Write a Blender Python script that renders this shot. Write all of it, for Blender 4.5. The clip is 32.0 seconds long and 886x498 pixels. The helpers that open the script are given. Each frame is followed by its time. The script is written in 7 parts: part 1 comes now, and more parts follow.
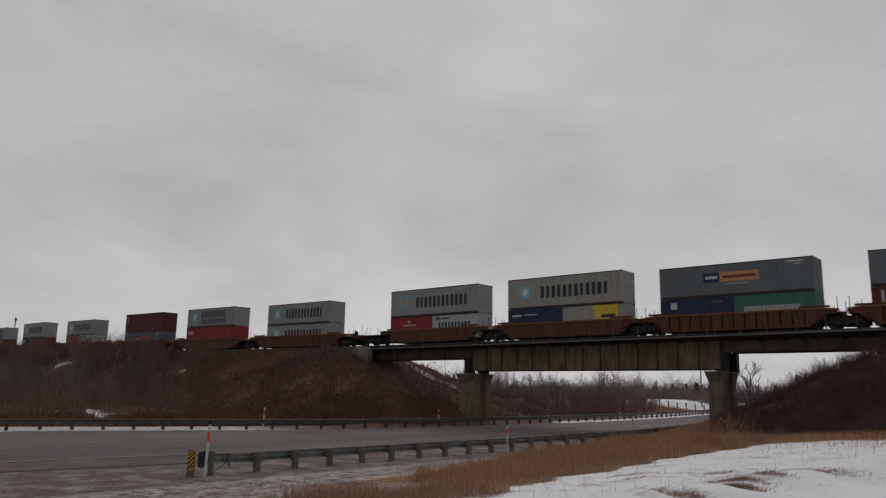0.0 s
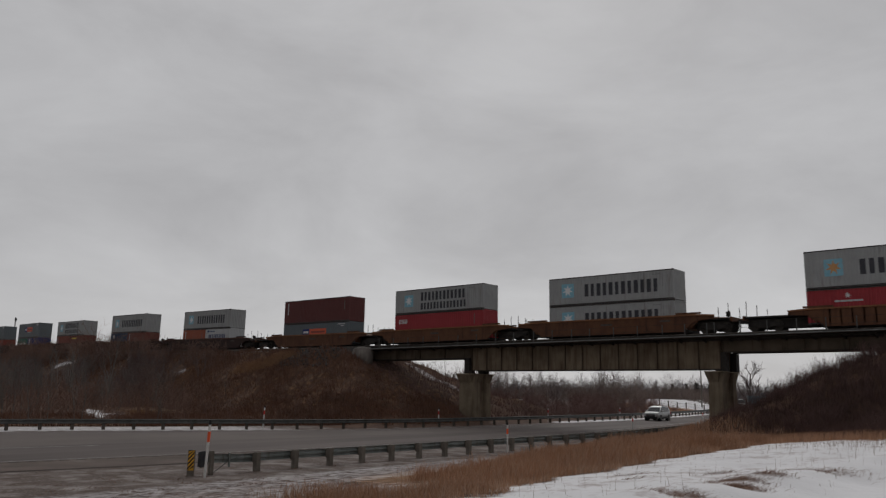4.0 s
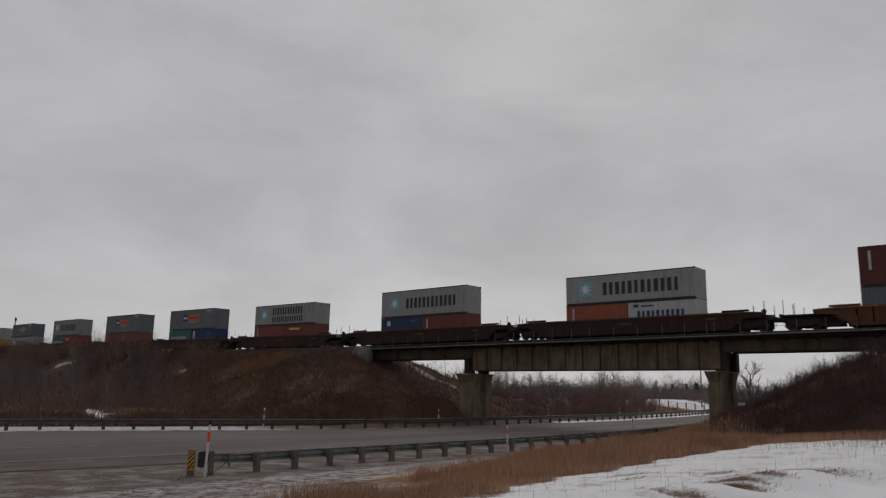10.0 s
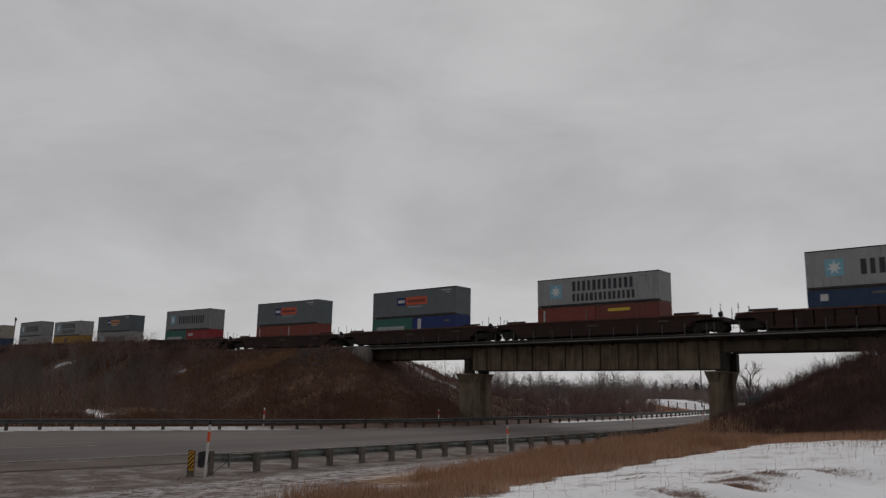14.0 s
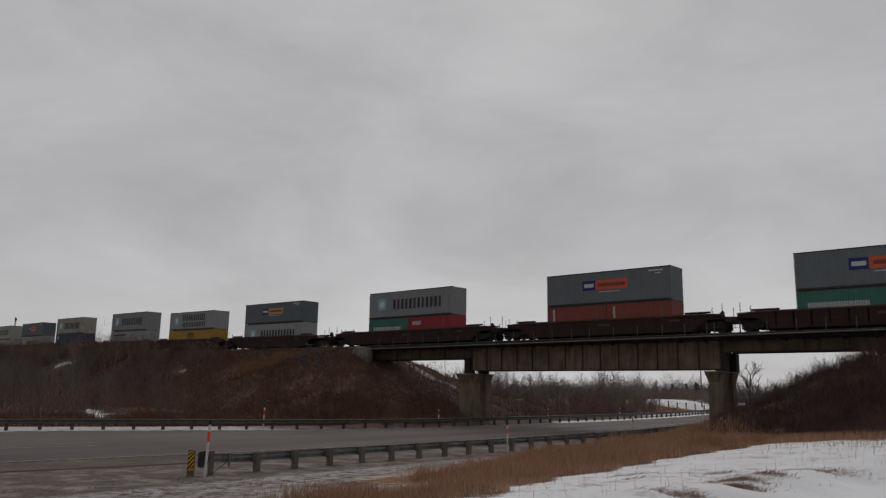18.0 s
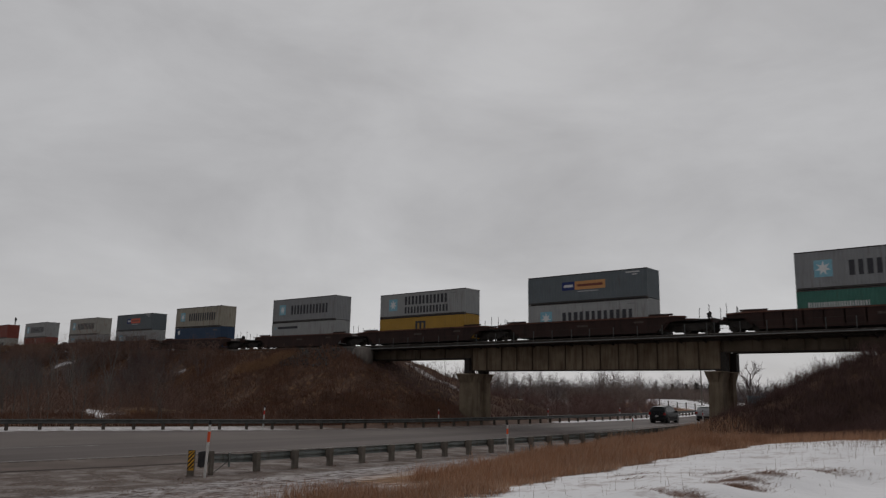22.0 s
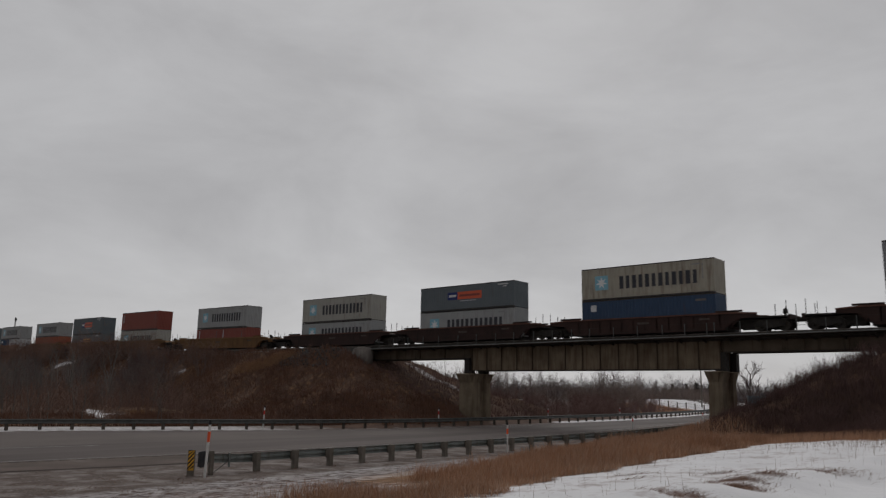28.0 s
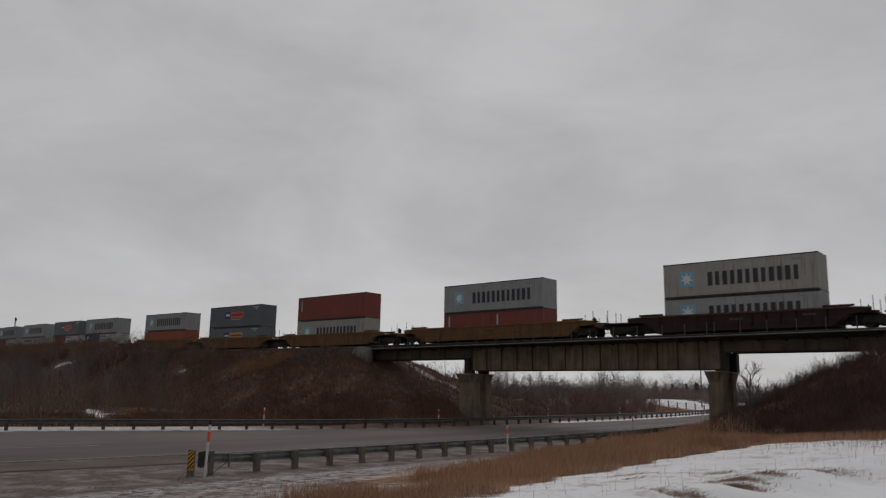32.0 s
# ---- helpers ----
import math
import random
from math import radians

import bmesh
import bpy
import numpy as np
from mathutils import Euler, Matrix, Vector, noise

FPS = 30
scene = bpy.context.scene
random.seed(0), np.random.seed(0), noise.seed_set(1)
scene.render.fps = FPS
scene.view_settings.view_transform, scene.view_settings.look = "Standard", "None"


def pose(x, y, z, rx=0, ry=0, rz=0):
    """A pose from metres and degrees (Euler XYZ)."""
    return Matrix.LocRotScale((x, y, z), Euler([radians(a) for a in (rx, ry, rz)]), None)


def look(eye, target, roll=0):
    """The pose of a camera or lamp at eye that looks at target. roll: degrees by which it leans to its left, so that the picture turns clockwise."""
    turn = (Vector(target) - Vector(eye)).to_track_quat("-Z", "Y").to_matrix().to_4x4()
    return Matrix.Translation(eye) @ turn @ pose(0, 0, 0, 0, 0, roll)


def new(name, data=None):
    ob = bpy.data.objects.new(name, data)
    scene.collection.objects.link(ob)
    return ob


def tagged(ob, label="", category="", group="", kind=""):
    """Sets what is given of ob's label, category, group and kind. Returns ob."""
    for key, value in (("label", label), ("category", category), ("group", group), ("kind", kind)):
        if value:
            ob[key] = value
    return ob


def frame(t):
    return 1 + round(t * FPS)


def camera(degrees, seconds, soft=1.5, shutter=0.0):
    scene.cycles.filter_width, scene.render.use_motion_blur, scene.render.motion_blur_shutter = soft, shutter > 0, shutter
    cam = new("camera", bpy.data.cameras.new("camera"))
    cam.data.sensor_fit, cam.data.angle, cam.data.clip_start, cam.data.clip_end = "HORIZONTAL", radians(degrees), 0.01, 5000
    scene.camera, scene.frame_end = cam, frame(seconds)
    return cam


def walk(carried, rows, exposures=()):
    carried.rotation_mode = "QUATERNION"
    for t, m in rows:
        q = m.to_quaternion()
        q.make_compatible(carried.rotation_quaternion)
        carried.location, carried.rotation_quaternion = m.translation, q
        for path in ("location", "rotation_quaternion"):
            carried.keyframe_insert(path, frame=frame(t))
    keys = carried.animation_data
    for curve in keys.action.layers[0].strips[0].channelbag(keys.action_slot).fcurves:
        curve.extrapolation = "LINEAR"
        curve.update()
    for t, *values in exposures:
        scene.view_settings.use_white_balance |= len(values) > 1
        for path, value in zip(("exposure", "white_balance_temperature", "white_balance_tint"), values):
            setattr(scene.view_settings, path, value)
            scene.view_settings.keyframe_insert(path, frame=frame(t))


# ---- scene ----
# x runs along the railway, y across it and away from the viewer, z up; road level is 0.
TILT, TURN, LEAN = 10.14, 39.831, 1.247
cam = camera(59.69, 32.0, soft=1.3, shutter=0.25)
EYE = Vector((0.0, 0.0, 3.3))
AIM = Vector((-math.sin(radians(TURN)) * math.cos(radians(TILT)), math.cos(radians(TURN)) * math.cos(radians(TILT)), math.sin(radians(TILT))))
STAND = look(EYE, EYE + AIM * 10, LEAN)
walk(cam, [(0.0, STAND), (32.0, STAND)], [(0.0, 0.07), (3.0, 0.05), (6.0, 0.0), (32.0, 0.0)])

# ---- world: a closed grey overcast ----
SUN_EL, SUN_AZ = 40.0, 330.0
world = bpy.data.worlds.new("overcast_sky")
scene.world = world
world.use_nodes = True
wn, wl = world.node_tree.nodes, world.node_tree.links
wn.clear()
w_out = wn.new("ShaderNodeOutputWorld")
w_bg = wn.new("ShaderNodeBackground")
w_sky = wn.new("ShaderNodeTexSky")
w_sky.sky_type = "NISHITA"
w_sky.sun_disc = False
w_sky.sun_elevation = radians(SUN_EL)
w_sky.sun_rotation = radians(SUN_AZ)
w_co = wn.new("ShaderNodeTexCoord")
w_map = wn.new("ShaderNodeMapping")
w_map.inputs["Scale"].default_value = (1.0, 1.0, 2.4)
w_map.inputs["Rotation"].default_value = (0.0, 0.0, radians(23))
w_big = wn.new("ShaderNodeTexNoise")
w_big.inputs["Scale"].default_value = 3.3
w_big.inputs["Detail"].default_value = 6.0
w_big.inputs["Roughness"].default_value = 0.56
w_big.inputs["Distortion"].default_value = 0.35
w_ramp = wn.new("ShaderNodeValToRGB")
w_ramp.color_ramp.elements[0].position = 0.32
w_ramp.color_ramp.elements[0].color = (0.388, 0.384, 0.391, 1)
w_ramp.color_ramp.elements[1].position = 0.70
w_ramp.color_ramp.elements[1].color = (0.495, 0.493, 0.501, 1)
w_sep = wn.new("ShaderNodeSeparateXYZ")
w_el = wn.new("ShaderNodeMapRange")     # the cloud is heavier overhead
w_el.interpolation_type = "SMOOTHSTEP"
w_el.inputs["From Min"].default_value = 0.45
w_el.inputs["From Max"].default_value = 1.0
w_el.inputs["To Min"].default_value = 1.0
w_el.inputs["To Max"].default_value = 0.92
w_low = wn.new("ShaderNodeMapRange")
w_low.interpolation_type = "SMOOTHSTEP"
w_low.inputs["From Min"].default_value = 0.04
w_low.inputs["From Max"].default_value = 0.26
w_low.inputs["To Min"].default_value = 1.16
w_low.inputs["To Max"].default_value = 1.0
w_mul = wn.new("ShaderNodeMath")
w_mul.operation = "MULTIPLY"
w_vm = wn.new("ShaderNodeVectorMath")
w_vm.operation = "SCALE"
w_dot = wn.new("ShaderNodeVectorMath")   # brighter on the sun's side of the sky
w_dot.operation = "DOT_PRODUCT"
w_dot.inputs[1].default_value = (math.sin(radians(SUN_AZ)), math.cos(radians(SUN_AZ)), 0.0)
w_side = wn.new("ShaderNodeMapRange")
w_side.interpolation_type = "SMOOTHSTEP"
w_side.inputs["From Min"].default_value = -0.9
w_side.inputs["From Max"].default_value = 0.8
w_side.inputs["To Min"].default_value = 0.55
w_side.inputs["To Max"].default_value = 1.0
w_mul2 = wn.new("ShaderNodeMath")
w_mul2.operation = "MULTIPLY"
w_mix = wn.new("ShaderNodeMix")
w_mix.data_type = "RGBA"
w_mix.inputs[0].default_value = 0.03
w_sk = wn.new("ShaderNodeVectorMath")
w_sk.operation = "SCALE"
w_sk.inputs["Scale"].default_value = 0.08
wl.new(w_co.outputs["Generated"], w_map.inputs["Vector"])
wl.new(w_map.outputs["Vector"], w_big.inputs["Vector"])
wl.new(w_big.outputs["Fac"], w_ramp.inputs["Fac"])
wl.new(w_co.outputs["Generated"], w_sep.inputs[0])
wl.new(w_sep.outputs["Z"], w_el.inputs["Value"])
wl.new(w_sep.outputs["Z"], w_low.inputs["Value"])
wl.new(w_el.outputs["Result"], w_mul.inputs[0])
wl.new(w_low.outputs["Result"], w_mul.inputs[1])
wl.new(w_ramp.outputs["Color"], w_vm.inputs[0])
wl.new(w_co.outputs["Generated"], w_dot.inputs[0])
wl.new(w_dot.outputs["Value"], w_side.inputs["Value"])
wl.new(w_mul.outputs["Value"], w_mul2.inputs[0])
wl.new(w_side.outputs["Result"], w_mul2.inputs[1])
wl.new(w_mul2.outputs["Value"], w_vm.inputs["Scale"])
wl.new(w_sky.outputs["Color"], w_sk.inputs[0])
wl.new(w_vm.outputs["Vector"], w_mix.inputs[6])
wl.new(w_sk.outputs["Vector"], w_mix.inputs[7])
wl.new(w_mix.outputs[2], w_bg.inputs["Color"])
w_bg.inputs["Strength"].default_value = 1.0
wl.new(w_bg.outputs[0], w_out.inputs["Surface"])

sun_data = bpy.data.lights.new("sun", "SUN")
sun_data.energy = 0.62
sun_data.angle = radians(40)
sun_data.color = (1.0, 0.97, 0.93)
sun = new("sun", sun_data)
saz, sel = radians(SUN_AZ), radians(SUN_EL)
sun.matrix_world = look((math.sin(saz) * math.cos(sel) * 100, math.cos(saz) * math.cos(sel) * 100, math.sin(sel) * 100), (0, 0, 0))

# ---- materials ----
def surface(name, c1, c2, scale=3.0, rough=0.8, metal=0.0, bump=0.2, fine=40.0, spot=None, spot_scale=6.0, spot_at=(0.55, 0.7), streak=None, island=0.0, rand=0.0, spec=0.3):
    """A node material: two colours mixed by broad and fine noise, optional stains, streaks that run down, and relief."""
    m = bpy.data.materials.new(name)
    m.use_nodes = True
    nd, ln = m.node_tree.nodes, m.node_tree.links
    b = nd["Principled BSDF"]
    b.inputs["Roughness"].default_value = rough
    b.inputs["Metallic"].default_value = metal
    b.inputs["Specular IOR Level"].default_value = spec
    co = nd.new("ShaderNodeTexCoord")
    big = nd.new("ShaderNodeTexNoise")
    big.inputs["Scale"].default_value = scale
    big.inputs["Detail"].default_value = 4.0
    small = nd.new("ShaderNodeTexNoise")
    small.inputs["Scale"].default_value = fine
    small.inputs["Detail"].default_value = 2.0
    ln.new(co.outputs["Object"], big.inputs["Vector"])
    ln.new(co.outputs["Object"], small.inputs["Vector"])
    add = nd.new("ShaderNodeMath")
    add.operation = "MULTIPLY_ADD"
    add.inputs[1].default_value = 0.35
    ln.new(small.outputs["Fac"], add.inputs[0])
    ln.new(big.outputs["Fac"], add.inputs[2])
    rng = nd.new("ShaderNodeMapRange")
    rng.inputs["From Min"].default_value = 0.45
    rng.inputs["From Max"].default_value = 0.90
    ln.new(add.outputs[0], rng.inputs["Value"])
    fac = rng.outputs["Result"]
    if island or rand:
        src = nd.new("ShaderNodeNewGeometry").outputs["Random Per Island"] if island else nd.new("ShaderNodeObjectInfo").outputs["Random"]
        mx = nd.new("ShaderNodeMix")
        mx.inputs[0].default_value = island or rand
        ln.new(fac, mx.inputs[2])
        ln.new(src, mx.inputs[3])
        fac = mx.outputs[0]
    col = nd.new("ShaderNodeMix")
    col.data_type = "RGBA"
    col.inputs[6].default_value = (*c1, 1)
    col.inputs[7].default_value = (*c2, 1)
    ln.new(fac, col.inputs[0])
    out = col.outputs[2]
    for kind, tint in (("spot", spot), ("streak", streak)):
        if tint is None:
            continue
        no = nd.new("ShaderNodeTexNoise")
        no.inputs["Detail"].default_value = 5.0
        no.inputs["Scale"].default_value = spot_scale
        if kind == "streak":
            mp = nd.new("ShaderNodeMapping")
            mp.inputs["Scale"].default_value = (1.6, 1.6, 0.16)
            ln.new(co.outputs["Object"], mp.inputs["Vector"])
            ln.new(mp.outputs["Vector"], no.inputs["Vector"])
        else:
            ln.new(co.outputs["Object"], no.inputs["Vector"])
        mr = nd.new("ShaderNodeMapRange")
        mr.inputs["From Min"].default_value, mr.inputs["From Max"].default_value = spot_at
        mr.inputs["To Max"].default_value = 0.85 if kind == "spot" else 0.55
        ln.new(no.outputs["Fac"], mr.inputs["Value"])
        mx = nd.new("ShaderNodeMix")
        mx.data_type = "RGBA"
        ln.new(mr.outputs["Result"], mx.inputs[0])
        ln.new(out, mx.inputs[6])
        mx.inputs[7].default_value = (*tint, 1)
        out = mx.outputs[2]
    ln.new(out, b.inputs["Base Color"])
    if bump:
        bp = nd.new("ShaderNodeBump")
        bp.inputs["Strength"].default_value = bump
        bp.inputs["Distance"].default_value = 0.02
        ln.new(add.outputs[0], bp.inputs["Height"])
        ln.new(bp.outputs["Normal"], b.inputs["Normal"])
    return m


def paint(name, c, rough=0.55, rust=(0.10, 0.045, 0.025), at=(0.64, 0.80)):
    dark = tuple(v * 0.80 for v in c)
    return surface(name, dark, c, scale=0.9, rough=rough, bump=0.08, fine=18, streak=rust, spot_scale=2.2, spot_at=at, rand=0.25)


def glass(name, c=(0.022, 0.026, 0.028)):
    m = bpy.data.materials.new(name)
    m.use_nodes = True
    b = m.node_tree.nodes["Principled BSDF"]
    b.inputs["Base Color"].default_value = (*c, 1)
    b.inputs["Roughness"].default_value = 0.06
    b.inputs["Specular IOR Level"].default_value = 0.5
    return m


M = {}
M["plain_grey"] = paint("light_grey_paint", at=(0.56, 0.80), c=(0.38, 0.39, 0.39))
M["mid_grey"] = paint("mid_grey_paint", at=(0.56, 0.80), c=(0.30, 0.31, 0.32))
M["warm_grey"] = paint("warm_grey_paint", (0.42, 0.41, 0.37), at=(0.55, 0.75))
M["white_grey"] = paint("pale_grey_paint", at=(0.56, 0.80), c=(0.55, 0.56, 0.57))
M["tan_grey"] = paint("stained_grey_paint", (0.42, 0.39, 0.32), at=(0.5, 0.7))
M["slate"] = paint("slate_grey_paint", (0.142, 0.168, 0.184))
M["slate_light"] = paint("faded_slate_paint", (0.17, 0.195, 0.21))
M["maroon"] = paint("maroon_paint", (0.13, 0.034, 0.032))
M["red"] = paint("red_paint", (0.36, 0.036, 0.045))
M["brick"] = paint("brick_red_paint", (0.27, 0.070, 0.052))
M["brown"] = paint("red_brown_paint", (0.20, 0.060, 0.048))
M["orange_red"] = paint("orange_red_paint", (0.36, 0.10, 0.055))
M["blue"] = paint("blue_paint", (0.036, 0.070, 0.135))
M["navy"] = paint("navy_paint", (0.028, 0.045, 0.095))
M["bright_blue"] = paint("royal_blue_paint", (0.032, 0.055, 0.20))
M["green"] = paint("green_paint", (0.06, 0.19, 0.15))
M["yellow"] = paint("yellow_paint", (0.46, 0.27, 0.045))
M["ink"] = surface("dark_lettering", (0.035, 0.037, 0.045), (0.06, 0.06, 0.07), bump=0, rough=0.6)
M["ink_pale"] = surface("faint_pale_marks", (0.11, 0.095, 0.085), (0.20, 0.18, 0.165), bump=0, rough=0.6)
M["ink_faint"] = surface("worn_wagon_marks", (0.055, 0.040, 0.034), (0.115, 0.092, 0.080), scale=4, bump=0, rough=0.7)
M["ink_grey"] = surface("faint_grey_marks", (0.22, 0.22, 0.22), (0.32, 0.32, 0.32), scale=6, bump=0, rough=0.6)
M["ink_blue"] = surface("blue_lettering", (0.03, 0.05, 0.13), (0.05, 0.07, 0.16), bump=0, rough=0.6)
M["ink_white"] = surface("white_lettering", (0.55, 0.55, 0.55), (0.7, 0.7, 0.7), bump=0, rough=0.6)
M["ink_yellow"] = surface("yellow_lettering", (0.7, 0.48, 0.05), (0.75, 0.55, 0.08), bump=0, rough=0.6)
M["logo_blue"] = surface("sky_blue_panel", (0.20, 0.44, 0.55), (0.28, 0.52, 0.62), bump=0, rough=0.6)
M["logo_white"] = surface("white_star", (0.72, 0.74, 0.74), (0.8, 0.8, 0.8), bump=0, rough=0.6)
M["panel_blue"] = surface("dark_blue_panel", (0.02, 0.035, 0.14), (0.03, 0.045, 0.17), bump=0, rough=0.6)
M["panel_orange"] = surface("orange_panel", (0.62, 0.105, 0.05), (0.7, 0.14, 0.07), bump=0, rough=0.6)
M["panel_tan"] = surface("faded_orange_panel", (0.55, 0.27, 0.10), (0.62, 0.33, 0.14), bump=0, rough=0.6)
M["frame_dark"] = surface("container_frame_steel", (0.05, 0.05, 0.05), (0.12, 0.10, 0.09), rough=0.6, bump=0.1)
M["rail_grime_gap"] = surface("grimy_shaded_container_edge", (0.035, 0.033, 0.032), (0.085, 0.076, 0.070), scale=1.5, rough=0.7, bump=0.1, rand=0.4)
M["car_rust"] = surface("rusty_orange_wagon_paint", (0.085, 0.036, 0.020), (0.16, 0.070, 0.034), scale=1.2, rough=0.75, streak=(0.035, 0.018, 0.012), spot_scale=2.0, rand=0.3)
# the _top colours are paler copies of the wagon paints, as if lit
M["car_rust_top"] = surface("lit_orange_chord", (0.19, 0.080, 0.036), (0.30, 0.135, 0.06), scale=1.5, rough=0.7)
M["car_maroon"] = surface("dark_red_wagon_paint", (0.026, 0.014, 0.012), (0.055, 0.026, 0.021), scale=1.2, rough=0.75, streak=(0.014, 0.009, 0.008), spot_scale=2.0, rand=0.3)
M["car_maroon_top"] = surface("lit_brown_chord", (0.090, 0.040, 0.030), (0.16, 0.072, 0.05), scale=1.5, rough=0.7, streak=(0.03, 0.016, 0.012), spot_scale=2.5)
M["car_yellow"] = surface("faded_yellow_wagon_paint", (0.115, 0.056, 0.022), (0.20, 0.105, 0.038), scale=1.2, rough=0.75, streak=(0.045, 0.022, 0.013), spot_scale=2.0, rand=0.3)
M["car_yellow_top"] = surface("lit_yellow_chord", (0.16, 0.080, 0.03), (0.26, 0.14, 0.055), scale=1.5, rough=0.7)
M["black_steel"] = surface("grimy_black_steel", (0.016, 0.014, 0.013), (0.044, 0.037, 0.032), rough=0.75, bump=0.3)
M["wheel_steel"] = surface("worn_wheel_steel", (0.03, 0.026, 0.023), (0.08, 0.07, 0.06), rough=0.6, metal=0.4)
M["rail_steel"] = surface("worn_rail_steel", (0.12, 0.10, 0.09), (0.25, 0.23, 0.21), rough=0.4, metal=0.7)
M["girder"] = surface("weathered_girder_steel", (0.140, 0.105, 0.071), (0.240, 0.187, 0.130), scale=0.8, rough=0.85, streak=(0.058, 0.031, 0.019), spot_scale=2.5, spot_at=(0.46, 0.70))
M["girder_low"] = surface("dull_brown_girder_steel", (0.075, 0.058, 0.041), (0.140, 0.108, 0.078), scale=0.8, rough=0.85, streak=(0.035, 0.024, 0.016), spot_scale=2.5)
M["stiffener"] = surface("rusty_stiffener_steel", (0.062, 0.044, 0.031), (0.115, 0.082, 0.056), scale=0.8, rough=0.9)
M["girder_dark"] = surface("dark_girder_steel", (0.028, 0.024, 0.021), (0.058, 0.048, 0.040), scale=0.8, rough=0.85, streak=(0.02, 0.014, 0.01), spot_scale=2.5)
M["concrete"] = surface("stained_concrete", (0.155, 0.120, 0.083), (0.265, 0.215, 0.155), scale=0.9, rough=0.95, bump=0.4, streak=(0.065, 0.042, 0.027), spot_scale=1.8, spot_at=(0.48, 0.72))
M["concrete_pale"] = surface("weathered_pale_concrete", (0.12, 0.104, 0.094), (0.23, 0.205, 0.185), scale=1.1, rough=0.95, bump=0.5, streak=(0.07, 0.052, 0.042), spot_scale=1.8, spot_at=(0.5, 0.75))
M["rubble"] = surface("dark_stone_rubble", (0.045, 0.040, 0.038), (0.12, 0.108, 0.102), scale=2, rough=0.95, bump=0.4, island=0.5)
M["timber"] = surface("weathered_timber", (0.06, 0.05, 0.04), (0.12, 0.10, 0.085), scale=3, rough=0.95, bump=0.4, rand=0.5)
M["post_wood"] = surface("grey_timber_post", (0.12, 0.105, 0.09), (0.22, 0.195, 0.165), scale=4, rough=0.95, bump=0.5, rand=0.4)
M["zinc"] = surface("dull_galvanised_steel", (0.17, 0.19, 0.18), (0.27, 0.29, 0.28), scale=2, rough=0.55, metal=0.55, bump=0.1, streak=(0.12, 0.10, 0.08), spot_scale=3)
M["zinc_dark"] = surface("dark_weathered_galvanised_steel", (0.07, 0.072, 0.07), (0.13, 0.132, 0.128), scale=2, rough=0.65, metal=0.3, bump=0.1, streak=(0.06, 0.05, 0.04), spot_scale=3)
M["zinc_edge"] = surface("grey_steel_edge", (0.17, 0.172, 0.168), (0.27, 0.272, 0.266), scale=2, rough=0.75, metal=0.1, bump=0.1)
M["white_post"] = surface("white_plastic", (0.62, 0.60, 0.58), (0.74, 0.73, 0.71), rough=0.6, bump=0.05)
M["orange_post"] = surface("fluorescent_orange_band", (0.80, 0.10, 0.035), (0.88, 0.14, 0.05), rough=0.5, bump=0.0)
M["red_post"] = surface("red_band", (0.55, 0.03, 0.03), (0.62, 0.05, 0.045), rough=0.5, bump=0.0)
M["black"] = surface("black_paint", (0.012, 0.012, 0.012), (0.03, 0.03, 0.03), rough=0.6, bump=0.05)
M["sign_yellow"] = surface("sign_yellow", (0.72, 0.36, 0.03), (0.78, 0.42, 0.05), rough=0.45, bump=0.0)
M["bark"] = surface("bare_branch_bark", (0.128, 0.102, 0.099), (0.230, 0.190, 0.181), scale=2, rough=0.95, bump=0.2, island=0.3)
M["bank_twig"] = surface("warm_brown_brush", (0.155, 0.094, 0.073), (0.29, 0.183, 0.142), scale=0.25, rough=0.95, bump=0.1, island=0.5)
M["slope_twig"] = surface("dark_reddish_brush", (0.086, 0.051, 0.047), (0.175, 0.106, 0.094), scale=0.5, rough=0.95, bump=0.1, island=0.5)
M["bark_red"] = surface("reddish_twigs", (0.130, 0.078, 0.070), (0.24, 0.150, 0.134), scale=1.5, rough=0.95, bump=0.1, island=0.5)
M["twig_brown"] = surface("brown_twigs", (0.160, 0.122, 0.108), (0.28, 0.220, 0.190), scale=1.5, rough=0.95, bump=0.1, island=0.5)
M["twig_pale"] = surface("pale_saplings", (0.12, 0.105, 0.095), (0.22, 0.20, 0.185), scale=1.5, rough=0.95, bump=0.1, island=0.5)
M["conifer"] = surface("dark_conifer", (0.034, 0.040, 0.036), (0.062, 0.070, 0.062), scale=2, rough=0.95, bump=0.2, island=0.4)
M["straw"] = surface("dry_tan_grass", (0.31, 0.170, 0.102), (0.58, 0.352, 0.225), scale=0.5, rough=0.9, bump=0, island=0.5)
M["straw_pale"] = surface("pale_tan_grass", (0.40, 0.27, 0.19), (0.62, 0.45, 0.34), scale=0.6, rough=0.9, bump=0, island=0.5)
M["straw_dull"] = surface("dull_brown_grass", (0.126, 0.066, 0.047), (0.240, 0.128, 0.084), scale=0.22, rough=0.95, bump=0, island=0.45)
M["straw_tan"] = surface("faded_tan_grass", (0.25, 0.145, 0.085), (0.46, 0.275, 0.160), scale=0.4, rough=0.95, bump=0, island=0.5)
M["weed_dark"] = surface("dark_purplish_weeds", (0.092, 0.057, 0.048), (0.185, 0.118, 0.096), scale=0.3, rough=0.95, bump=0, island=0.4)
M["stalk"] = surface("dead_weed_stalks", (0.15, 0.088, 0.062), (0.30, 0.19, 0.14), rough=0.95, bump=0, island=0.6)
# the haze of distance is mixed into this colour
M["far_wood"] = surface("hazy_far_wood", (0.125, 0.115, 0.125), (0.19, 0.175, 0.185), scale=0.05, rough=1.0, bump=0.0, fine=0.6)
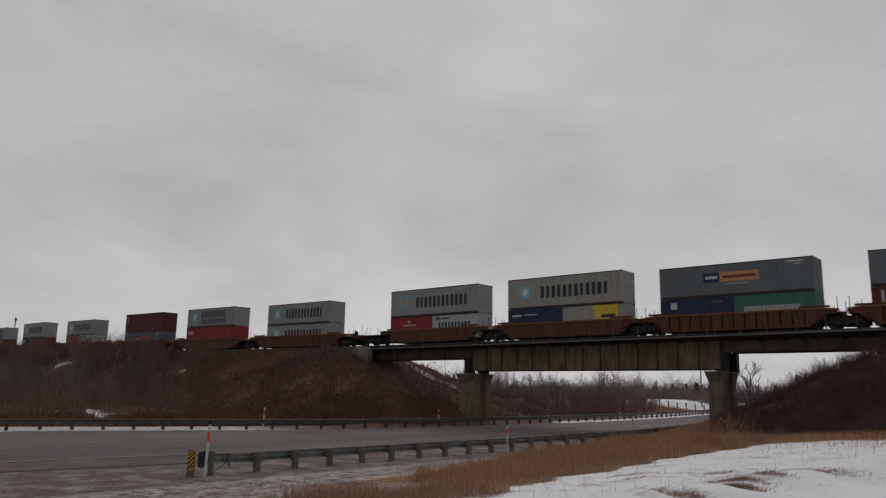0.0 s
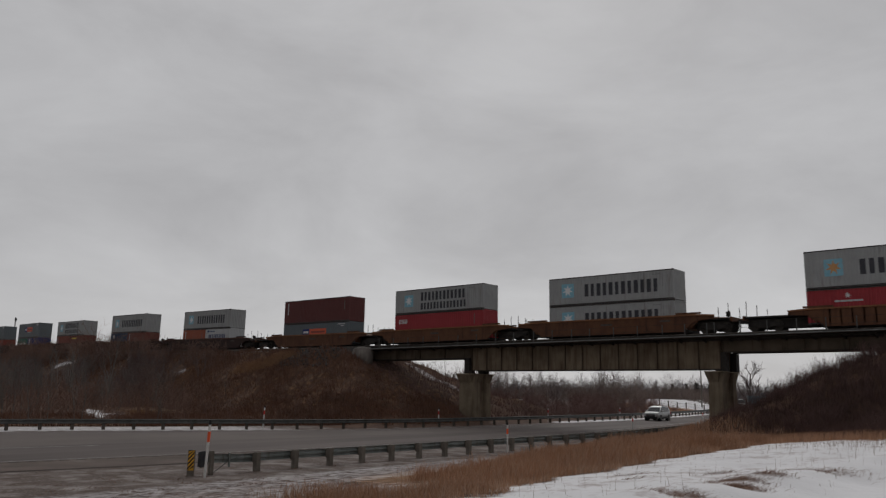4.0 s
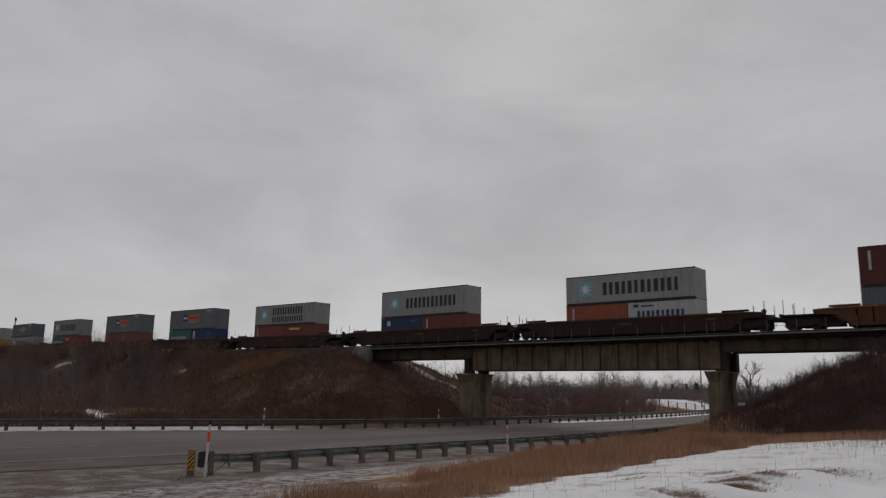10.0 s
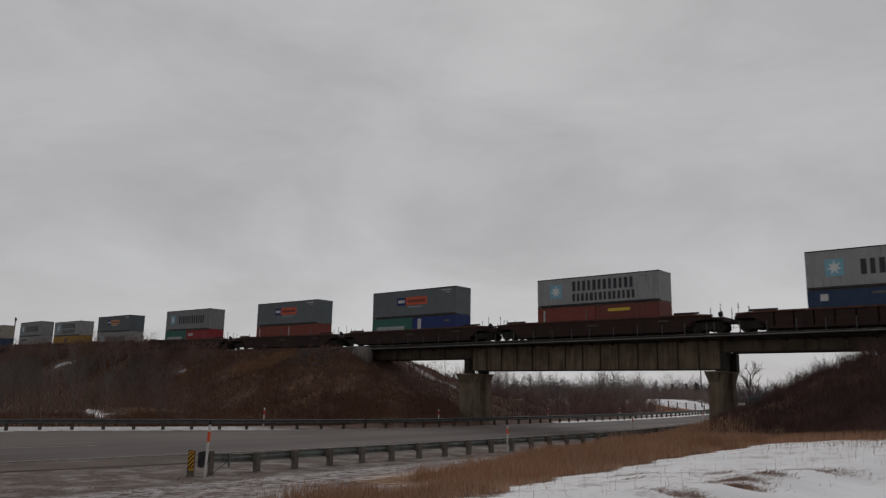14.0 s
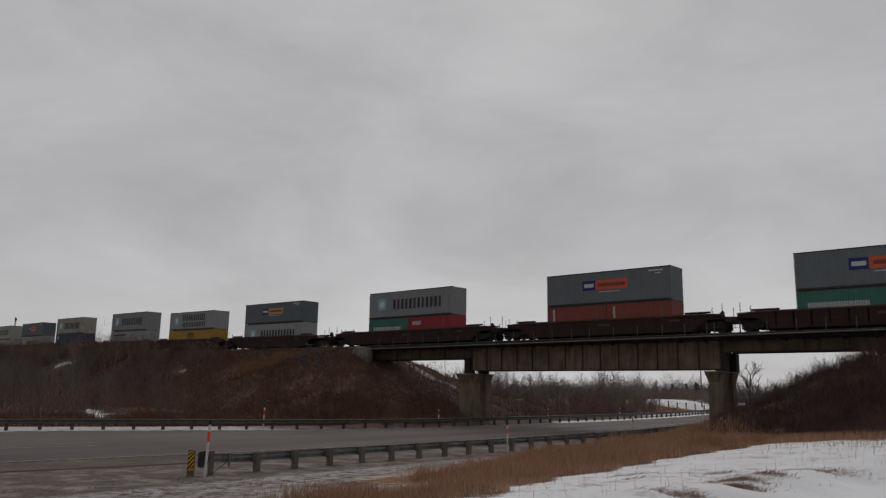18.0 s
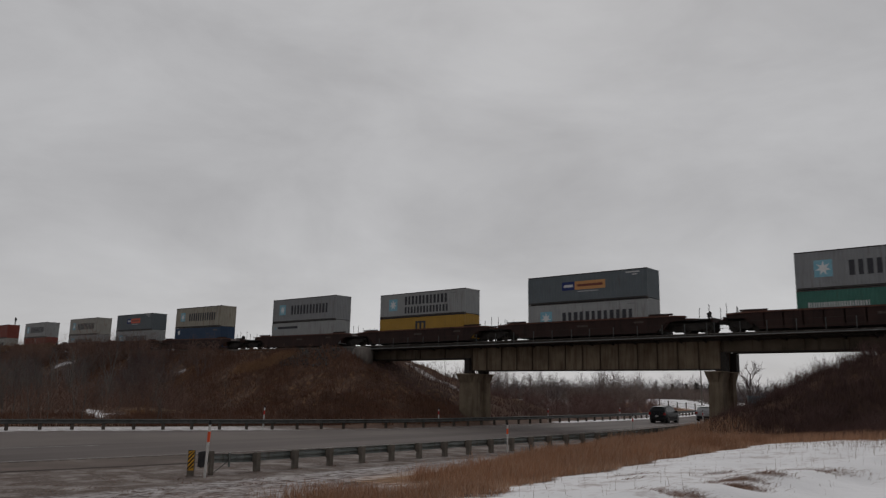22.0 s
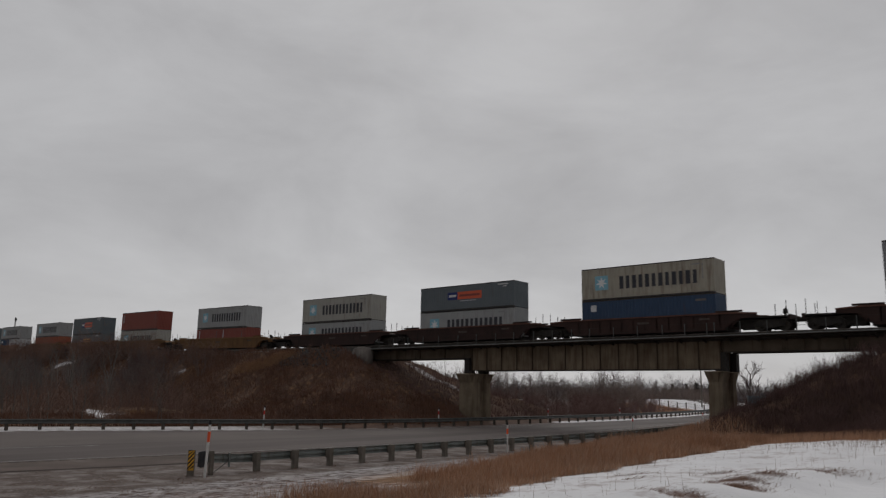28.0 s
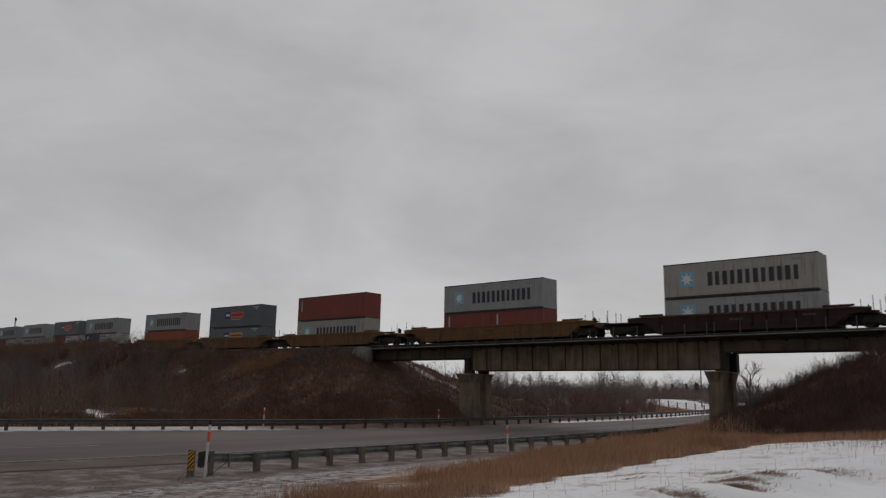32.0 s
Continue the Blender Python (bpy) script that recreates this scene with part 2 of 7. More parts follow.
M["barn"] = surface("white_board_siding", (0.55, 0.55, 0.55), (0.68, 0.68, 0.67), rough=0.8)
M["roof"] = surface("dark_roofing", (0.06, 0.06, 0.065), (0.10, 0.10, 0.10), rough=0.8)
M["box_dark"] = surface("dark_grey_steel", (0.035, 0.036, 0.040), (0.065, 0.066, 0.070), rough=0.6)
M["box_grey"] = surface("blue_grey_cabinet_paint", (0.10, 0.125, 0.14), (0.15, 0.175, 0.19), rough=0.6)
M["silver"] = surface("silver_car_paint", (0.30, 0.305, 0.31), (0.38, 0.385, 0.39), scale=1, rough=0.28, metal=0.55, bump=0.0, spec=0.5)
M["pearl"] = surface("pearl_silver_car_paint", (0.36, 0.362, 0.37), (0.44, 0.442, 0.45), scale=1, rough=0.28, metal=0.45, bump=0.0, spec=0.5)
M["car_black"] = surface("black_car_paint", (0.006, 0.007, 0.009), (0.012, 0.013, 0.016), scale=1, rough=0.38, bump=0.0, spec=0.28)
M["trim_black"] = surface("black_plastic_trim", (0.012, 0.012, 0.012), (0.025, 0.025, 0.025), rough=0.6, bump=0.0)
M["rubber"] = surface("tyre_rubber", (0.014, 0.014, 0.014), (0.03, 0.029, 0.028), rough=0.85, bump=0.0)
M["rim"] = surface("dirty_alloy_rim", (0.10, 0.095, 0.09), (0.18, 0.17, 0.165), rough=0.5, metal=0.4, bump=0.0)
M["chrome"] = surface("dull_chrome", (0.38, 0.38, 0.38), (0.48, 0.48, 0.48), rough=0.25, metal=1.0, bump=0.0)
M["glass"] = glass("tinted_car_glass")
M["lamp_clear"] = surface("clear_lamp_lens", (0.5, 0.5, 0.5), (0.65, 0.65, 0.65), rough=0.12, bump=0.0, spec=0.6)
M["lamp_red"] = surface("red_lamp_lens", (0.30, 0.015, 0.015), (0.38, 0.03, 0.025), rough=0.15, bump=0.0, spec=0.6)
M["plate"] = surface("number_plate", (0.6, 0.6, 0.6), (0.7, 0.7, 0.7), rough=0.4, bump=0.0)


def asphalt():
    m = surface("worn_asphalt", (0.060, 0.0460, 0.0415), (0.100, 0.079, 0.072), scale=0.12, rough=0.8, bump=0.15, fine=30)
    nd, ln = m.node_tree.nodes, m.node_tree.links
    b = nd["Principled BSDF"]
    co = nd.new("ShaderNodeTexCoord")
    mp = nd.new("ShaderNodeMapping")     # wheel tracks run along the road
    mp.inputs["Scale"].default_value = (0.55, 0.018, 1.0)
    no = nd.new("ShaderNodeTexNoise")
    no.inputs["Scale"].default_value = 1.0
    no.inputs["Detail"].default_value = 4.0
    mr = nd.new("ShaderNodeMapRange")
    mr.inputs["From Min"].default_value, mr.inputs["From Max"].default_value = 0.42, 0.66
    mr.inputs["To Max"].default_value = 0.7
    mx = nd.new("ShaderNodeMix")
    mx.data_type = "RGBA"
    mx.inputs[7].default_value = (0.150, 0.121, 0.111, 1)
    old = b.inputs["Base Color"].links[0].from_socket
    ln.new(co.outputs["Object"], mp.inputs["Vector"])
    ln.new(mp.outputs["Vector"], no.inputs["Vector"])
    ln.new(no.outputs["Fac"], mr.inputs["Value"])
    ln.new(mr.outputs["Result"], mx.inputs[0])
    ln.new(old, mx.inputs[6])
    ln.new(mx.outputs[2], b.inputs["Base Color"])
    return m


M["asphalt"] = asphalt()
M["asphalt_dry"] = surface("dry_salt_pale_asphalt", (0.098, 0.079, 0.072), (0.158, 0.130, 0.119), scale=0.15, rough=0.85, bump=0.15, fine=30)
M["road_white"] = surface("worn_white_road_paint", (0.20, 0.19, 0.185), (0.40, 0.39, 0.38), scale=1.2, rough=0.8, bump=0.1)
M["shoulder"] = surface("dirty_brown_asphalt", (0.082, 0.060, 0.050), (0.138, 0.104, 0.088), scale=0.5, rough=0.9, bump=0.3, fine=30, spot=(0.19, 0.155, 0.135), spot_scale=0.6, spot_at=(0.55, 0.75))
M["groove"] = surface("dark_road_groove", (0.040, 0.032, 0.030), (0.065, 0.052, 0.047), rough=0.95, bump=0.2)


def ground_material():
    """Earth, gravel, dead grass and snow, mixed by the masks that the ground sheet carries, each broken up by noise."""
    m = bpy.data.materials.new("winter_ground")
    m.use_nodes = True
    nd, ln = m.node_tree.nodes, m.node_tree.links
    b = nd["Principled BSDF"]
    b.inputs["Roughness"].default_value = 0.95
    b.inputs["Specular IOR Level"].default_value = 0.2
    co = nd.new("ShaderNodeTexCoord")

    def tex(scale, detail=5.0):
        t = nd.new("ShaderNodeTexNoise")
        t.inputs["Scale"].default_value = scale
        t.inputs["Detail"].default_value = detail
        ln.new(co.outputs["Object"], t.inputs["Vector"])
        return t.outputs["Fac"]

    def blend(fac, a, c):
        x = nd.new("ShaderNodeMix")
        x.data_type = "RGBA"
        ln.new(fac, x.inputs[0])
        for sock, v in ((x.inputs[6], a), (x.inputs[7], c)):
            if isinstance(v, tuple):
                sock.default_value = (*v, 1)
            else:
                ln.new(v, sock)
        return x.outputs[2]

    def cut(v, lo, hi):
        x = nd.new("ShaderNodeMapRange")
        x.inputs["From Min"].default_value, x.inputs["From Max"].default_value = lo, hi
        ln.new(v, x.inputs["Value"])
        return x.outputs["Result"]

    def masked(attr, noise_out, soft=0.12):
        a = nd.new("ShaderNodeAttribute")
        a.attribute_name = attr
        s = nd.new("ShaderNodeMath")
        s.operation = "ADD"
        ln.new(a.outputs["Fac"], s.inputs[0])
        ln.new(noise_out, s.inputs[1])
        return cut(s.outputs[0], 1.0 - soft, 1.0 + soft)

    n1, n2, n3, n4 = tex(0.35), tex(2.2), tex(14.0, 3.0), tex(0.09)
    earth = blend(cut(n1, 0.35, 0.65), (0.062, 0.036, 0.027), (0.114, 0.066, 0.046))
    earth = blend(cut(n2, 0.45, 0.70), earth, (0.146, 0.084, 0.055))
    gravel = blend(cut(n3, 0.35, 0.65), (0.088, 0.066, 0.057), (0.178, 0.142, 0.126))
    gravel = blend(cut(tex(0.8, 8.0), 0.46, 0.68), gravel, (0.29, 0.258, 0.242))
    gravel = blend(cut(tex(1.3, 9.0), 0.51, 0.66), gravel, (0.105, 0.074, 0.059))
    straw = blend(cut(n2, 0.35, 0.65), (0.16, 0.085, 0.045), (0.30, 0.17, 0.09))
    snow = blend(cut(n1, 0.35, 0.75), (0.80, 0.79, 0.805), (0.93, 0.925, 0.94))
    rust = blend(cut(n3, 0.3, 0.7), (0.16, 0.085, 0.064), (0.28, 0.165, 0.125))
    mixed = nd.new("ShaderNodeMix")
    mixed.inputs[0].default_value = 0.45
    ln.new(n2, mixed.inputs[2])
    ln.new(tex(5.5, 4.0), mixed.inputs[3])
    n5 = mixed.outputs[0]
    # matted tufts, and the shading tinted into the upper snow
    snow = blend(masked("tuft_shade", n5, 0.16), snow, rust)
    c = blend(masked("straw", n2), earth, straw)
    c = blend(masked("gravel", n2), c, gravel)
    c = blend(masked("snow", n5, 0.20), c, snow)
    ln.new(c, b.inputs["Base Color"])
    h = nd.new("ShaderNodeMath")
    h.operation = "MULTIPLY_ADD"
    h.inputs[1].default_value = 0.3
    ln.new(n3, h.inputs[0])
    ln.new(n2, h.inputs[2])
    bp = nd.new("ShaderNodeBump")
    bp.inputs["Strength"].default_value = 0.5
    bp.inputs["Distance"].default_value = 0.08
    ln.new(h.outputs[0], bp.inputs["Height"])
    ln.new(bp.outputs["Normal"], b.inputs["Normal"])
    return m


M["ground"] = ground_material()


# ---- mesh building ----
class Build:
    """Collects vertices and faces of one mesh."""

    def __init__(self):
        self.v, self.f = [], []

    def add(self, verts, faces):
        k = len(self.v)
        self.v.extend(tuple(p) for p in verts)
        self.f.extend(tuple(i + k for i in g) for g in faces)
        return self

    def box(self, x0, x1, y0, y1, z0, z1):
        return self.add([(x0, y0, z0), (x1, y0, z0), (x1, y1, z0), (x0, y1, z0), (x0, y0, z1), (x1, y0, z1), (x1, y1, z1), (x0, y1, z1)],
                        [(0, 3, 2, 1), (4, 5, 6, 7), (0, 1, 5, 4), (1, 2, 6, 5), (2, 3, 7, 6), (3, 0, 4, 7)])

    def chamfer(self, x0, x1, y0, y1, z0, z1, c):
        """A box with its long upright edges and its top cut back by c."""
        ring = lambda k, z: [(x0 + c + k, y0 + k, z), (x1 - c - k, y0 + k, z), (x1 - k, y0 + c + k, z), (x1 - k, y1 - c - k, z), (x1 - c - k, y1 - k, z), (x0 + c + k, y1 - k, z), (x0 + k, y1 - c - k, z), (x0 + k, y0 + c + k, z)]
        return self.loft([ring(0, z0), ring(0, z1 - c), ring(c * 0.7, z1)])

    def loft(self, rings, caps=True, closed=True):
        n = len(rings[0])
        verts = [p for r in rings for p in r]
        faces = []
        for i in range(len(rings) - 1):
            for j in range(n if closed else n - 1):
                a, b2 = i * n + j, i * n + (j + 1) % n
                faces.append((a, b2, b2 + n, a + n))
        if caps:
            faces.append(tuple(reversed(range(n))))
            faces.append(tuple((len(rings) - 1) * n + j for j in range(n)))
        return self.add(verts, faces)

    def tube(self, points, r0, r1=None, sides=6):
        r1 = r0 if r1 is None else r1
        rings = []
        pts = [Vector(p) for p in points]
        for i, p in enumerate(pts):
            t = (pts[min(i + 1, len(pts) - 1)] - pts[max(i - 1, 0)]).normalized()
            a = t.cross(Vector((0, 0, 1)) if abs(t.z) < 0.9 else Vector((1, 0, 0))).normalized()
            b2 = t.cross(a)
            r = r0 + (r1 - r0) * i / max(len(pts) - 1, 1)
            rings.append([p + (a * math.cos(k * math.tau / sides) + b2 * math.sin(k * math.tau / sides)) * r for k in range(sides)])
        return self.loft(rings)

    def lathe_y(self, cx, cz, profile, n=20):
        """Turns (y, r) pairs about the line through (cx, cz) along y."""
        rings = [[(cx + r * math.cos(k * math.tau / n), y, cz + r * math.sin(k * math.tau / n)) for k in range(n)] for y, r in profile]
        return self.loft(rings)

    def ring_y(self, profile, n=24):
        """A closed ring turned about the y axis from a closed (y, r) outline."""
        rings = [[(r * math.cos(k * math.tau / n), y, r * math.sin(k * math.tau / n)) for k in range(n)] for y, r in profile + profile[:1]]
        return self.loft(rings, caps=False)

    def mesh(self, name):
        me = bpy.data.meshes.new(name)
        me.from_pydata(self.v, [], self.f)
        me.validate()
        return me


def part(name, b, mat, parent=None, label=""):
    me = b.mesh(name) if isinstance(b, Build) else b
    if not me.materials:
        me.materials.append(mat)
    ob = new(name, me)
    if parent is not None:
        ob.parent = parent
    if label:
        ob["label"] = label
    return ob


def smooth(ob):
    ob.data.polygons.foreach_set("use_smooth", [True] * len(ob.data.polygons))
    return ob


def sheet(name, verts, faces, mat):
    """A large mesh from arrays."""
    me = bpy.data.meshes.new(name)
    verts = np.asarray(verts, dtype=np.float32)
    faces = np.asarray(faces, dtype=np.int32)
    me.vertices.add(len(verts))
    me.vertices.foreach_set("co", verts.ravel())
    k = faces.shape[1]
    me.loops.add(faces.size)
    me.loops.foreach_set("vertex_index", faces.ravel())
    me.polygons.add(len(faces))
    me.polygons.foreach_set("loop_start", np.arange(0, faces.size, k, dtype=np.int32))
    me.polygons.foreach_set("loop_total", np.full(len(faces), k, dtype=np.int32))
    me.update(calc_edges=True)
    me.materials.append(mat)
    return new(name, me)


def step(a, b, x):
    t = np.clip((x - a) / (b - a), 0, 1)
    return t * t * (3 - 2 * t)


# ---- the lie of the land ----
RAIL = 7.85              # top of rail
FACE = 61.635            # near side of the load
MID = FACE + 1.22        # centre line of the track
BEND, BEND_AT, BEND_END = 0.000640, -29.129, 260.0


def track(s, off=0.0):
    """Place and heading on the railway, s metres along it; off is the distance behind its centre line."""
    if s >= BEND_AT:
        return s, MID + off, 0.0
    u = max(s - BEND_AT, -BEND_END)
    rest = s - BEND_AT - u
    th = BEND * u
    x = BEND_AT + math.sin(th) / BEND + rest * math.cos(th)
    y = MID + (1 - math.cos(th)) / BEND + rest * math.sin(th)
    return x - math.sin(th) * off, y + math.cos(th) * off, th


def track_y(x):
    u = np.maximum(np.minimum(x - BEND_AT, 0.0), -BEND_END)
    rest = np.minimum(x - BEND_AT + BEND_END, 0.0)
    return MID + BEND * u * u / 2 * (1 + 0.25 * (BEND * u) ** 2) - rest * math.tan(BEND * BEND_END)


def rise(s):
    """The gradient of the line: level change along it."""
    return np.interp(s, [-600, -230, -190, -150, -115, -90, -72, -60, -20, 30, 500], [1.9, 1.05, 0.77, 0.47, 0.12, -0.10, -0.16, -0.09, 0.24, 0.64, 0.64])


def wave(x, y, k, seed):
    return np.sin(x * k + seed + 1.7 * np.sin(y * k * 0.7 + seed * 2.1)) * np.sin(y * k * 1.13 + seed * 1.3 + 1.3 * np.sin(x * k * 0.8))


def near_edge(y):
    return np.interp(y, [-80, 12, 18, 30, 50, 62, 88, 110, 140, 200, 320, 400], [-33, -30.0, -28.9, -28.6, -29.4, -30.4, -33.4, -37.4, -44, -62, -112, -160])


def far_edge(y):
    return np.interp(y, [-80, 0, 20, 31, 42, 57, 62, 85, 108, 123, 150, 200, 320, 400], [-62, -57, -51.6, -47.2, -42.6, -40.6, -40.4, -40.8, -42.6, -45.4, -51.4, -68, -120, -170])


def far_rail(y):
    return np.interp(y, [-60, 0, 22.7, 26.3, 31.6, 36.1, 40.6, 46.9, 50.2, 64.6, 84.6, 105.9, 123, 150, 200], [-67, -58.5, -53.2, -51.6, -49.1, -46.9, -45.2, -43.5, -42.95, -42.5, -42.9, -44.9, -47.6, -53.6, -70])


def near_rail(y):
    return np.interp(y, [0, 19, 28, 36, 45, 55, 66, 75, 88, 110], [-25.2, -24.95, -24.72, -24.45, -24.2, -24.9, -26.3, -27.6, -30.2, -35.0])


def slope_toe(x):
    return np.interp(x, [-26, -24, -22, -20, -18.5, -14, -10, -7.5, 0, 12], [65, 61, 54.5, 50, 48, 47, 44.2, 42, 41, 41])


def snow_edge(y):
    return np.interp(y, [5, 12.3, 16, 23.4, 40.6, 46], [-8.9, -9.4, -10.3, -11.4, -12.7, -12.7])


def land(x, y):
    """Height of the ground."""
    x, y = np.asarray(x, float), np.asarray(y, float)
    lat = np.abs(y - track_y(x)) / np.sqrt(1 + (BEND * np.clip(BEND_AT - x, 0, BEND_END)) ** 2)
    lift = np.where(x < -60, rise(x), 0.0)
    side = 7.3 + lift - np.maximum(lat - 3.4, 0) / 1.65
    left = 7.1 - 0.385 * (x + 64.3)
    right = 1.5 + 0.47 * (x + 20.0) - 0.085 * np.maximum(58 - y, 0)
    fill = np.minimum(side, np.minimum(7.3 + lift, np.where(x < -36, left, right)))
    fill = fill + 0.22 * wave(x, y, 0.55, 1.0) + 0.12 * wave(x, y, 1.3, 4.0)
    bank = 1.5 * step(-24.0, -3.5, x) * (1 - 0.5 * step(60, 85, y))
    bank = bank + 0.20 * step(-5, 0, x) + step(-11.5, -9.0, x) * (0.05 * wave(x, y, 1.1, 2.0) + 0.03 * wave(x, y, 2.6, 0.4))
    crest = x + 5.6 - 0.09 * (y - 16) + 0.35 * wave(x, y, 0.8, 1.7)
    bank = bank + 0.16 * np.exp(-(crest / 0.9) ** 2) * (y > 8) * (y < 46) + 0.06 * np.exp(-(crest / 0.5) ** 2) * wave(x, y, 2.4, 3.0) * (y > 8) * (y < 46) - 0.12 * step(0.3, 2.2, crest) * step(6, 9, y)
    off_left = np.maximum(far_rail(y) - x, 0)
    ditch = -0.45 * step(5.0, 8.5, off_left) * (1 - step(9.0, 22.0, off_left)) * (y < 140)
    hill = 1.7 * step(95, 150, y) * step(-130, -64, x) * (1 - step(-40, 30, x)) * (off_left > 0) * step(2, 14, off_left)
    base = bank + ditch + hill + 0.10 * wave(x, y, 0.21, 3.0) * step(2.0, 10.0, off_left)
    base = base + 0.9 * step(220, 700, np.hypot(x, y))
    on_road = (x > far_edge(y) - 2.2) & (x < np.maximum(near_edge(y) + 2.0, near_rail(y) + 0.9)) & (y < 400)
    z = np.logaddexp(base * 3.0, np.maximum(fill, -3.0) * 3.0) / 3.0
    z = np.where(fill < -1.5, base, z)
    return np.where(on_road, np.minimum(z, -0.02), z)


def spaced(bands):
    out = []
    for a, b, d in bands:
        out.extend(np.arange(a, b - d * 0.25, d))
    return np.array(out + [bands[-1][1]])


def grow(start, end, first, ratio=1.35):
    out, d, v = [], first, start
    while v < end:
        out.append(v)
        v += d
        d *= ratio
    return out + [end]


# tufts of matted grass that break the snow: place, length, width, strength
CLUMPS = [(-9.1, 18.5, 0.55, 0.22, 0.70), (-8.5, 17.4, 0.5, 0.16, 0.60), (-7.1, 19.0, 0.6, 0.20, 0.62), (-5.75, 16.3, 0.65, 0.50, 0.76), (-5.35, 15.4, 0.55, 0.42, 0.74), (-5.5, 17.3, 0.6, 0.3, 0.68), (-5.7, 13.4, 0.7, 0.35, 0.64), (-4.9, 19.5, 1.1, 0.4, 0.46)]


def build_ground():
    xs = np.unique(np.concatenate([-np.array(grow(260, 4000, 4)), spaced([(-260, -76, 2.0), (-76, -26, 0.6), (-26, 3, 0.25), (3, 20, 1.0)]), np.array(grow(20, 3500, 2))]))
    ys = np.unique(np.concatenate([-np.array(grow(10, 1500, 2)), spaced([(-10, 5, 1.0), (5, 34, 0.25), (34, 90, 0.6), (90, 180, 2.0)]), np.array(grow(180, 4500, 4))]))
    X, Y = np.meshgrid(xs, ys, indexing="ij")
    Z = land(X, Y)
    nx, ny = len(xs), len(ys)
    idx = np.arange(nx * ny).reshape(nx, ny)
    faces = np.stack([idx[:-1, :-1], idx[1:, :-1], idx[1:, 1:], idx[:-1, 1:]], -1).reshape(-1, 4)
    ob = sheet("ground", np.stack([X, Y, Z], -1).reshape(-1, 3), faces, M["ground"])
    smooth(ob)
    lat = np.abs(Y - track_y(X))
    on_bank = step(0.5, 1.2, Z) * (lat < 17) * ((X < -50) | (X > -26))
    offr = X - np.maximum(near_edge(Y), near_rail(Y))
    off_left = far_rail(Y) - X
    # snow lies on the field beside the viewer, on the road's verges and on the fields far off
    field = step(-0.6, 0.4, X - snow_edge(Y) + 0.45 * wave(X, Y, 0.9, 0.7) + 0.2 * wave(X, Y, 3.1, 0.2)) * (1 - step(39.5, 42.5, Y + 0.12 * X + 0.8 * wave(X, Y, 0.6, 2.0)))
    verge = 0.23 * step(-30.5, -28.0, X) * (1 - step(-21, -18, X)) * (1 - step(30, 42, Y))
    corner = 0.40 * step(-23, -19, X) * (1 - step(-13, -10.4, X)) * (1 - step(15, 22, Y)) * step(9, 13, Y)
    corner = np.maximum(corner, 0.40 * step(-24.2, -22.5, X) * (1 - step(-19, -17, X)) * (Y < 45))
    left = np.maximum(0.53 * (1 - step(34, 44, Y)) * (1 - step(3.2, 5.6, off_left)), 0.77 * step(66, 72, Y) * (1 - step(0.6, 1.3, off_left))) * (off_left > -1.2) * (Y < 140)
    for cx, cy, cr in ((-75.6, 40.0, 1.3), (-59.2, 33.1, 1.0), (-66, 29, 1.2)):
        left = np.maximum(left, 0.72 * np.exp(-((X - cx) ** 2 + (Y - cy) ** 2) / cr ** 2))
    gu, gv = -0.92 * (X + 78) + 0.39 * (Y - 38.9), 0.39 * (X + 78) + 0.92 * (Y - 38.9)
    left = np.maximum(left, 0.9 * np.exp(-(gu / 12.5) ** 4 - ((gv + 0.3 * np.sin(gu * 0.8)) / 1.2) ** 2))
    ang = np.degrees(np.arctan2(X, Y)) + 39.83
    far = (0.36 + 0.34 * step(13.5, 16.0, ang)) * step(70, 105, Y) * (off_left > 2) * (1 - on_bank) + 0.5 * step(160, 300, np.hypot(X, Y))
    snow = np.maximum.reduce([field * 0.95, verge, corner, left, far]) * (1 - on_bank)
    for cx, cy, sx, sy in ((-131.3, 59.6, 2.6, 1.1), (-90.7, 56.2, 0.9, 1.0)):
        snow = np.maximum(snow, 0.95 * np.exp(-((X - cx - 0.8 * (Y - cy)) / sx) ** 2 - ((Y - cy) / sy) ** 2))
    snow = np.maximum(snow, 0.56 * np.exp(-((X + 57) / 6.5) ** 2) * np.exp(-((Y - 67.3) / 0.9) ** 2))
    gravel = np.maximum(0.9 * step(-32, -30, X) * (1 - step(-23.5, -20, X)) * (Y < 60), 0.7 * (off_left > -2.5) * (off_left < np.where(Y < 42, 4.5, 0.2))) * (1 - on_bank)
    gravel = np.maximum(gravel, 0.9 * (lat < 3.6) * (Z > 6.3))
    straw = np.maximum(0.75 * step(-22, -19, X) * (1 - step(-0.8, 0.5, X - snow_edge(Y))) * step(13, 19, Y + 0.6 * (X + 16)) * (1 - step(-1.5, 0.5, Y - slope_toe(X))), 0.38 * on_bank * (X < -30))
    # the snow above the drift is tinted darker, for its stubble and slope shading
    rough = X + 5.6 - 0.09 * (Y - 16)
    tuft_shade = 0.40 * (1 - step(-0.2, 0.9, rough)) * (0.8 + 0.25 * wave(X, Y, 1.4, 2.2))
    for cx, cy, a, b, k in CLUMPS:
        u, v = (X - cx) * 0.75 + (Y - cy) * 0.66, -(X - cx) * 0.66 + (Y - cy) * 0.75
        tuft_shade = np.maximum(tuft_shade, k * np.exp(-(u / a) ** 2 - (v / b) ** 2))
    for name, val in (("snow", snow), ("gravel", gravel), ("straw", straw), ("tuft_shade", tuft_shade)):
        at = ob.data.attributes.new(name, "FLOAT", "POINT")
        at.data.foreach_set("value", val.astype(np.float32).ravel())
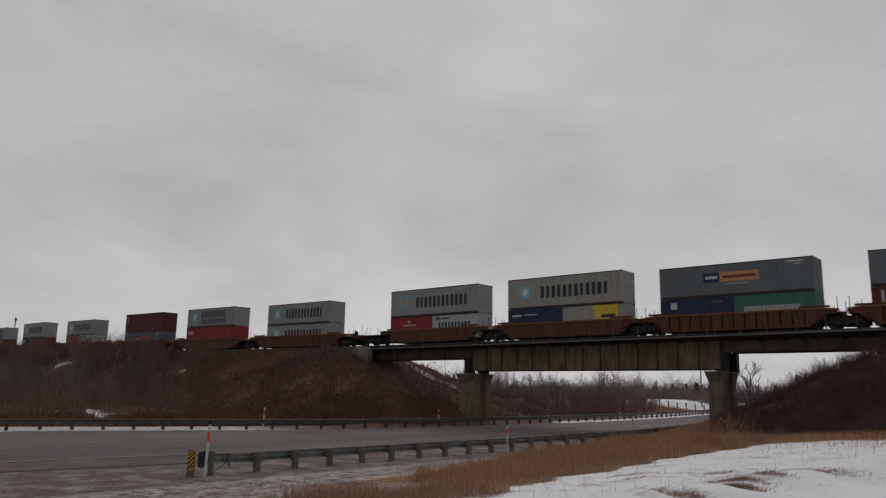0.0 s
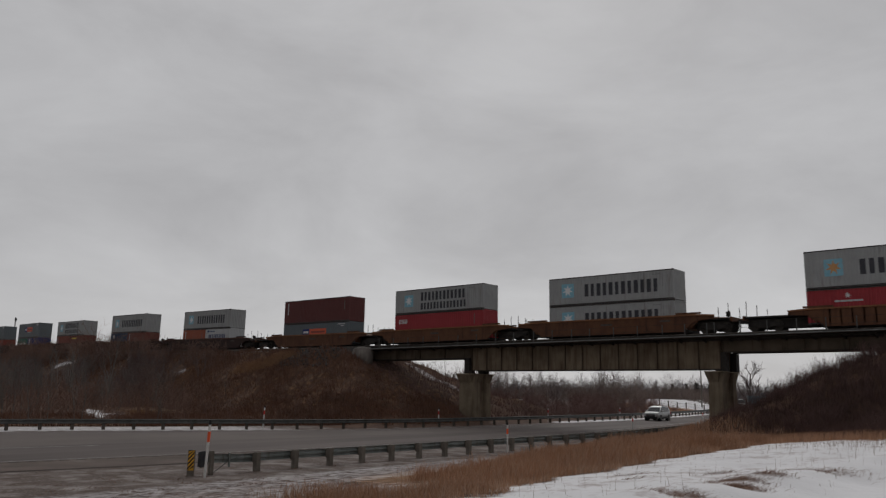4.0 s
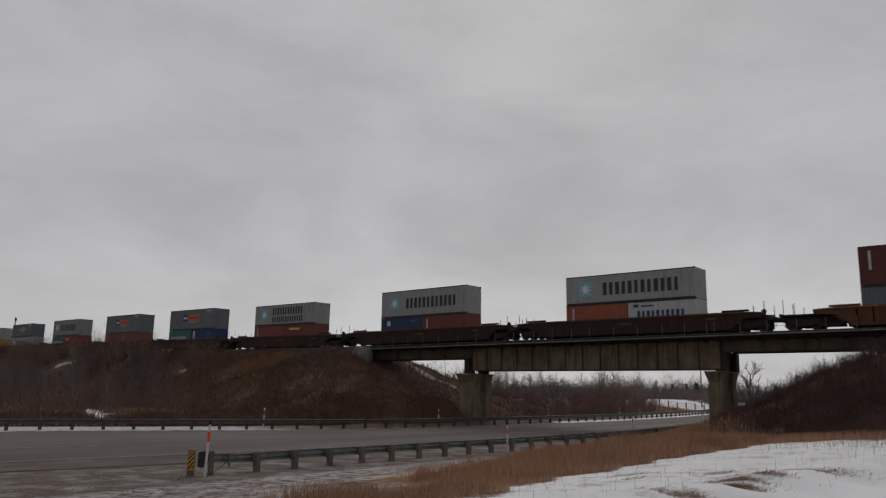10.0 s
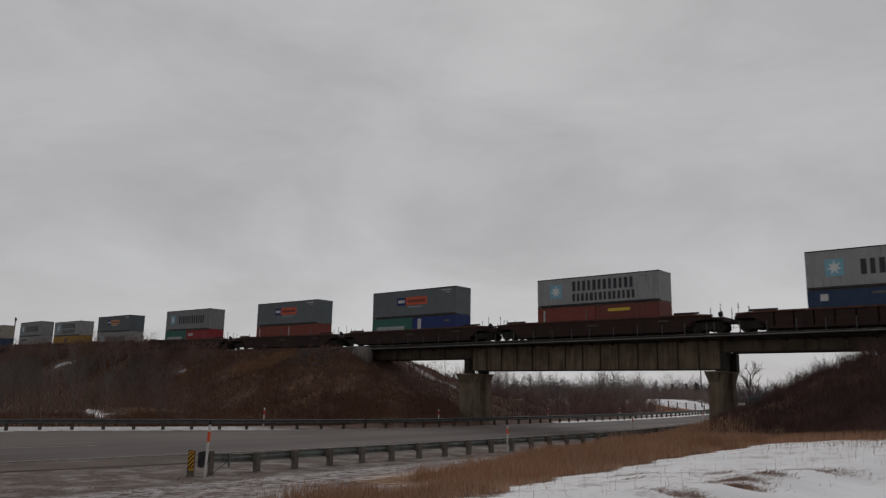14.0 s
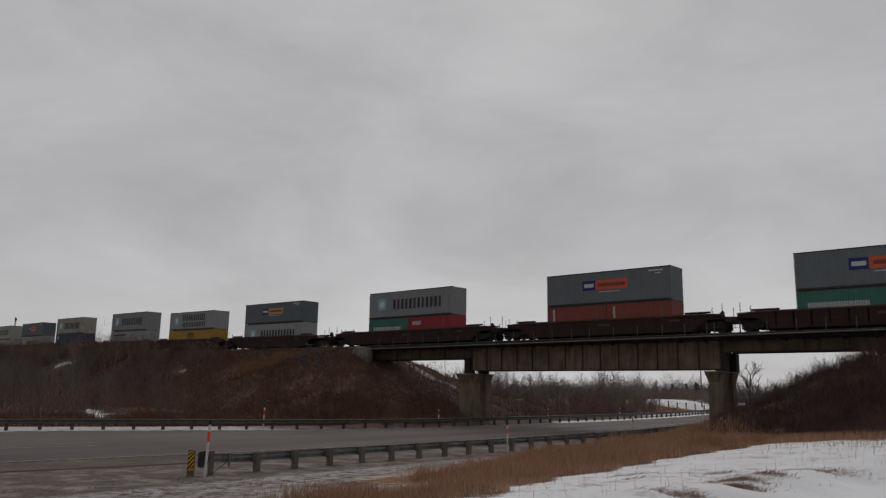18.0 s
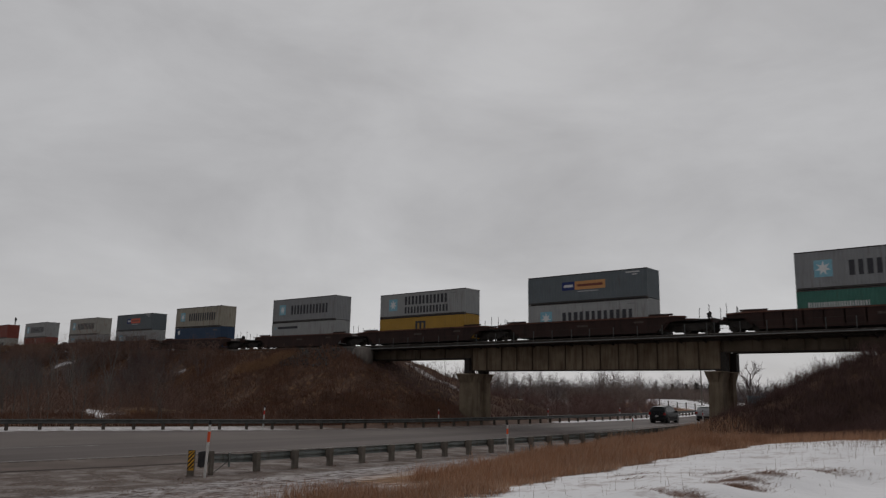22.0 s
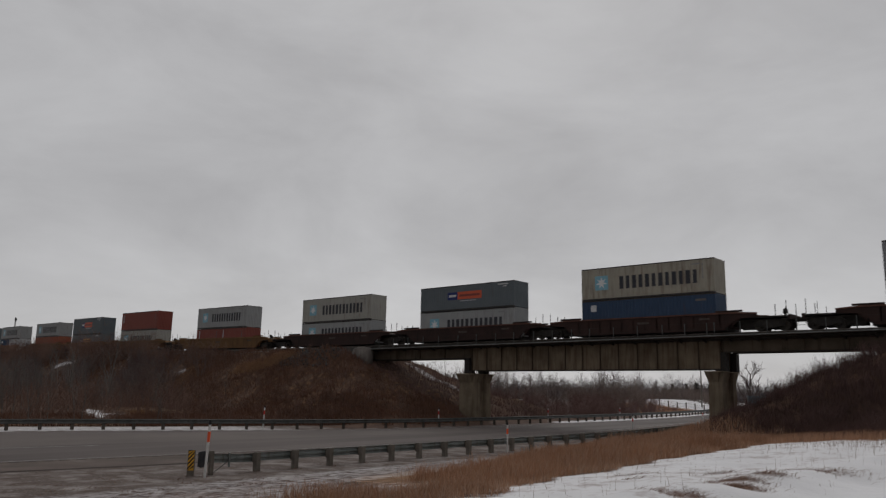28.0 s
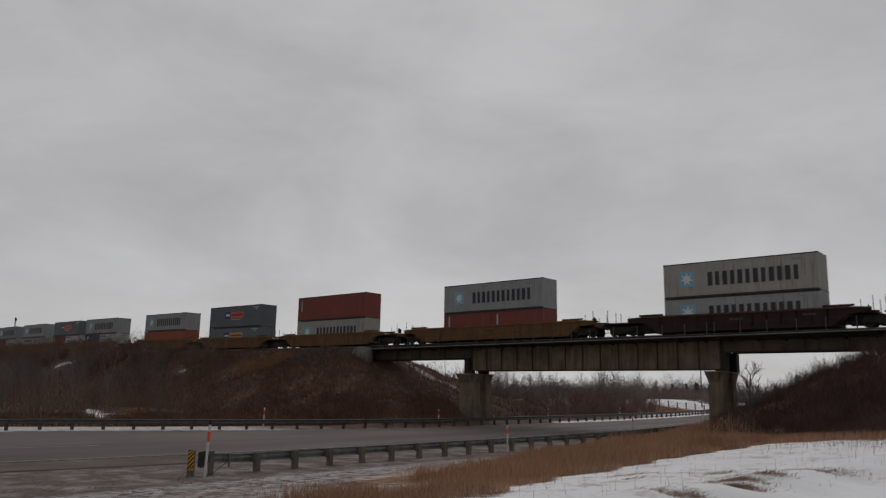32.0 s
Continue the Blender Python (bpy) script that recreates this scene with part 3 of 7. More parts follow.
    return tagged(ob, "winter ground with snow, dead grass, gravel and brown banks", "ground", kind="structure")


build_ground()


def strip(name, inner, outer, ys, z, mat, skirt=0):
    v, f = [], []
    for y in ys:
        a, c = float(inner(y)), float(outer(y))
        v += [(a - 0.12 * skirt, y, z - 0.10 * skirt), (a, y, z), (c, y, z), (c + 0.12 * skirt, y, z - 0.10 * skirt)]
    for i in range(len(ys) - 1):
        for k in range(3) if skirt else (1,):
            f.append((4 * i + k, 4 * i + k + 1, 4 * i + k + 5, 4 * i + k + 4))
    b = Build().add(v, f)
    return part(name, b, mat)


road_ys = [-720, -400, -200, -120] + list(np.arange(-78, 318, 2.0)) + [360, 400]
tagged(strip("road", far_edge, near_edge, road_ys, 0.02, M["asphalt"], 1), "worn grey two-lane highway asphalt, damp and salt-stained", "road", kind="structure")
line_near = lambda y: np.interp(y, [-78, 0, 13, 20.7, 36, 50, 62, 88, 110, 140, 200], [-36.5, -34.2, -33.4, -32.3, -30.6, -30.6, -31.8, -34.8, -38.4, -44.8, -63])
line_mid = lambda y: np.interp(y, [-78, 0, 15.5, 20.3, 30, 42, 57, 85, 108, 150, 200], [-44, -41.5, -39.8, -39.0, -37.6, -36.2, -35.6, -37.4, -40.0, -48.5, -66])
line_far = lambda y: far_edge(y) + 0.7
for nm, fn, ys in (("edge_line", line_near, np.arange(-78, 200, 2.0)), ("edge_line", line_far, np.arange(-78, 200, 2.0))):
    tagged(strip(nm, lambda y: fn(y) - 0.06, lambda y: fn(y) + 0.06, list(ys), 0.030, M["road_white"]), "worn white painted line on the asphalt", "road marking", kind="structure")
tagged(strip("lane_line", lambda y: line_mid(y) - 0.07, lambda y: line_mid(y) + 0.07, list(np.arange(-40, 21, 2.0)), 0.026, M["road_white"]), "worn white painted lane line on the asphalt", "road marking", kind="structure")
tagged(strip("far_lane", lambda y: far_edge(y) + 1.5, lambda y: line_mid(y) - 0.9, list(np.arange(-40, 100, 2.0)), 0.0242, M["asphalt_dry"]), "pale dried salt-stained asphalt of the far lane", "road", kind="structure")
tagged(strip("road_shoulder", lambda y: line_near(y) + 0.12, lambda y: near_edge(y) - 0.03, list(np.arange(-78, 110, 2.0)), 0.025, M["shoulder"]), "dirty brown asphalt shoulder outside the edge line", "road", kind="structure")
grooves = Build()
for k in range(95):
    gy = 6.0 + 0.62 * k
    gx = float(line_near(gy)) + 0.42
    grooves.box(gx - 0.09, gx + 0.09, gy - 0.19, gy + 0.19, 0.0255, 0.030)
tagged(part("rumble_strip", grooves, M["groove"]), "row of dark grooves cut along the road shoulder", "road marking", kind="stuff")




# ---- railway and bridge ----
SPAN_L, SPAN_R = -47.35, -22.45          # main span from pier to pier
ABUT_L, ABUT_R = -61.0, -7.0
DECK = 7.49                            # walkway level
WALK0, WALK1 = -0.17, 0.09            # the walkway against the girders at its two ends
WEB = MID - 1.15
GRADE = 0.008                          # the line climbs gently to the right
SLOPE = Matrix.Translation((-50, 0, RAIL)) @ Matrix.Rotation(-math.atan(GRADE), 4, "Y") @ Matrix.Translation((50, 0, -RAIL))


def thing(name, label, category, group="", kind=""):
    return tagged(new(name), label, category, group, kind)


def girder(parent, x0, x1, y, z0, z1, mat, pitch, name):
    b = Build().box(x0, x1, y - 0.012, y + 0.012, z0 + 0.05, z1 - 0.05)
    g = part(name, b, mat, parent)
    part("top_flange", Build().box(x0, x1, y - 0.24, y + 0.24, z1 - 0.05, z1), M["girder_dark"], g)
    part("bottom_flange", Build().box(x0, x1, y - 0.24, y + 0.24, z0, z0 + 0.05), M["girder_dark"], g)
    n = max(1, round((x1 - x0) / pitch))
    me = None
    for i in range(n + 1):
        x = x0 + 0.06 + (x1 - x0 - 0.12) * i / n
        for sgn in (-1, 1):
            if me is None:
                me = Build().box(-0.035, 0.035, 0.012, 0.15, z0 + 0.06, z1 - 0.06).mesh("stiffener")
            st = part("stiffener", me, M["stiffener"], g)
            st.location = (x, y, 0)
            if sgn < 0:
                st.rotation_euler = (0, 0, math.pi)
    return g


def build_bridge():
    br = thing("railway_bridge", "weathered steel plate girder railway bridge on concrete piers", "bridge", kind="structure")
    br.matrix_basis = SLOPE
    for y in (WEB, 2 * MID - WEB):
        girder(br, SPAN_L, SPAN_R, y, 4.93, 7.22, M["girder"], 1.75, "main_girder")
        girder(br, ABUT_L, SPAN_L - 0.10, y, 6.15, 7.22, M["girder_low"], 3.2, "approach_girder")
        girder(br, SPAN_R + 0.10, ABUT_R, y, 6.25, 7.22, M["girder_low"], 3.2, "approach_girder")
    for x in np.arange(SPAN_L + 0.8, SPAN_R, 3.5):
        part("cross_frame", Build().tube([(x, WEB, 5.2), (x, 2 * MID - WEB, 7.0)], 0.06).tube([(x, WEB, 7.0), (x, 2 * MID - WEB, 5.2)], 0.06), M["girder_dark"], br)
    tie = Build().box(-0.12, 0.12, -1.6, 1.6, 0, 0.26).mesh("tie")
    for x in np.arange(ABUT_L - 0.3, ABUT_R, 0.48):
        t = part("tie", tie, M["timber"], br)
        t.location = (float(x), MID, 7.24)
    # walkway with its pale edge angle, on brackets from the near girder
    def along(y0, y1, lo, hi):
        return Build().loft([[(x, y0, DECK + k + lo), (x, y1, DECK + k + lo), (x, y1, DECK + k + hi), (x, y0, DECK + k + hi)] for x, k in ((ABUT_L - 1.2, WALK0), (ABUT_R + 1, WALK1))])
    part("walkway", along(MID - 2.62, MID - 1.72, -0.09, -0.01), M["timber"], br)
    part("edge_beam", along(MID - 2.70, MID - 2.625, -0.05, 0.03), M["zinc_edge"], br, "pale grey steel edge angle of the walkway")
    # dark board added at the tie ends, for shade where sky showed between them
    part("shade_board", Build().box(ABUT_L - 1.0, ABUT_R + 1, MID - 1.66, MID - 1.61, 7.235, 7.495), M["girder_dark"], br)
    # guard timbers in dark colour, added to keep the gap under the wagons dark
    for yy in (-1.75, 1.62):
        part("guard_timber", Build().box(ABUT_L - 1, ABUT_R + 1, MID + yy, MID + yy + 0.14, 7.50, 7.70), M["girder_dark"], br)
    part("far_walkway", Build().box(ABUT_L - 1.0, ABUT_R + 1, MID + 1.78, MID + 2.62, DECK - 0.09, DECK + 0.04), M["timber"], br)
    for x in np.arange(ABUT_L + 0.5, ABUT_R, 2.05):
        part("bracket", Build().add([(x - 0.05, MID - 2.6, DECK - 0.2), (x - 0.05, WEB - 0.02, DECK - 0.2), (x - 0.05, WEB - 0.02, 7.05), (x + 0.05, MID - 2.6, DECK - 0.2), (x + 0.05, WEB - 0.02, DECK - 0.2), (x + 0.05, WEB - 0.02, 7.05)],
                                    [(0, 1, 2), (5, 4, 3), (0, 3, 4, 1), (1, 4, 5, 2), (2, 5, 3, 0)]), M["girder_dark"], br)
    rail = thing("walkway_railing", "thin dark steel post and cable railing along the bridge walkway", "railing", kind="structure")
    rail.matrix_basis = SLOPE
    post = Build().box(-0.035, 0.035, -0.035, 0.035, 0, 1.05).mesh("post")
    for x in [-59, -56.9, -54.8, -52.7, -50.6, -48.1, -45.8, -43.5, -41.4, -39.2, -37.2, -35.2, -33.4, -31.1, -28.9, -26.7, -24.8, -23.0, -22.4, -20.4, -18.4, -16.3, -14.3, -12.3, -10.2, -8.2]:
        p = part("post", post, M["zinc_dark"], rail)
        p.location = (x, MID - 2.56, DECK - 0.02 + WALK0 + (WALK1 - WALK0) * (x - ABUT_L) / (ABUT_R - ABUT_L))
    for z in (0.55, 1.02):
        part("cable", Build().tube([(ABUT_L + 2, MID - 2.56, DECK + z + WALK0), (ABUT_R, MID - 2.56, DECK + z + WALK1)], 0.012, sides=5), M["girder_dark"], rail)
    # piers: shaft with recessed panels, flared head and bearing plinths
    for x0, x1, y1, foot, up, top in ((-47.80, -46.05, 63.1, -0.6, -0.24, 4.95), (-23.02, -22.0, 63.6, -0.7, 0.08, 5.14)):
        pier = thing("bridge_pier", "stained concrete bridge pier with flared head", "pier", "piers of the railway bridge", "structure")
        y0 = 60.35

        def ring(k, z, q=0.0):
            return [(x0 - k, y0 - k - q, z), (x1 + k - 0.28, y0 - k - q, z), (x1 + k - 0.28, y1 + k + q, z), (x0 - k, y1 + k + q, z)]
        part("shaft", Build().loft([ring(0.10, foot), ring(0.0, up + 3.9), ring(0.02, up + 4.05), ring(0.10, up + 4.45, 0.12), ring(0.16, up + 4.72, 0.22), ring(0.17, up + 4.80, 0.24)]), M["concrete"], pier)
        for ya, yb in ((y0 + 0.02, y0 + 0.95), (y1 - 0.95, y1 - 0.02)):
            part("pilaster", Build().loft([[(x1 - 0.30, ya, foot), (x1 + 0.10, ya + 0.05, foot), (x1 + 0.10, yb - 0.05, foot), (x1 - 0.30, yb, foot)],
                                           [(x1 - 0.30, ya, up + 4.0), (x1, ya + 0.05, up + 4.0), (x1, yb - 0.05, up + 4.0), (x1 - 0.30, yb, up + 4.0)],
                                           [(x1 - 0.30, ya, up + 4.78), (x1 + 0.17, ya - 0.1, up + 4.78), (x1 + 0.17, yb + 0.1, up + 4.78), (x1 - 0.30, yb, up + 4.78)]]), M["concrete"], pier)
        part("cap", Build().chamfer(x0 - 0.19, x1 + 0.19, y0 - 0.42, y1 + 0.42, up + 4.80, up + 4.90, 0.02), M["concrete"], pier)
        for y in (WEB, 2 * MID - WEB):
            part("bearing", Build().chamfer(x0 + 0.15, x0 + 0.62, y - 0.3, y + 0.3, up + 4.90, top, 0.02), M["girder_dark"], pier, "dark steel bearing block")
        side, high = (SPAN_L - 0.72, 6.16) if x0 < -40 else (SPAN_R + 0.06, 6.46)
        for y in (WEB, 2 * MID - WEB):
            part("pedestal", Build().box(side, side + (0.62 if x0 < -40 else 0.42), y - 0.35, y + 0.35, up + 4.90, high), M["black_steel"], pier, "dark steel pedestal under the shallow girder")
    for x0, x1, lo in ((-62.6, -61.05, 4.2), (-6.9, -5.4, 4.5)):
        ab = thing("bridge_abutment", "rounded grey concrete bridge abutment wall", "abutment", "abutments of the railway bridge", "structure")
        part("seat", Build().chamfer(x0, x1, MID - 2.4, MID + 2.4, lo, 7.24, 0.12), M["concrete"], ab)
        cx, cz, rx, rz = (x0 + x1) / 2 + 0.55, 6.38, 1.36, 1.08
        wing = []
        for k, (y, f) in enumerate(((MID - 3.25, 0.86), (MID - 3.12, 0.96), (MID - 2.95, 1.0), (MID - 2.45, 1.0))):
            wing.append([(cx + rx * f * math.copysign(abs(math.cos(a)) ** 0.62, math.cos(a)), y, cz + rz * f * math.copysign(abs(math.sin(a)) ** 0.62, math.sin(a))) for a in [i * math.tau / 20 for i in range(20)]])
        smooth(part("wing_wall", Build().loft(wing), M["concrete_pale"], ab, "rounded pale concrete end block"))


def build_track():
    tr = thing("railway_track", "steel rails on ballasted timber ties along the embankment", "railway track", kind="structure")
    ss = [-600, -450, -330] + list(np.arange(-300, -40, 10.0)) + [-30, 0, 60, 200, 500]
    for off in (-0.755, 0.755):
        b = Build()
        rings = []
        for s in ss:
            x, y, th = track(s, off)
            nx, ny = -math.sin(th), math.cos(th)
            rings.append([(x + nx * o, y + ny * o, RAIL + float(rise(s)) + z) for o, z in ((-0.075, -0.17), (0.075, -0.17), (0.02, -0.13), (0.02, -0.05), (0.036, -0.035), (0.036, 0), (-0.036, 0), (-0.036, -0.035), (-0.02, -0.05), (-0.02, -0.13))])
        part("rail", b.loft(rings), M["rail_steel"], tr)
    for s0, s1 in ((-600, ABUT_L - 1.6), (ABUT_R + 1.6, 500)):
        rings = []
        pts = [s0] + [v for v in ss if s0 < v < s1] + [s1]
        for s in pts:
            row = []
            for o, z in ((-3.3, 6.9), (-2.1, 7.60), (2.1, 7.60), (3.3, 6.9)):
                x, y, th = track(s, o)
                row.append((x, y, z + float(rise(s))))
            rings.append(row)
        part("ballast", Build().loft(rings, caps=False, closed=False), M["ballast"], tr)
    tie = Build().box(-0.12, 0.12, -1.3, 1.3, 0, 0.12).mesh("tie")
    for s in list(np.arange(-135, ABUT_L - 1, 0.55)) + list(np.arange(ABUT_R + 1, 8, 0.55)):
        x, y, th = track(float(s))
        t = part("tie", tie, M["timber"], tr)
        t.matrix_basis = Matrix.Translation((x, y, 7.55 + float(rise(s)))) @ Matrix.Rotation(th, 4, "Z")


M["ballast"] = surface("grey_track_ballast", (0.030, 0.027, 0.025), (0.075, 0.068, 0.062), scale=0.5, rough=1.0, bump=0.9, fine=22)
build_bridge()
build_track()


# ---- guard rails, marker posts ----
def guard_rail(xf, y0, y1, pitch, block_side, wood):
    gr = thing("guard_rail", "dull galvanised steel beam guard rail on timber posts beside the road" if wood else "dark galvanised steel beam guard rail along the far edge of the road", "guard rail", "guard rails along the road", "structure")
    y, pts = y0, []
    while y < y1:
        pts.append((float(xf(y)), y))
        dx = float(xf(y + 0.5) - xf(y)) / 0.5
        y += pitch / math.hypot(1, dx)
    low = 0.34 if wood else 0.40
    prof = [(0.0, 0.0), (0.05, 0.035), (0.05, 0.085), (0.0, 0.13), (0.0, 0.18), (0.05, 0.225), (0.05, 0.275), (0.0, 0.31)]
    for i in range(0, len(pts) - 1, 2):
        seg = pts[i:i + 3]
        rings = []
        for x, yy in seg:
            rings.append([(x - block_side * (0.22 + a), yy, low + z) for a, z in prof] + [(x - block_side * (0.216 + a - 0.004 - 0.004), yy, low + z) for a, z in reversed(prof)])
        part("beam", Build().loft(rings), M["zinc"] if wood else M["zinc_dark"], gr)
    if wood:
        pm = Build().chamfer(-0.11, 0.11, -0.11, 0.11, -0.5, 0.69, 0.02).mesh("post")
        bm_ = Build().chamfer(-0.09, 0.09, -0.08, 0.08, 0.30, 0.66, 0.015).mesh("block")
    else:
        pm = Build().chamfer(-0.09, 0.09, -0.09, 0.09, -0.5, 0.69, 0.015).mesh("post")
        bm_ = Build().chamfer(-0.08, 0.08, -0.08, 0.08, 0.40, 0.69, 0.015).mesh("block")
    for x, yy in pts:
        # far posts and blocks take the darker timber, to stand for shadow on them
        p = part("post", pm, M["post_wood"] if wood else M["timber"], gr)
        p.matrix_basis = Matrix.Translation((x, yy, 0)) @ Matrix.Rotation(random.uniform(-0.06, 0.06), 4, "Z") @ Matrix.Rotation(random.uniform(-0.02, 0.02), 4, "X")
        k = part("block", bm_, M["post_wood"] if wood else M["timber"], gr)
        k.location = (x - block_side * 0.125, yy, 0)
    return gr


guard_rail(near_rail, 19.05, 110, 1.83, 1, True)
guard_rail(far_rail, -20, 190, 1.905, -1, False)


def marker_post(x, y, z, h, band, lean=0.0, black_top=True, turn=0.0):
    t = thing("marker_post", "white plastic marker post with an orange band beside the road" if band == "orange_post" else "thin white marker post with a red band", "marker post", "marker posts along the road")
    r = 0.045
    part("pole", Build().tube([(0, 0, 0), (0, 0, h * 0.62)], r, sides=10), M["white_post"], t)
    part("band", Build().tube([(0, 0, h * 0.62), (0, 0, h * 0.80)], r + 0.008, sides=10), M[band], t, "bright orange band" if band == "orange_post" else "red band")
    part("neck", Build().tube([(0, 0, h * 0.80), (0, 0, h * 0.92)], r, sides=10), M["white_post"], t)
    part("tip", Build().tube([(0, 0, h * 0.92), (0, 0, h)], r + 0.006, sides=10), M["black"] if black_top else M["white_post"], t)
    t.matrix_basis = Matrix.Translation((x, y, z)) @ Matrix.Rotation(radians(turn), 4, "Z") @ Matrix.Rotation(radians(lean), 4, "Y")
    return t


marker_post(-24.42, 16.42, -0.05, 2.02, "orange_post", 2.0, turn=40)
marker_post(-24.18, 34.68, -0.05, 1.56, "orange_post", -0.5)
marker_post(-29.4, 60.1, -0.05, 1.45, "red_post", 0.0)
marker_post(-33.0, 84.4, -0.05, 1.45, "red_post", 0.0)
for xx, yy, hh, lean in ((float(far_rail(36.8)) - 1.1, 36.8, 1.7, 3.0), (-44.2, 52.9, 1.5, 0.0), (-43.6, 69.8, 1.5, 0.0), (-43.8, 86.2, 1.5, 0.0)):
    marker_post(xx, yy, float(land(xx, yy)) - 0.05, hh, "red_post", lean)


def hazard_sign():
    s = thing("hazard_marker", "yellow and black striped hazard marker on a post", "road sign")
    part("back_post", Build().chamfer(-0.20, 0.20, 0.03, 0.13, -0.3, 0.93, 0.02), M["post_wood"], s)
    part("panel", Build().box(-0.16, 0.16, 0.0, 0.02, 0.16, 0.93), M["sign_yellow"], s)
    b = Build()
    for k in range(6):
        z = 0.02 + k * 0.17
        p = [(-0.16, z), (0.16, z + 0.26), (0.16, z + 0.345), (-0.16, z + 0.085)]
        q = []
        for x, zz in p:
            q.append((x, -0.004, min(max(zz, 0.16), 0.93)))
        if q[1][2] - q[0][2] > 0.02 or q[2][2] - q[3][2] > 0.02:
            b.add(q, [(0, 1, 2, 3)])
    part("stripes", b, M["black"], s)
    s.matrix_basis = Matrix.Translation((-25.1, 16.27, 0.03)) @ Matrix.Rotation(radians(44), 4, "Z") @ Matrix.Diagonal((0.64, 0.82, 0.92, 1))
    e = thing("rail_terminal", "dark curved steel end section of the guard rail", "guard rail")
    part("end_shoe", Build().loft([[(-0.02 - k, y, z0), (0.02 - k, y, z0), (0.02 - k, y, z1), (-0.02 - k, y, z1)] for y, z0, z1, k in ((0.02, 0.27, 0.78, 0.10), (0.10, 0.24, 0.82, 0.03), (0.24, 0.26, 0.82, 0.0), (0.36, 0.34, 0.78, 0.0))]), M["box_dark"], e)
    prof = [(0.0, 0.0), (0.05, 0.035), (0.05, 0.085), (0.0, 0.13), (0.0, 0.18), (0.05, 0.225), (0.05, 0.275), (0.0, 0.31)]
    part("short_beam", Build().loft([[(-k - a, y, lo + z) for a, z in prof] + [(0.012 - k - a, y, lo + z) for a, z in reversed(prof)] for y, k, lo in ((0.36, -0.02, 0.40), (1.2, 0.0, 0.36), (2.42, 0.02, 0.32))]), M["zinc"], e)
    part("timber_post", Build().chamfer(0.08, 0.24, 0.32, 0.48, -0.4, 0.84, 0.02), M["post_wood"], e, "grey timber post")
    part("bracket", Build().box(0.02, 0.07, 1.22, 1.29, 0.20, 0.72), M["zinc"], e)
    part("anchor_cable", Build().tube([(0.12, 0.50, 0.02), (0.06, 1.20, 0.42), (0.04, 1.6, 0.52)], 0.014, sides=6), M["zinc_dark"], e, "steel anchor cable")
    e.matrix_basis = Matrix.Translation((-25.12, 16.62, 0))


hazard_sign()


# ---- the train ----
LEN40, LEN20, WID = 12.19, 6.06, 2.438
CHASSIS = {}


def container_meshes(length, height):
    key = (length, height)
    if key in CHASSIS:
        return CHASSIS[key]
    hx, hy = length / 2, WID / 2
    post, inset = 0.11, 0.012
    body = Build()
    # corrugated side and end walls, flat roof with shallow ribs
    def wall(a, b2, fixed, axis, z0, z1, pitch=0.278, depth=0.036):
        n = max(1, round((b2 - a) / pitch))
        p = (b2 - a) / n
        us, ds = [], []
        for i in range(n):
            for f, d in ((0.0, 0), (0.26, 0), (0.5, 1), (0.76, 1)):
                us.append(a + (i + f) * p)
                ds.append(d)
        us.append(b2)
        ds.append(0)
        sg = 1 if fixed > 0 else -1
        lo, hi = [], []
        for u, d in zip(us, ds):
            w = fixed - sg * (inset + d * depth)
            q = (u, w) if axis == "x" else (w, u)
            lo.append((*q, z0))
            hi.append((*q, z1))
        m = len(us)
        body.add(lo + hi, [(i, i + 1, m + i + 1, m + i) for i in range(m - 1)])
    wall(-hx + post, hx - post, -hy, "x", 0.15, height - 0.09)
    wall(-hx + post, hx - post, hy, "x", 0.15, height - 0.09)
    wall(-hy + post, hy - post, hx, "y", 0.15, height - 0.09, 0.25, 0.03)
    wall(-hy + post, hy - post, -hx, "y", 0.15, height - 0.09, 0.25, 0.03)
    body.box(-hx + 0.05, hx - 0.05, -hy + 0.05, hy - 0.05, height - 0.05, height - 0.012)
    body.box(-hx + 0.05, hx - 0.05, -hy + 0.08, hy - 0.08, 0.10, 0.15)
    out = {"body": body.mesh("body")}
    out["corner_post"] = Build().chamfer(0, post, 0, post, 0.12, height - 0.118, 0.012).mesh("corner_post")
    out["top_rail"] = Build().box(-hx + 0.17, hx - 0.17, -0.03, 0.03, height - 0.09, height - 0.01).mesh("top_rail")
    out["bottom_rail"] = Build().box(-hx + 0.17, hx - 0.17, -0.03, 0.03, 0.02, 0.15).mesh("bottom_rail")
    out["end_rail"] = Build().box(-0.04, 0.04, -hy + 0.17, hy - 0.17, -0.055, 0.055).mesh("end_rail")
    out["corner_casting"] = Build().chamfer(-0.085, 0.085, -0.08, 0.08, 0, 0.118, 0.01).mesh("corner_casting")
    out["lock_rod"] = Build().tube([(0, 0, 0.2), (0, 0, height - 0.15)], 0.02, sides=5).mesh("lock_rod")
    CHASSIS[key] = out
    return out


def bar(x0, x1, z0, z1, out=0.0):
    return Build().box(x0, x1, -0.004 - out, -out, z0, z1)


def star(cx, cz, r):
    b = Build()
    pts = []
    for k in range(14):
        a = k * math.tau / 14 + math.pi / 2
        rr = r if k % 2 == 0 else r * 0.42
        pts.append((cx + rr * math.cos(a), cz + rr * math.sin(a)))
    b.add([(cx, -0.008, cz)] + [(x, -0.008, z) for x, z in pts], [(0, 1 + (k + 1) % 14, 1 + k) for k in range(14)])
    return b


MARKS = {}


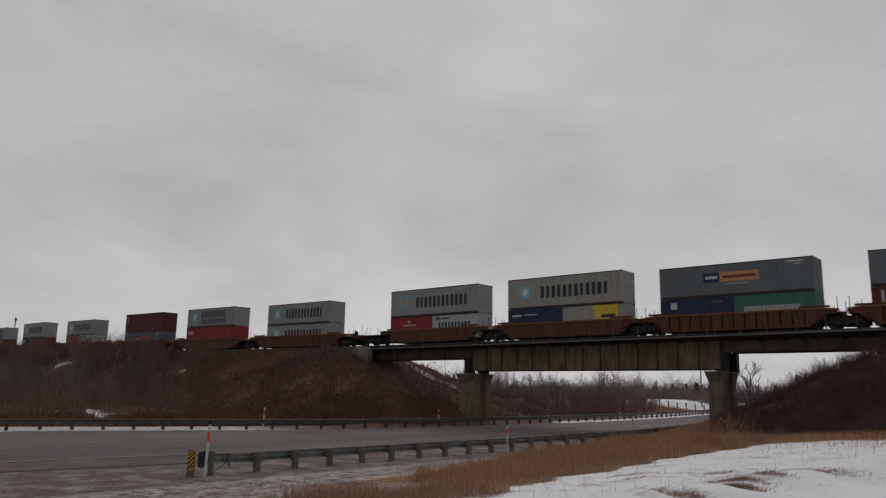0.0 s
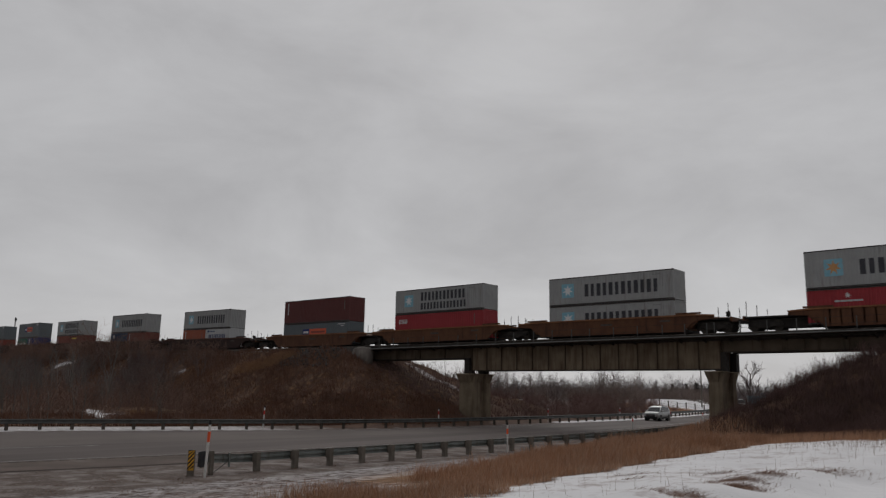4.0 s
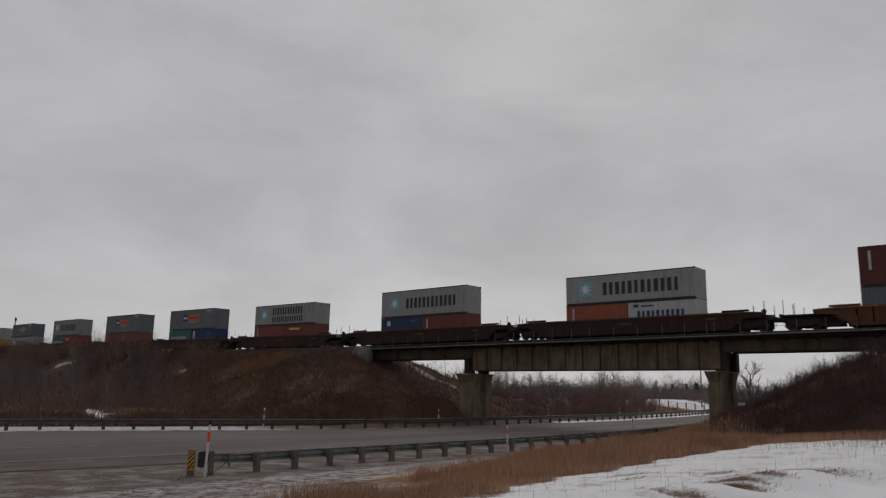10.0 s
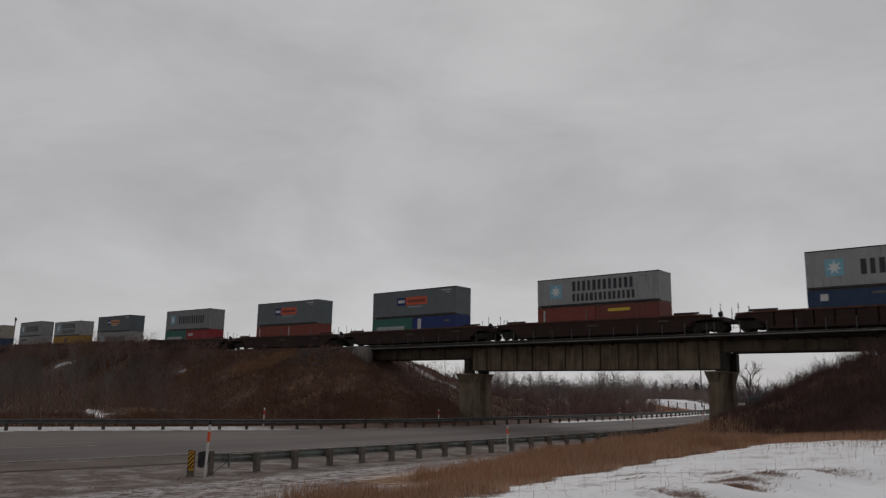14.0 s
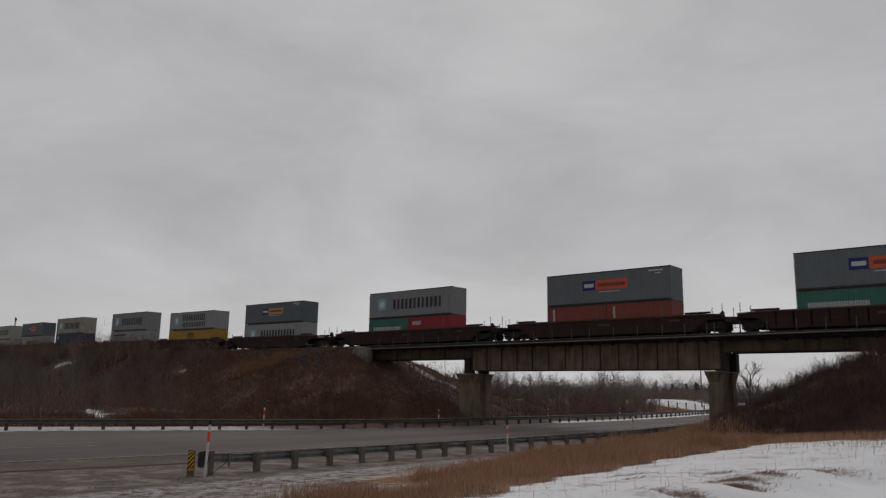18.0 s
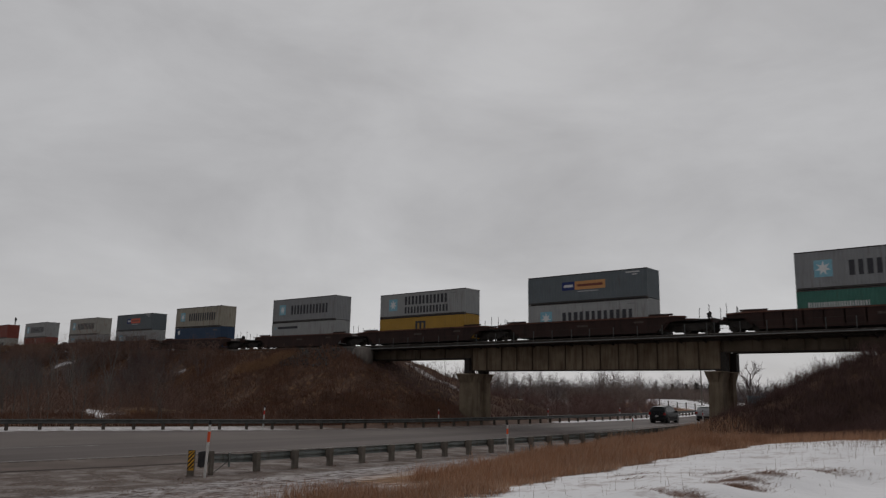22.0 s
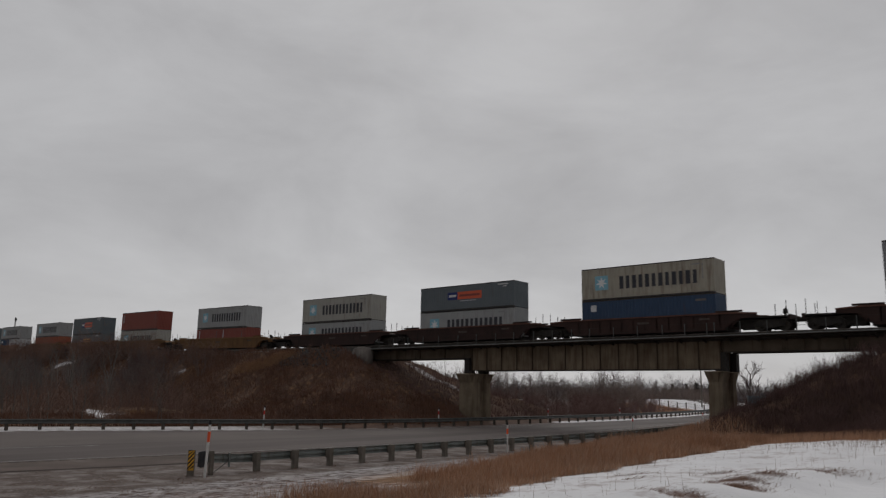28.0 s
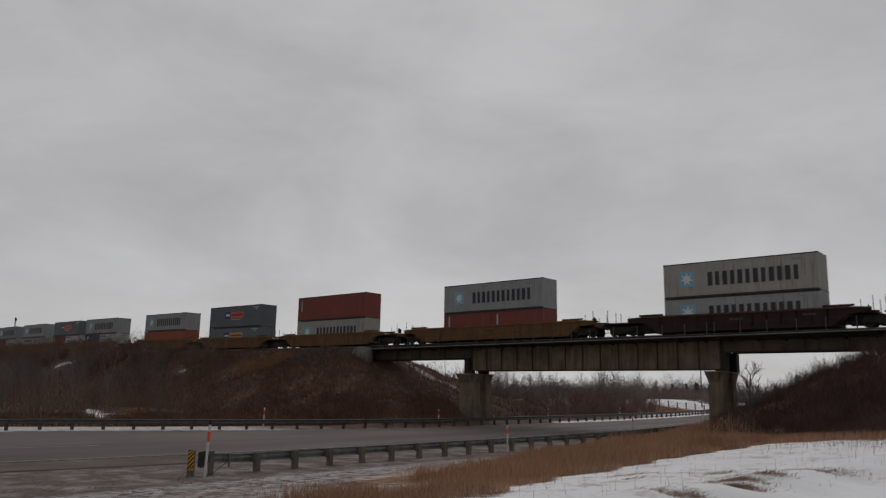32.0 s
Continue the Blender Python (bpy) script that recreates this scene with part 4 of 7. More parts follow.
def marks(ob, style, length, h):
    """Lettering and emblems on the near side."""
    def put(name, b, mat, label):
        key = (style, length, h, name)
        if key not in MARKS:
            me = b.mesh(name)
            me.materials.append(M[mat])
            MARKS[key] = me
        o = part(name.rstrip("-.0123456789"), MARKS[key], M[mat], ob, label)
        o.location = (0, -WID / 2 + 0.008, 0)
    L0 = -length / 2

    def word(x0, x1, z0, z1, count, mat, label):
        """A large word: two plain upright bars for each letter."""
        x1 += 0.12 * (x1 - x0) if style.startswith("star") else 0.0
        pitch = (x1 - x0) / count
        key = (style, length, h, "letter_bar", round(z0, 2))
        if key not in MARKS:
            wd = pitch * 0.78
            b = Build().box(0, wd * 0.40, -0.004, 0.0, z0, z1).box(wd * 0.66, wd, -0.004, 0.0, z0, z1)
            me = b.mesh("letter_bar")
            me.materials.append(M[mat])
            MARKS[key] = me
        for k in range(count):
            o = part("letter_bar", MARKS[key], M[mat], ob, label)
            o.location = (x0 + k * pitch, -WID / 2 + 0.008, 0)

    if style in ("star", "star_two", "star_faded", "star_low"):
        s = 1.28
        cz = h * 0.53
        cx = L0 + 2.0
        put("emblem", Build().box(cx - s / 2, cx + s / 2, -0.004, 0.0, cz - s / 2, cz + s / 2), "logo_blue", "pale blue square emblem")
        put("emblem_star", star(cx, cz, s * 0.44), "logo_white" if style != "star_faded" else "panel_tan", "white star")
        if style == "star_two":
            word(L0 + 3.75, L0 + 9.3, h * 0.50, h * 0.85, 6, "ink", "dark lettering bar")
            word(L0 + 3.75, L0 + 9.4, h * 0.14, h * 0.41, 7, "ink", "dark lettering bar")
        else:
            word(L0 + 3.75, L0 + 10.2, h * 0.50 - 0.56, h * 0.50 + 0.56, 6, "ink", "large dark lettering bar")
        put("code_mark", bar(L0 + length - 1.02, L0 + length - 0.94, h * 0.42, h * 0.86), "ink_grey", "faint upright code marks")
        put("number_line", bar(L0 + length - 1.9, L0 + length - 1.15, h * 0.84, h * 0.87), "ink_grey", "faint number bar")
    elif style == "small_line":
        put("emblem", star(L0 + 0.75, h * 0.74, 0.22), "logo_blue", "small blue star emblem")
        put("lettering", bar(L0 + 1.2, L0 + 5.2, h * 0.71, h * 0.81), "ink", "small dark lettering bar")
    elif style in ("panels", "panels_tan"):
        z0, z1 = h * 0.43, h * 0.73
        put("blue_panel", bar(L0 + 3.75, L0 + 5.08, z0, z1), "panel_blue", "dark blue panel")
        put("orange_panel", bar(L0 + 5.09, L0 + 8.2, z0, z1), "panel_orange" if style == "panels" else "panel_tan", "orange panel")
        put("lettering", bar(L0 + 3.95, L0 + 4.9, z0 + 0.27, z1 - 0.27, 0.005), "ink_white", "white lettering bar")
        put("lettering_right", bar(L0 + 5.35, L0 + 7.95, z0 + 0.28, z1 - 0.28, 0.005), "brick" if style == "panels" else "brown", "red lettering bar")
        put("small_line", bar(L0 + 5.4, L0 + 7.5, h * 0.35, h * 0.38), "white_grey", "thin pale line of writing")
        put("number_line", bar(L0 + 10.2, L0 + 11.5, h * 0.87, h * 0.91), "ink_white", "white number bar")
        put("code_line", bar(L0 + 10.8, L0 + 11.3, h * 0.79, h * 0.82), "ink_white", "white code bar")
    elif style == "column":
        put("lettering", bar(L0 + 0.64, L0 + 0.82, h * 0.40, h * 0.88), "white_grey", "white upright lettering bar")
        put("code_mark", bar(L0 + length - 0.95, L0 + length - 0.83, h * 0.48, h * 0.84), "ink_pale", "faint code marks")
    elif style == "word_low":
        word(L0 + 0.8, L0 + 5.0, h * 0.45, h * 0.63, 12, "ink_white", "white lettering bar")
    elif style == "word_blue":
        word(L0 + 0.85, L0 + 5.2, h * 0.46, h * 0.68, 5, "ink_blue", "dark blue lettering bar")
        put("small_emblem", bar(L0 + 0.5, L0 + 1.0, h * 0.80, h * 0.90), "ink_blue", "small blue emblem")
        put("small_lettering", bar(L0 + 1.2, L0 + 2.4, h * 0.81, h * 0.86), "ink_blue", "small blue lettering bar")
    elif style == "mid_word":
        put("lettering", bar(L0 + 1.9, L0 + 3.8, h * 0.61, h * 0.66), "white_grey", "white lettering bar")
        put("emblem", star(L0 + 2.8, h * 0.79, 0.24), "ink_white", "round white emblem")
    elif style == "short_word":
        word(L0 + 0.6, L0 + 1.9, h * 0.64, h * 0.80, 3, "ink_white", "white lettering bar")
        put("code_mark", bar(L0 + length - 1.2, L0 + length - 1.1, h * 0.5, h * 0.86), "ink_pale", "faint code marks")
    elif style == "patch":
        put("patch", bar(L0 + 0.9, L0 + 1.45, h * 0.66, h * 0.86), "ink_white", "small white square label")
        put("code_mark", bar(L0 + length - 1.7, L0 + length - 0.8, h * 0.80, h * 0.86), "ink_pale", "faint code marks")
    elif style == "tall_patch":
        put("patch", bar(L0 + 0.75, L0 + 1.25, h * 0.42, h * 0.90), "ink_white", "tall white label")
        put("code_mark", bar(L0 + length - 1.5, L0 + length - 0.8, h * 0.72, h * 0.80), "ink_pale", "faint code marks")
    elif style == "yellow_word":
        put("lettering", bar(L0 + 1.2, L0 + 3.3, h * 0.73, h * 0.83), "ink_yellow", "yellow lettering bar")
    elif style == "square_m":
        for x in (-0.72, -0.14, 0.44):
            put("emblem_bar" + str(x), bar(x, x + 0.30, h * 0.42, h * 0.72), "ink", "dark upright emblem bar")
        put("emblem_top", bar(-0.72, 0.74, h * 0.722, h * 0.80), "ink", "dark emblem bar")
    elif style == "navy_word":
        put("emblem", bar(L0 + 0.5, L0 + 1.6, h * 0.72, h * 0.79), "ink_white", "white emblem")
        put("lettering", bar(L0 + 1.9, L0 + 3.3, h * 0.75, h * 0.79), "white_grey", "small white lettering bar")
    elif style == "two_tone":
        b = Build()
        b.add([(L0 + 3.0, -0.003, h - 0.1), (L0 + 5.55, -0.003, h - 0.1), (L0 + 5.55, -0.003, 0.16), (L0 + 3.9, -0.003, 0.16)], [(0, 3, 2, 1)])
        put("yellow_panel", b, "ink_yellow", "yellow panel")
        put("lettering", bar(L0 + 3.95, L0 + 5.3, h * 0.53, h * 0.64, 0.004), "ink", "dark lettering bar")


def container(length, height, mat, style, label):
    k = container_meshes(length, height)
    hx, hy = length / 2, WID / 2
    root = tagged(new("shipping_container"), label, "container", "containers on the train")
    m = M[mat]
    dark = m

    def kid(name, me, loc, rot=0.0):
        key = ("kid", name, length, height, mat)
        if key not in MARKS:
            c = me.copy()
            # grimy rails; the bottom one's dark colour also paints the gap between boxes
            c.materials.append(M["frame_dark"] if name == "corner_casting" else M["rail_grime_gap"] if name in ("top_rail", "bottom_rail") else dark)
            MARKS[key] = c
        o = part(name, MARKS[key], dark, root)
        o.location = loc
        if rot:
            o.rotation_euler = (0, 0, rot)
        return o
    kid("body", k["body"], (0, 0, 0))
    for sx in (-1, 1):
        for sy in (-1, 1):
            kid("corner_post", k["corner_post"], (sx * (hx - 0.055) - 0.055, sy * (hy - 0.055) - 0.055, 0))
            for z in (0.0, height - 0.118):
                kid("corner_casting", k["corner_casting"], (sx * (hx - 0.085), sy * (hy - 0.08), z))
    for sy in (-1, 1):
        kid("top_rail", k["top_rail"], (0, sy * (hy - 0.03), 0))
        kid("bottom_rail", k["bottom_rail"], (0, sy * (hy - 0.03), 0))
    for sx in (-1, 1):
        kid("end_rail", k["end_rail"], (sx * (hx - 0.045), 0, 0.09))
        kid("end_rail", k["end_rail"], (sx * (hx - 0.045), 0, height - 0.065))
    for y in (-0.85, -0.3, 0.3, 0.85):
        kid("lock_rod", k["lock_rod"], (-hx - 0.012, y, 0))
    marks(root, style, length, height)
    return root


HC, ST = 2.896, 2.591
# load by load, front of the train first: place along the track at 13 s, then top and bottom boxes
LOADS = [
    (130.70, ("slate_light", "panels", ST), [("maroon", "column", 40, ST)], "car_rust"),
    (114.82, ("slate_light", "panels_tan", ST), [("navy", "patch", 20, ST), ("green", "word_low", 20, ST)], "car_rust"),
    (99.18, ("warm_grey", "star", HC), [("navy", "navy_word", 20, ST), ("warm_grey", "two_tone", 20, ST)], "car_rust"),
    (83.31, ("plain_grey", "star_faded", HC), [("red", "mid_word", 20, ST), ("white_grey", "word_blue", 20, ST)], "car_rust"),
    (60.83, ("plain_grey", "star", ST), [("plain_grey", "star_low", 40, ST)], "car_rust"),
    (40.94, ("plain_grey", "star_two", ST), [("red", "short_word", 40, HC)], "car_rust"),
    (21.26, ("maroon", "column", HC), [("slate", "panels", 40, ST)], "car_rust"),
    (-3.08, ("plain_grey", "star", ST), [("orange_red", "column", 20, ST), ("white_grey", "word_blue", 20, ST)], "car_maroon"),
    (-26.96, ("plain_grey", "star", HC), [("blue", "patch", 20, ST), ("brown", "column", 20, ST)], "car_maroon"),
    (-50.78, ("plain_grey", "star_two", ST), [("brick", "column", 20, ST), ("brown", "yellow_word", 20, ST)], "car_maroon"),
    (-72.94, ("slate_light", "panels", HC), [("green", "word_low", 20, ST), ("bright_blue", "tall_patch", 20, ST)], "car_maroon"),
    (-94.92, ("slate_light", "panels", HC), [("brick", "column", 20, ST), ("brick", "column", 20, ST)], "car_maroon"),
    (-118.71, ("mid_grey", "star", HC), [("green", "word_low", 20, ST), ("red", "short_word", 20, ST)], "car_maroon"),
    (-142.85, ("slate", "panels_tan", ST), [("plain_grey", "star_low", 40, HC)], "car_maroon"),
    (-162.74, ("plain_grey", "star_two", ST), [("yellow", "square_m", 40, ST)], "car_maroon"),
    (-182.53, ("mid_grey", "star", HC), [("plain_grey", "small_line", 40, HC)], "car_maroon"),
    (-206.82, ("tan_grey", "star", HC), [("blue", "patch", 40, HC)], "car_maroon"),
    (-226.43, ("slate", "panels", ST), [("plain_grey", "star_low", 40, HC)], "car_maroon"),
    (-246.23, ("warm_grey", "star", HC), [("plain_grey", "star_low", 40, ST)], "car_maroon"),
    (-270.39, ("plain_grey", "star", HC), [("brick", "column", 20, ST), ("brick", "column", 20, ST)], "car_yellow"),
    (-294.41, ("brick", "column", HC), [("warm_grey", "star_low", 40, HC)], "car_yellow"),
    (-314.36, ("slate", "panels", HC), [("slate_light", "panels_tan", 40, ST)], "car_yellow"),
    (-333.31, ("plain_grey", "star", ST), [("orange_red", "plain", 40, ST)], "car_yellow"),
    (-355.81, ("plain_grey", "star", ST), [("blue", "patch", 20, ST), ("white_grey", "word_blue", 20, ST)], "car_rust"),
    (-370.95, ("slate_light", "panels", ST), [("brown", "column", 20, ST), ("white_grey", "word_blue", 20, ST)], "car_rust"),
    (-388.30, ("plain_grey", "star", ST), [("plain_grey", "small_line", 40, ST)], "car_rust"),
    (-405.30, ("mid_grey", "star", ST), [("brown", "column", 20, ST), ("plain_grey", "word_blue", 20, ST)], "car_rust"),
    (-422.00, ("plain_grey", "star", ST), [("red", "column", 40, ST)], "car_rust"),
]
COLOUR = {"slate_light": "faded slate grey", "slate": "dark slate grey", "warm_grey": "warm grey", "plain_grey": "light grey", "mid_grey": "mid grey", "tan_grey": "stained old grey", "white_grey": "pale grey",
          "maroon": "dark maroon", "red": "bright red", "brick": "brick red", "brown": "red-brown", "orange_red": "orange-red", "blue": "dull blue", "navy": "navy blue", "bright_blue": "royal blue", "green": "green", "yellow": "yellow"}
FLOOR = 0.32             # well floor above the rail
SILL0, SILL1 = 0.24, 1.52
WELL_MESH = {}
MOVERS = []              # thing, place along the track at 13 s, height above rail
SPINNERS = []


def truck(parent, x, mat):
    t = part("truck", Build().box(x - 0.35, x + 0.35, -0.85, 0.85, 0.42, 0.72), M["black_steel"], parent, "grimy cast steel truck")
    for sy in (-1, 1):
        y = sy * 1.02
        part("side_frame", Build().loft([[(px, y - 0.09, z0), (px, y + 0.09, z0), (px, y + 0.09, z1), (px, y - 0.09, z1)] for px, z0, z1 in
                                         ((x - 1.15, 0.36, 0.60), (x - 0.75, 0.40, 0.72), (x - 0.35, 0.22, 0.78), (x + 0.35, 0.22, 0.78), (x + 0.75, 0.40, 0.72), (x + 1.15, 0.36, 0.60))]), M["black_steel"], t)
        for k in (-0.16, 0.0, 0.16):
            part("spring", Build().tube([(x + k, y - sy * 0.02, 0.30), (x + k, y - sy * 0.02, 0.58)], 0.06, sides=6), M["black_steel"], t)
    for dx in (-0.88, 0.88):
        if "wheelset" not in WELL_MESH:
            b = Build()
            for sy in (-1, 1):
                b.lathe_y(0, 0, [(sy * 0.69, 0.10), (sy * 0.69, 0.455), (sy * 0.72, 0.455), (sy * 0.735, 0.425), (sy * 0.82, 0.42), (sy * 0.825, 0.34), (sy * 0.79, 0.32), (sy * 0.80, 0.12), (sy * 0.90, 0.10)], 20)
            b.lathe_y(0, 0, [(-0.95, 0.075), (0.95, 0.075)], 10)
            me = b.mesh("wheelset")
            me.materials.append(M["wheel_steel"])
            WELL_MESH["wheelset"] = me
        w = part("wheelset", WELL_MESH["wheelset"], M["wheel_steel"], t)
        w.location = (x + dx, 0, 0.42)
        SPINNERS.append(w)


def well_car(back, front, shared_back, shared_front, mat, label):
    """A well wagon unit round the load's centre, from its rear end to its front end; an end is coupled or rides on a truck shared with the next unit."""
    root = tagged(new("well_car"), label, "railway wagon", "well wagons of the train")
    m = M[mat]
    well = min(-back, front) - (1.75 if (front - back) < 17.5 else 2.6)
    for sy in (-1, 1):
        y0, y1 = (sy * 1.36, sy * 1.42) if sy > 0 else (-1.42, -1.36)
        tip = 1.5 if (front - back) < 17.5 else 2.1
        xs = [(-well - tip, 1.12, SILL1 - 0.12), (-well - 0.5, 0.98, SILL1), (-well + 0.4, SILL0, SILL1), (well - 0.4, SILL0, SILL1), (well + 0.5, 0.98, SILL1), (well + tip, 1.12, SILL1 - 0.12)]
        b = Build().loft([[(x, y0, z0), (x, y1, z0), (x, y1, z1), (x, y0, z1)] for x, z0, z1 in xs])
        sill = part("side_sill", b, m, root)
        c0, c1 = (sy * 1.34, sy * 1.50) if sy > 0 else (-1.50, -1.34)
        # the chord's paler colour stands for light on its upper side
        part("top_chord", Build().loft([[(x, c0, z - 0.10), (x, c1, z - 0.10), (x, c1, z + 0.02), (x, c0, z + 0.02)] for x, z in ((-well - tip, SILL1 - 0.10), (-well - 0.5, SILL1), (well + 0.5, SILL1), (well + tip, SILL1 - 0.10))]), M[mat + "_top"], sill, "top chord in a paler colour, as if lit from above")
        part("bottom_chord", Build().box(-well + 0.4, well - 0.4, c0, c1, SILL0 - 0.10, SILL0 + 0.07), m, sill)
        n = 13
        key = ("rib", sy)
        if key not in WELL_MESH:
            WELL_MESH[key] = Build().box(-0.05, 0.05, min(c1, y0 if sy < 0 else y1), max(c1, y0 if sy < 0 else y1), SILL0 + 0.07, SILL1 - 0.10).mesh("rib")
        me = WELL_MESH.setdefault(("rib", sy, mat), WELL_MESH[key].copy())
        for i in range(n):
            r = part("rib", me, m, sill)
            r.location = (-well + 0.8 + (2 * well - 1.6) * i / (n - 1), 0, 0)
        if sy < 0:
            part("number_bar", Build().box(well - 2.5, well - 1.6, -1.428, -1.422, 1.02, 1.17), M["ink_faint"], sill, "faded white marks")
            part("mark_bar", Build().box(-0.7, 0.4, -1.428, -1.422, 0.90, 1.08), M["ink_faint"], sill, "faded white marks")
        part("raised_rail", Build().box(well - 1.1, well + 1.0, c0, c1, SILL1 + 0.03, SILL1 + 0.17), m, root)
        part("raised_rail", Build().box(-well - 1.0, -well + 1.1, c0, c1, SILL1 + 0.03, SILL1 + 0.17), m, root)
    part("well_floor", Build().box(-well + 0.2, well - 0.2, -1.33, 1.33, 0.10, FLOOR - 0.005), M["black_steel"], root)
    for end, sgn, shared in ((back, -1, shared_back), (front, 1, shared_front)):
        e = abs(end)
        d0 = well + 0.3
        d1 = e - (0.25 if shared else 0.55)
        a, c = sorted((sgn * d0, sgn * d1))
        part("end_platform", Build().box(a, c, -1.25, 1.25, 1.02, 1.14), M["black_steel"], root, "dark end platform over the truck")
        # dark plates added behind the trucks, only to close bright gaps of sky
        for yy in (-0.60, 0.54):
            part("gap_plate", Build().box(a, c, yy, yy + 0.06, 0.24, 0.69 if yy < 0 else 1.015), M["black_steel"], root)
        part("centre_sill", Build().box(a, c, -0.35, 0.35, 0.70, 1.02), M["black_steel"], root)
        part("bulkhead", Build().add([(sgn * (well + 0.1), y, z) for y in (-1.3, 1.3) for z in (0.4, 1.5)] + [(sgn * (well + 0.9), y, 1.12) for y in (-1.3, 1.3)], [(0, 1, 3, 2), (1, 4, 5, 3), (0, 4, 1), (2, 3, 5)]), m, root)
        if shared:
            part("drawbar", Build().box(min(sgn * d1, sgn * e), max(sgn * d1, sgn * e), -0.2, 0.2, 0.72, 0.98), M["black_steel"], root)
            if sgn < 0:
                truck(root, end, mat)
        else:
            truck(root, sgn * (e - 1.95), mat)
            part("coupler", Build().box(min(sgn * d1, sgn * (e - 0.02)), max(sgn * d1, sgn * (e - 0.02)), -0.11, 0.11, 0.74, 0.98).box(min(sgn * (e - 0.32), sgn * (e - 0.02)), max(sgn * (e - 0.32), sgn * (e - 0.02)), -0.2, 0.2, 0.70, 1.02), M["black_steel"], root)
            part("buffer_beam", Build().box(min(sgn * d1, sgn * (d1 + 0.15)), max(sgn * d1, sgn * (d1 + 0.15)), -1.40, 1.40, 0.85, 1.20), m, root)
            for yy in (-1.36, 1.36):
                part("ladder", Build().tube([(sgn * (d1 - 0.1), yy, 0.45), (sgn * (d1 - 0.1), yy, 1.2)], 0.02, sides=5).tube([(sgn * (d1 - 0.5), yy, 0.45), (sgn * (d1 - 0.5), yy, 1.2)], 0.02, sides=5).tube([(sgn * (d1 - 0.5), yy, 0.55), (sgn * (d1 - 0.1), yy, 0.55)], 0.015, sides=5).tube([(sgn * (d1 - 0.5), yy, 0.85), (sgn * (d1 - 0.1), yy, 0.85)], 0.015, sides=5), M["black_steel"], root)
        for yy, hh in ((-1.28, 2.30), (1.28, 2.20)):
            for q in (0.15, 0.95):
                x = sgn * (d1 - q)
                part("grab_post", Build().tube([(x, yy, 1.1), (x, yy, hh - 0.3 * (q > 0.5))], 0.026, sides=6), M["black_steel"], root)
        if sgn > 0 and not shared:
            x = d1 - 0.3
            ring = [[(x + dx, -0.78 + r * math.cos(k * math.tau / 16), 1.58 + r * math.sin(k * math.tau / 16)) for k in range(16)] for dx, r in ((-0.03, 0.20), (0.0, 0.23), (0.03, 0.20))]
            part("brake_wheel", Build().loft(ring).tube([(x - 0.1, -0.78, 1.1), (x - 0.1, -0.78, 1.58)], 0.05, sides=6), M["black_steel"], root, "hand brake wheel on a stand")
            part("brake_box", Build().chamfer(x - 0.25, x + 0.05, -0.75, -0.45, 1.30, 1.68, 0.03), M["black_steel"], root)
    return root


ARTICULATED = {(0, 1), (1, 2), (2, 3), (4, 5), (5, 6), (13, 14), (14, 15), (16, 17), (17, 18), (20, 21), (21, 22), (23, 24), (24, 25), (25, 26), (26, 27)}


def build_train():
    n = len(LOADS)
    mid = [s + LEN40 / 2 for s, *_ in LOADS]
    for i, (s, top, bottom, wag) in enumerate(LOADS):
        ahead = (mid[i - 1] - mid[i]) / 2 if i else 8.0
        behind = (mid[i] - mid[i + 1]) / 2 if i + 1 < n else 8.0
        hue = {"car_rust": "rusty orange-brown", "car_maroon": "dark red-brown", "car_yellow": "faded yellow-orange"}[wag]
        car = well_car(-behind, ahead, (i, i + 1) in ARTICULATED, (i - 1, i) in ARTICULATED, wag, f"{hue} steel double-stack well wagon carrying containers")
        MOVERS.append((car, mid[i], 0.0))
        hb = bottom[0][3]
        if len(bottom) == 1:
            mat, style, _, h = bottom[0]
            c = container(LEN40, h, mat, style, f"{COLOUR[mat]} forty-foot steel container sunk in the well wagon")
            MOVERS.append((c, mid[i], FLOOR))
        else:
            for k, (mat, style, _, h) in enumerate(bottom):
                c = container(LEN20, h, mat, style, f"{COLOUR[mat]} twenty-foot steel container in the well wagon")
                MOVERS.append((c, mid[i] + (-1, 1)[k] * (LEN20 / 2 + 0.035), FLOOR))
        mat, style, h = top
        c = container(LEN40, h, mat, style, f"{COLOUR[mat]} forty-foot corrugated container stacked on top")
        MOVERS.append((c, mid[i], FLOOR + hb + 0.02))


build_train()


# ---- plants ----
def limb(out, p, d, length, r, rng, depth, split, droop, twist, segs=2):
    """One branch as tapering three-sided prisms, and its side branches."""
    pts, q, dd = [p], p.copy(), d.copy()
    for _ in range(segs):
        dd = (dd + Vector((rng.uniform(-1, 1), rng.uniform(-1, 1), rng.uniform(-0.6, 0.8))) * twist + Vector((0, 0, droop))).normalized()
        q = q + dd * (length / segs)
        pts.append(q.copy())
    out.append((pts, r, r * (0.55 if depth else 0.25)))
    if depth == 0:
        return
    for k in range(split):
        f = rng.uniform(0.35, 1.0) if k else 1.0
        i = min(int(f * segs), segs - 1)
        base = pts[i].lerp(pts[i + 1], f * segs - i)
        a = rng.uniform(0, math.tau)
        side = dd.cross(Vector((math.cos(a), math.sin(a), 0.3))).normalized()
        nd = (dd * rng.uniform(0.5, 1.1) + side * rng.uniform(0.45, 0.9)).normalized()
        limb(out, base, nd, length * rng.uniform(0.5, 0.78), r * 0.55, rng, depth - 1, split, droop, twist, segs)


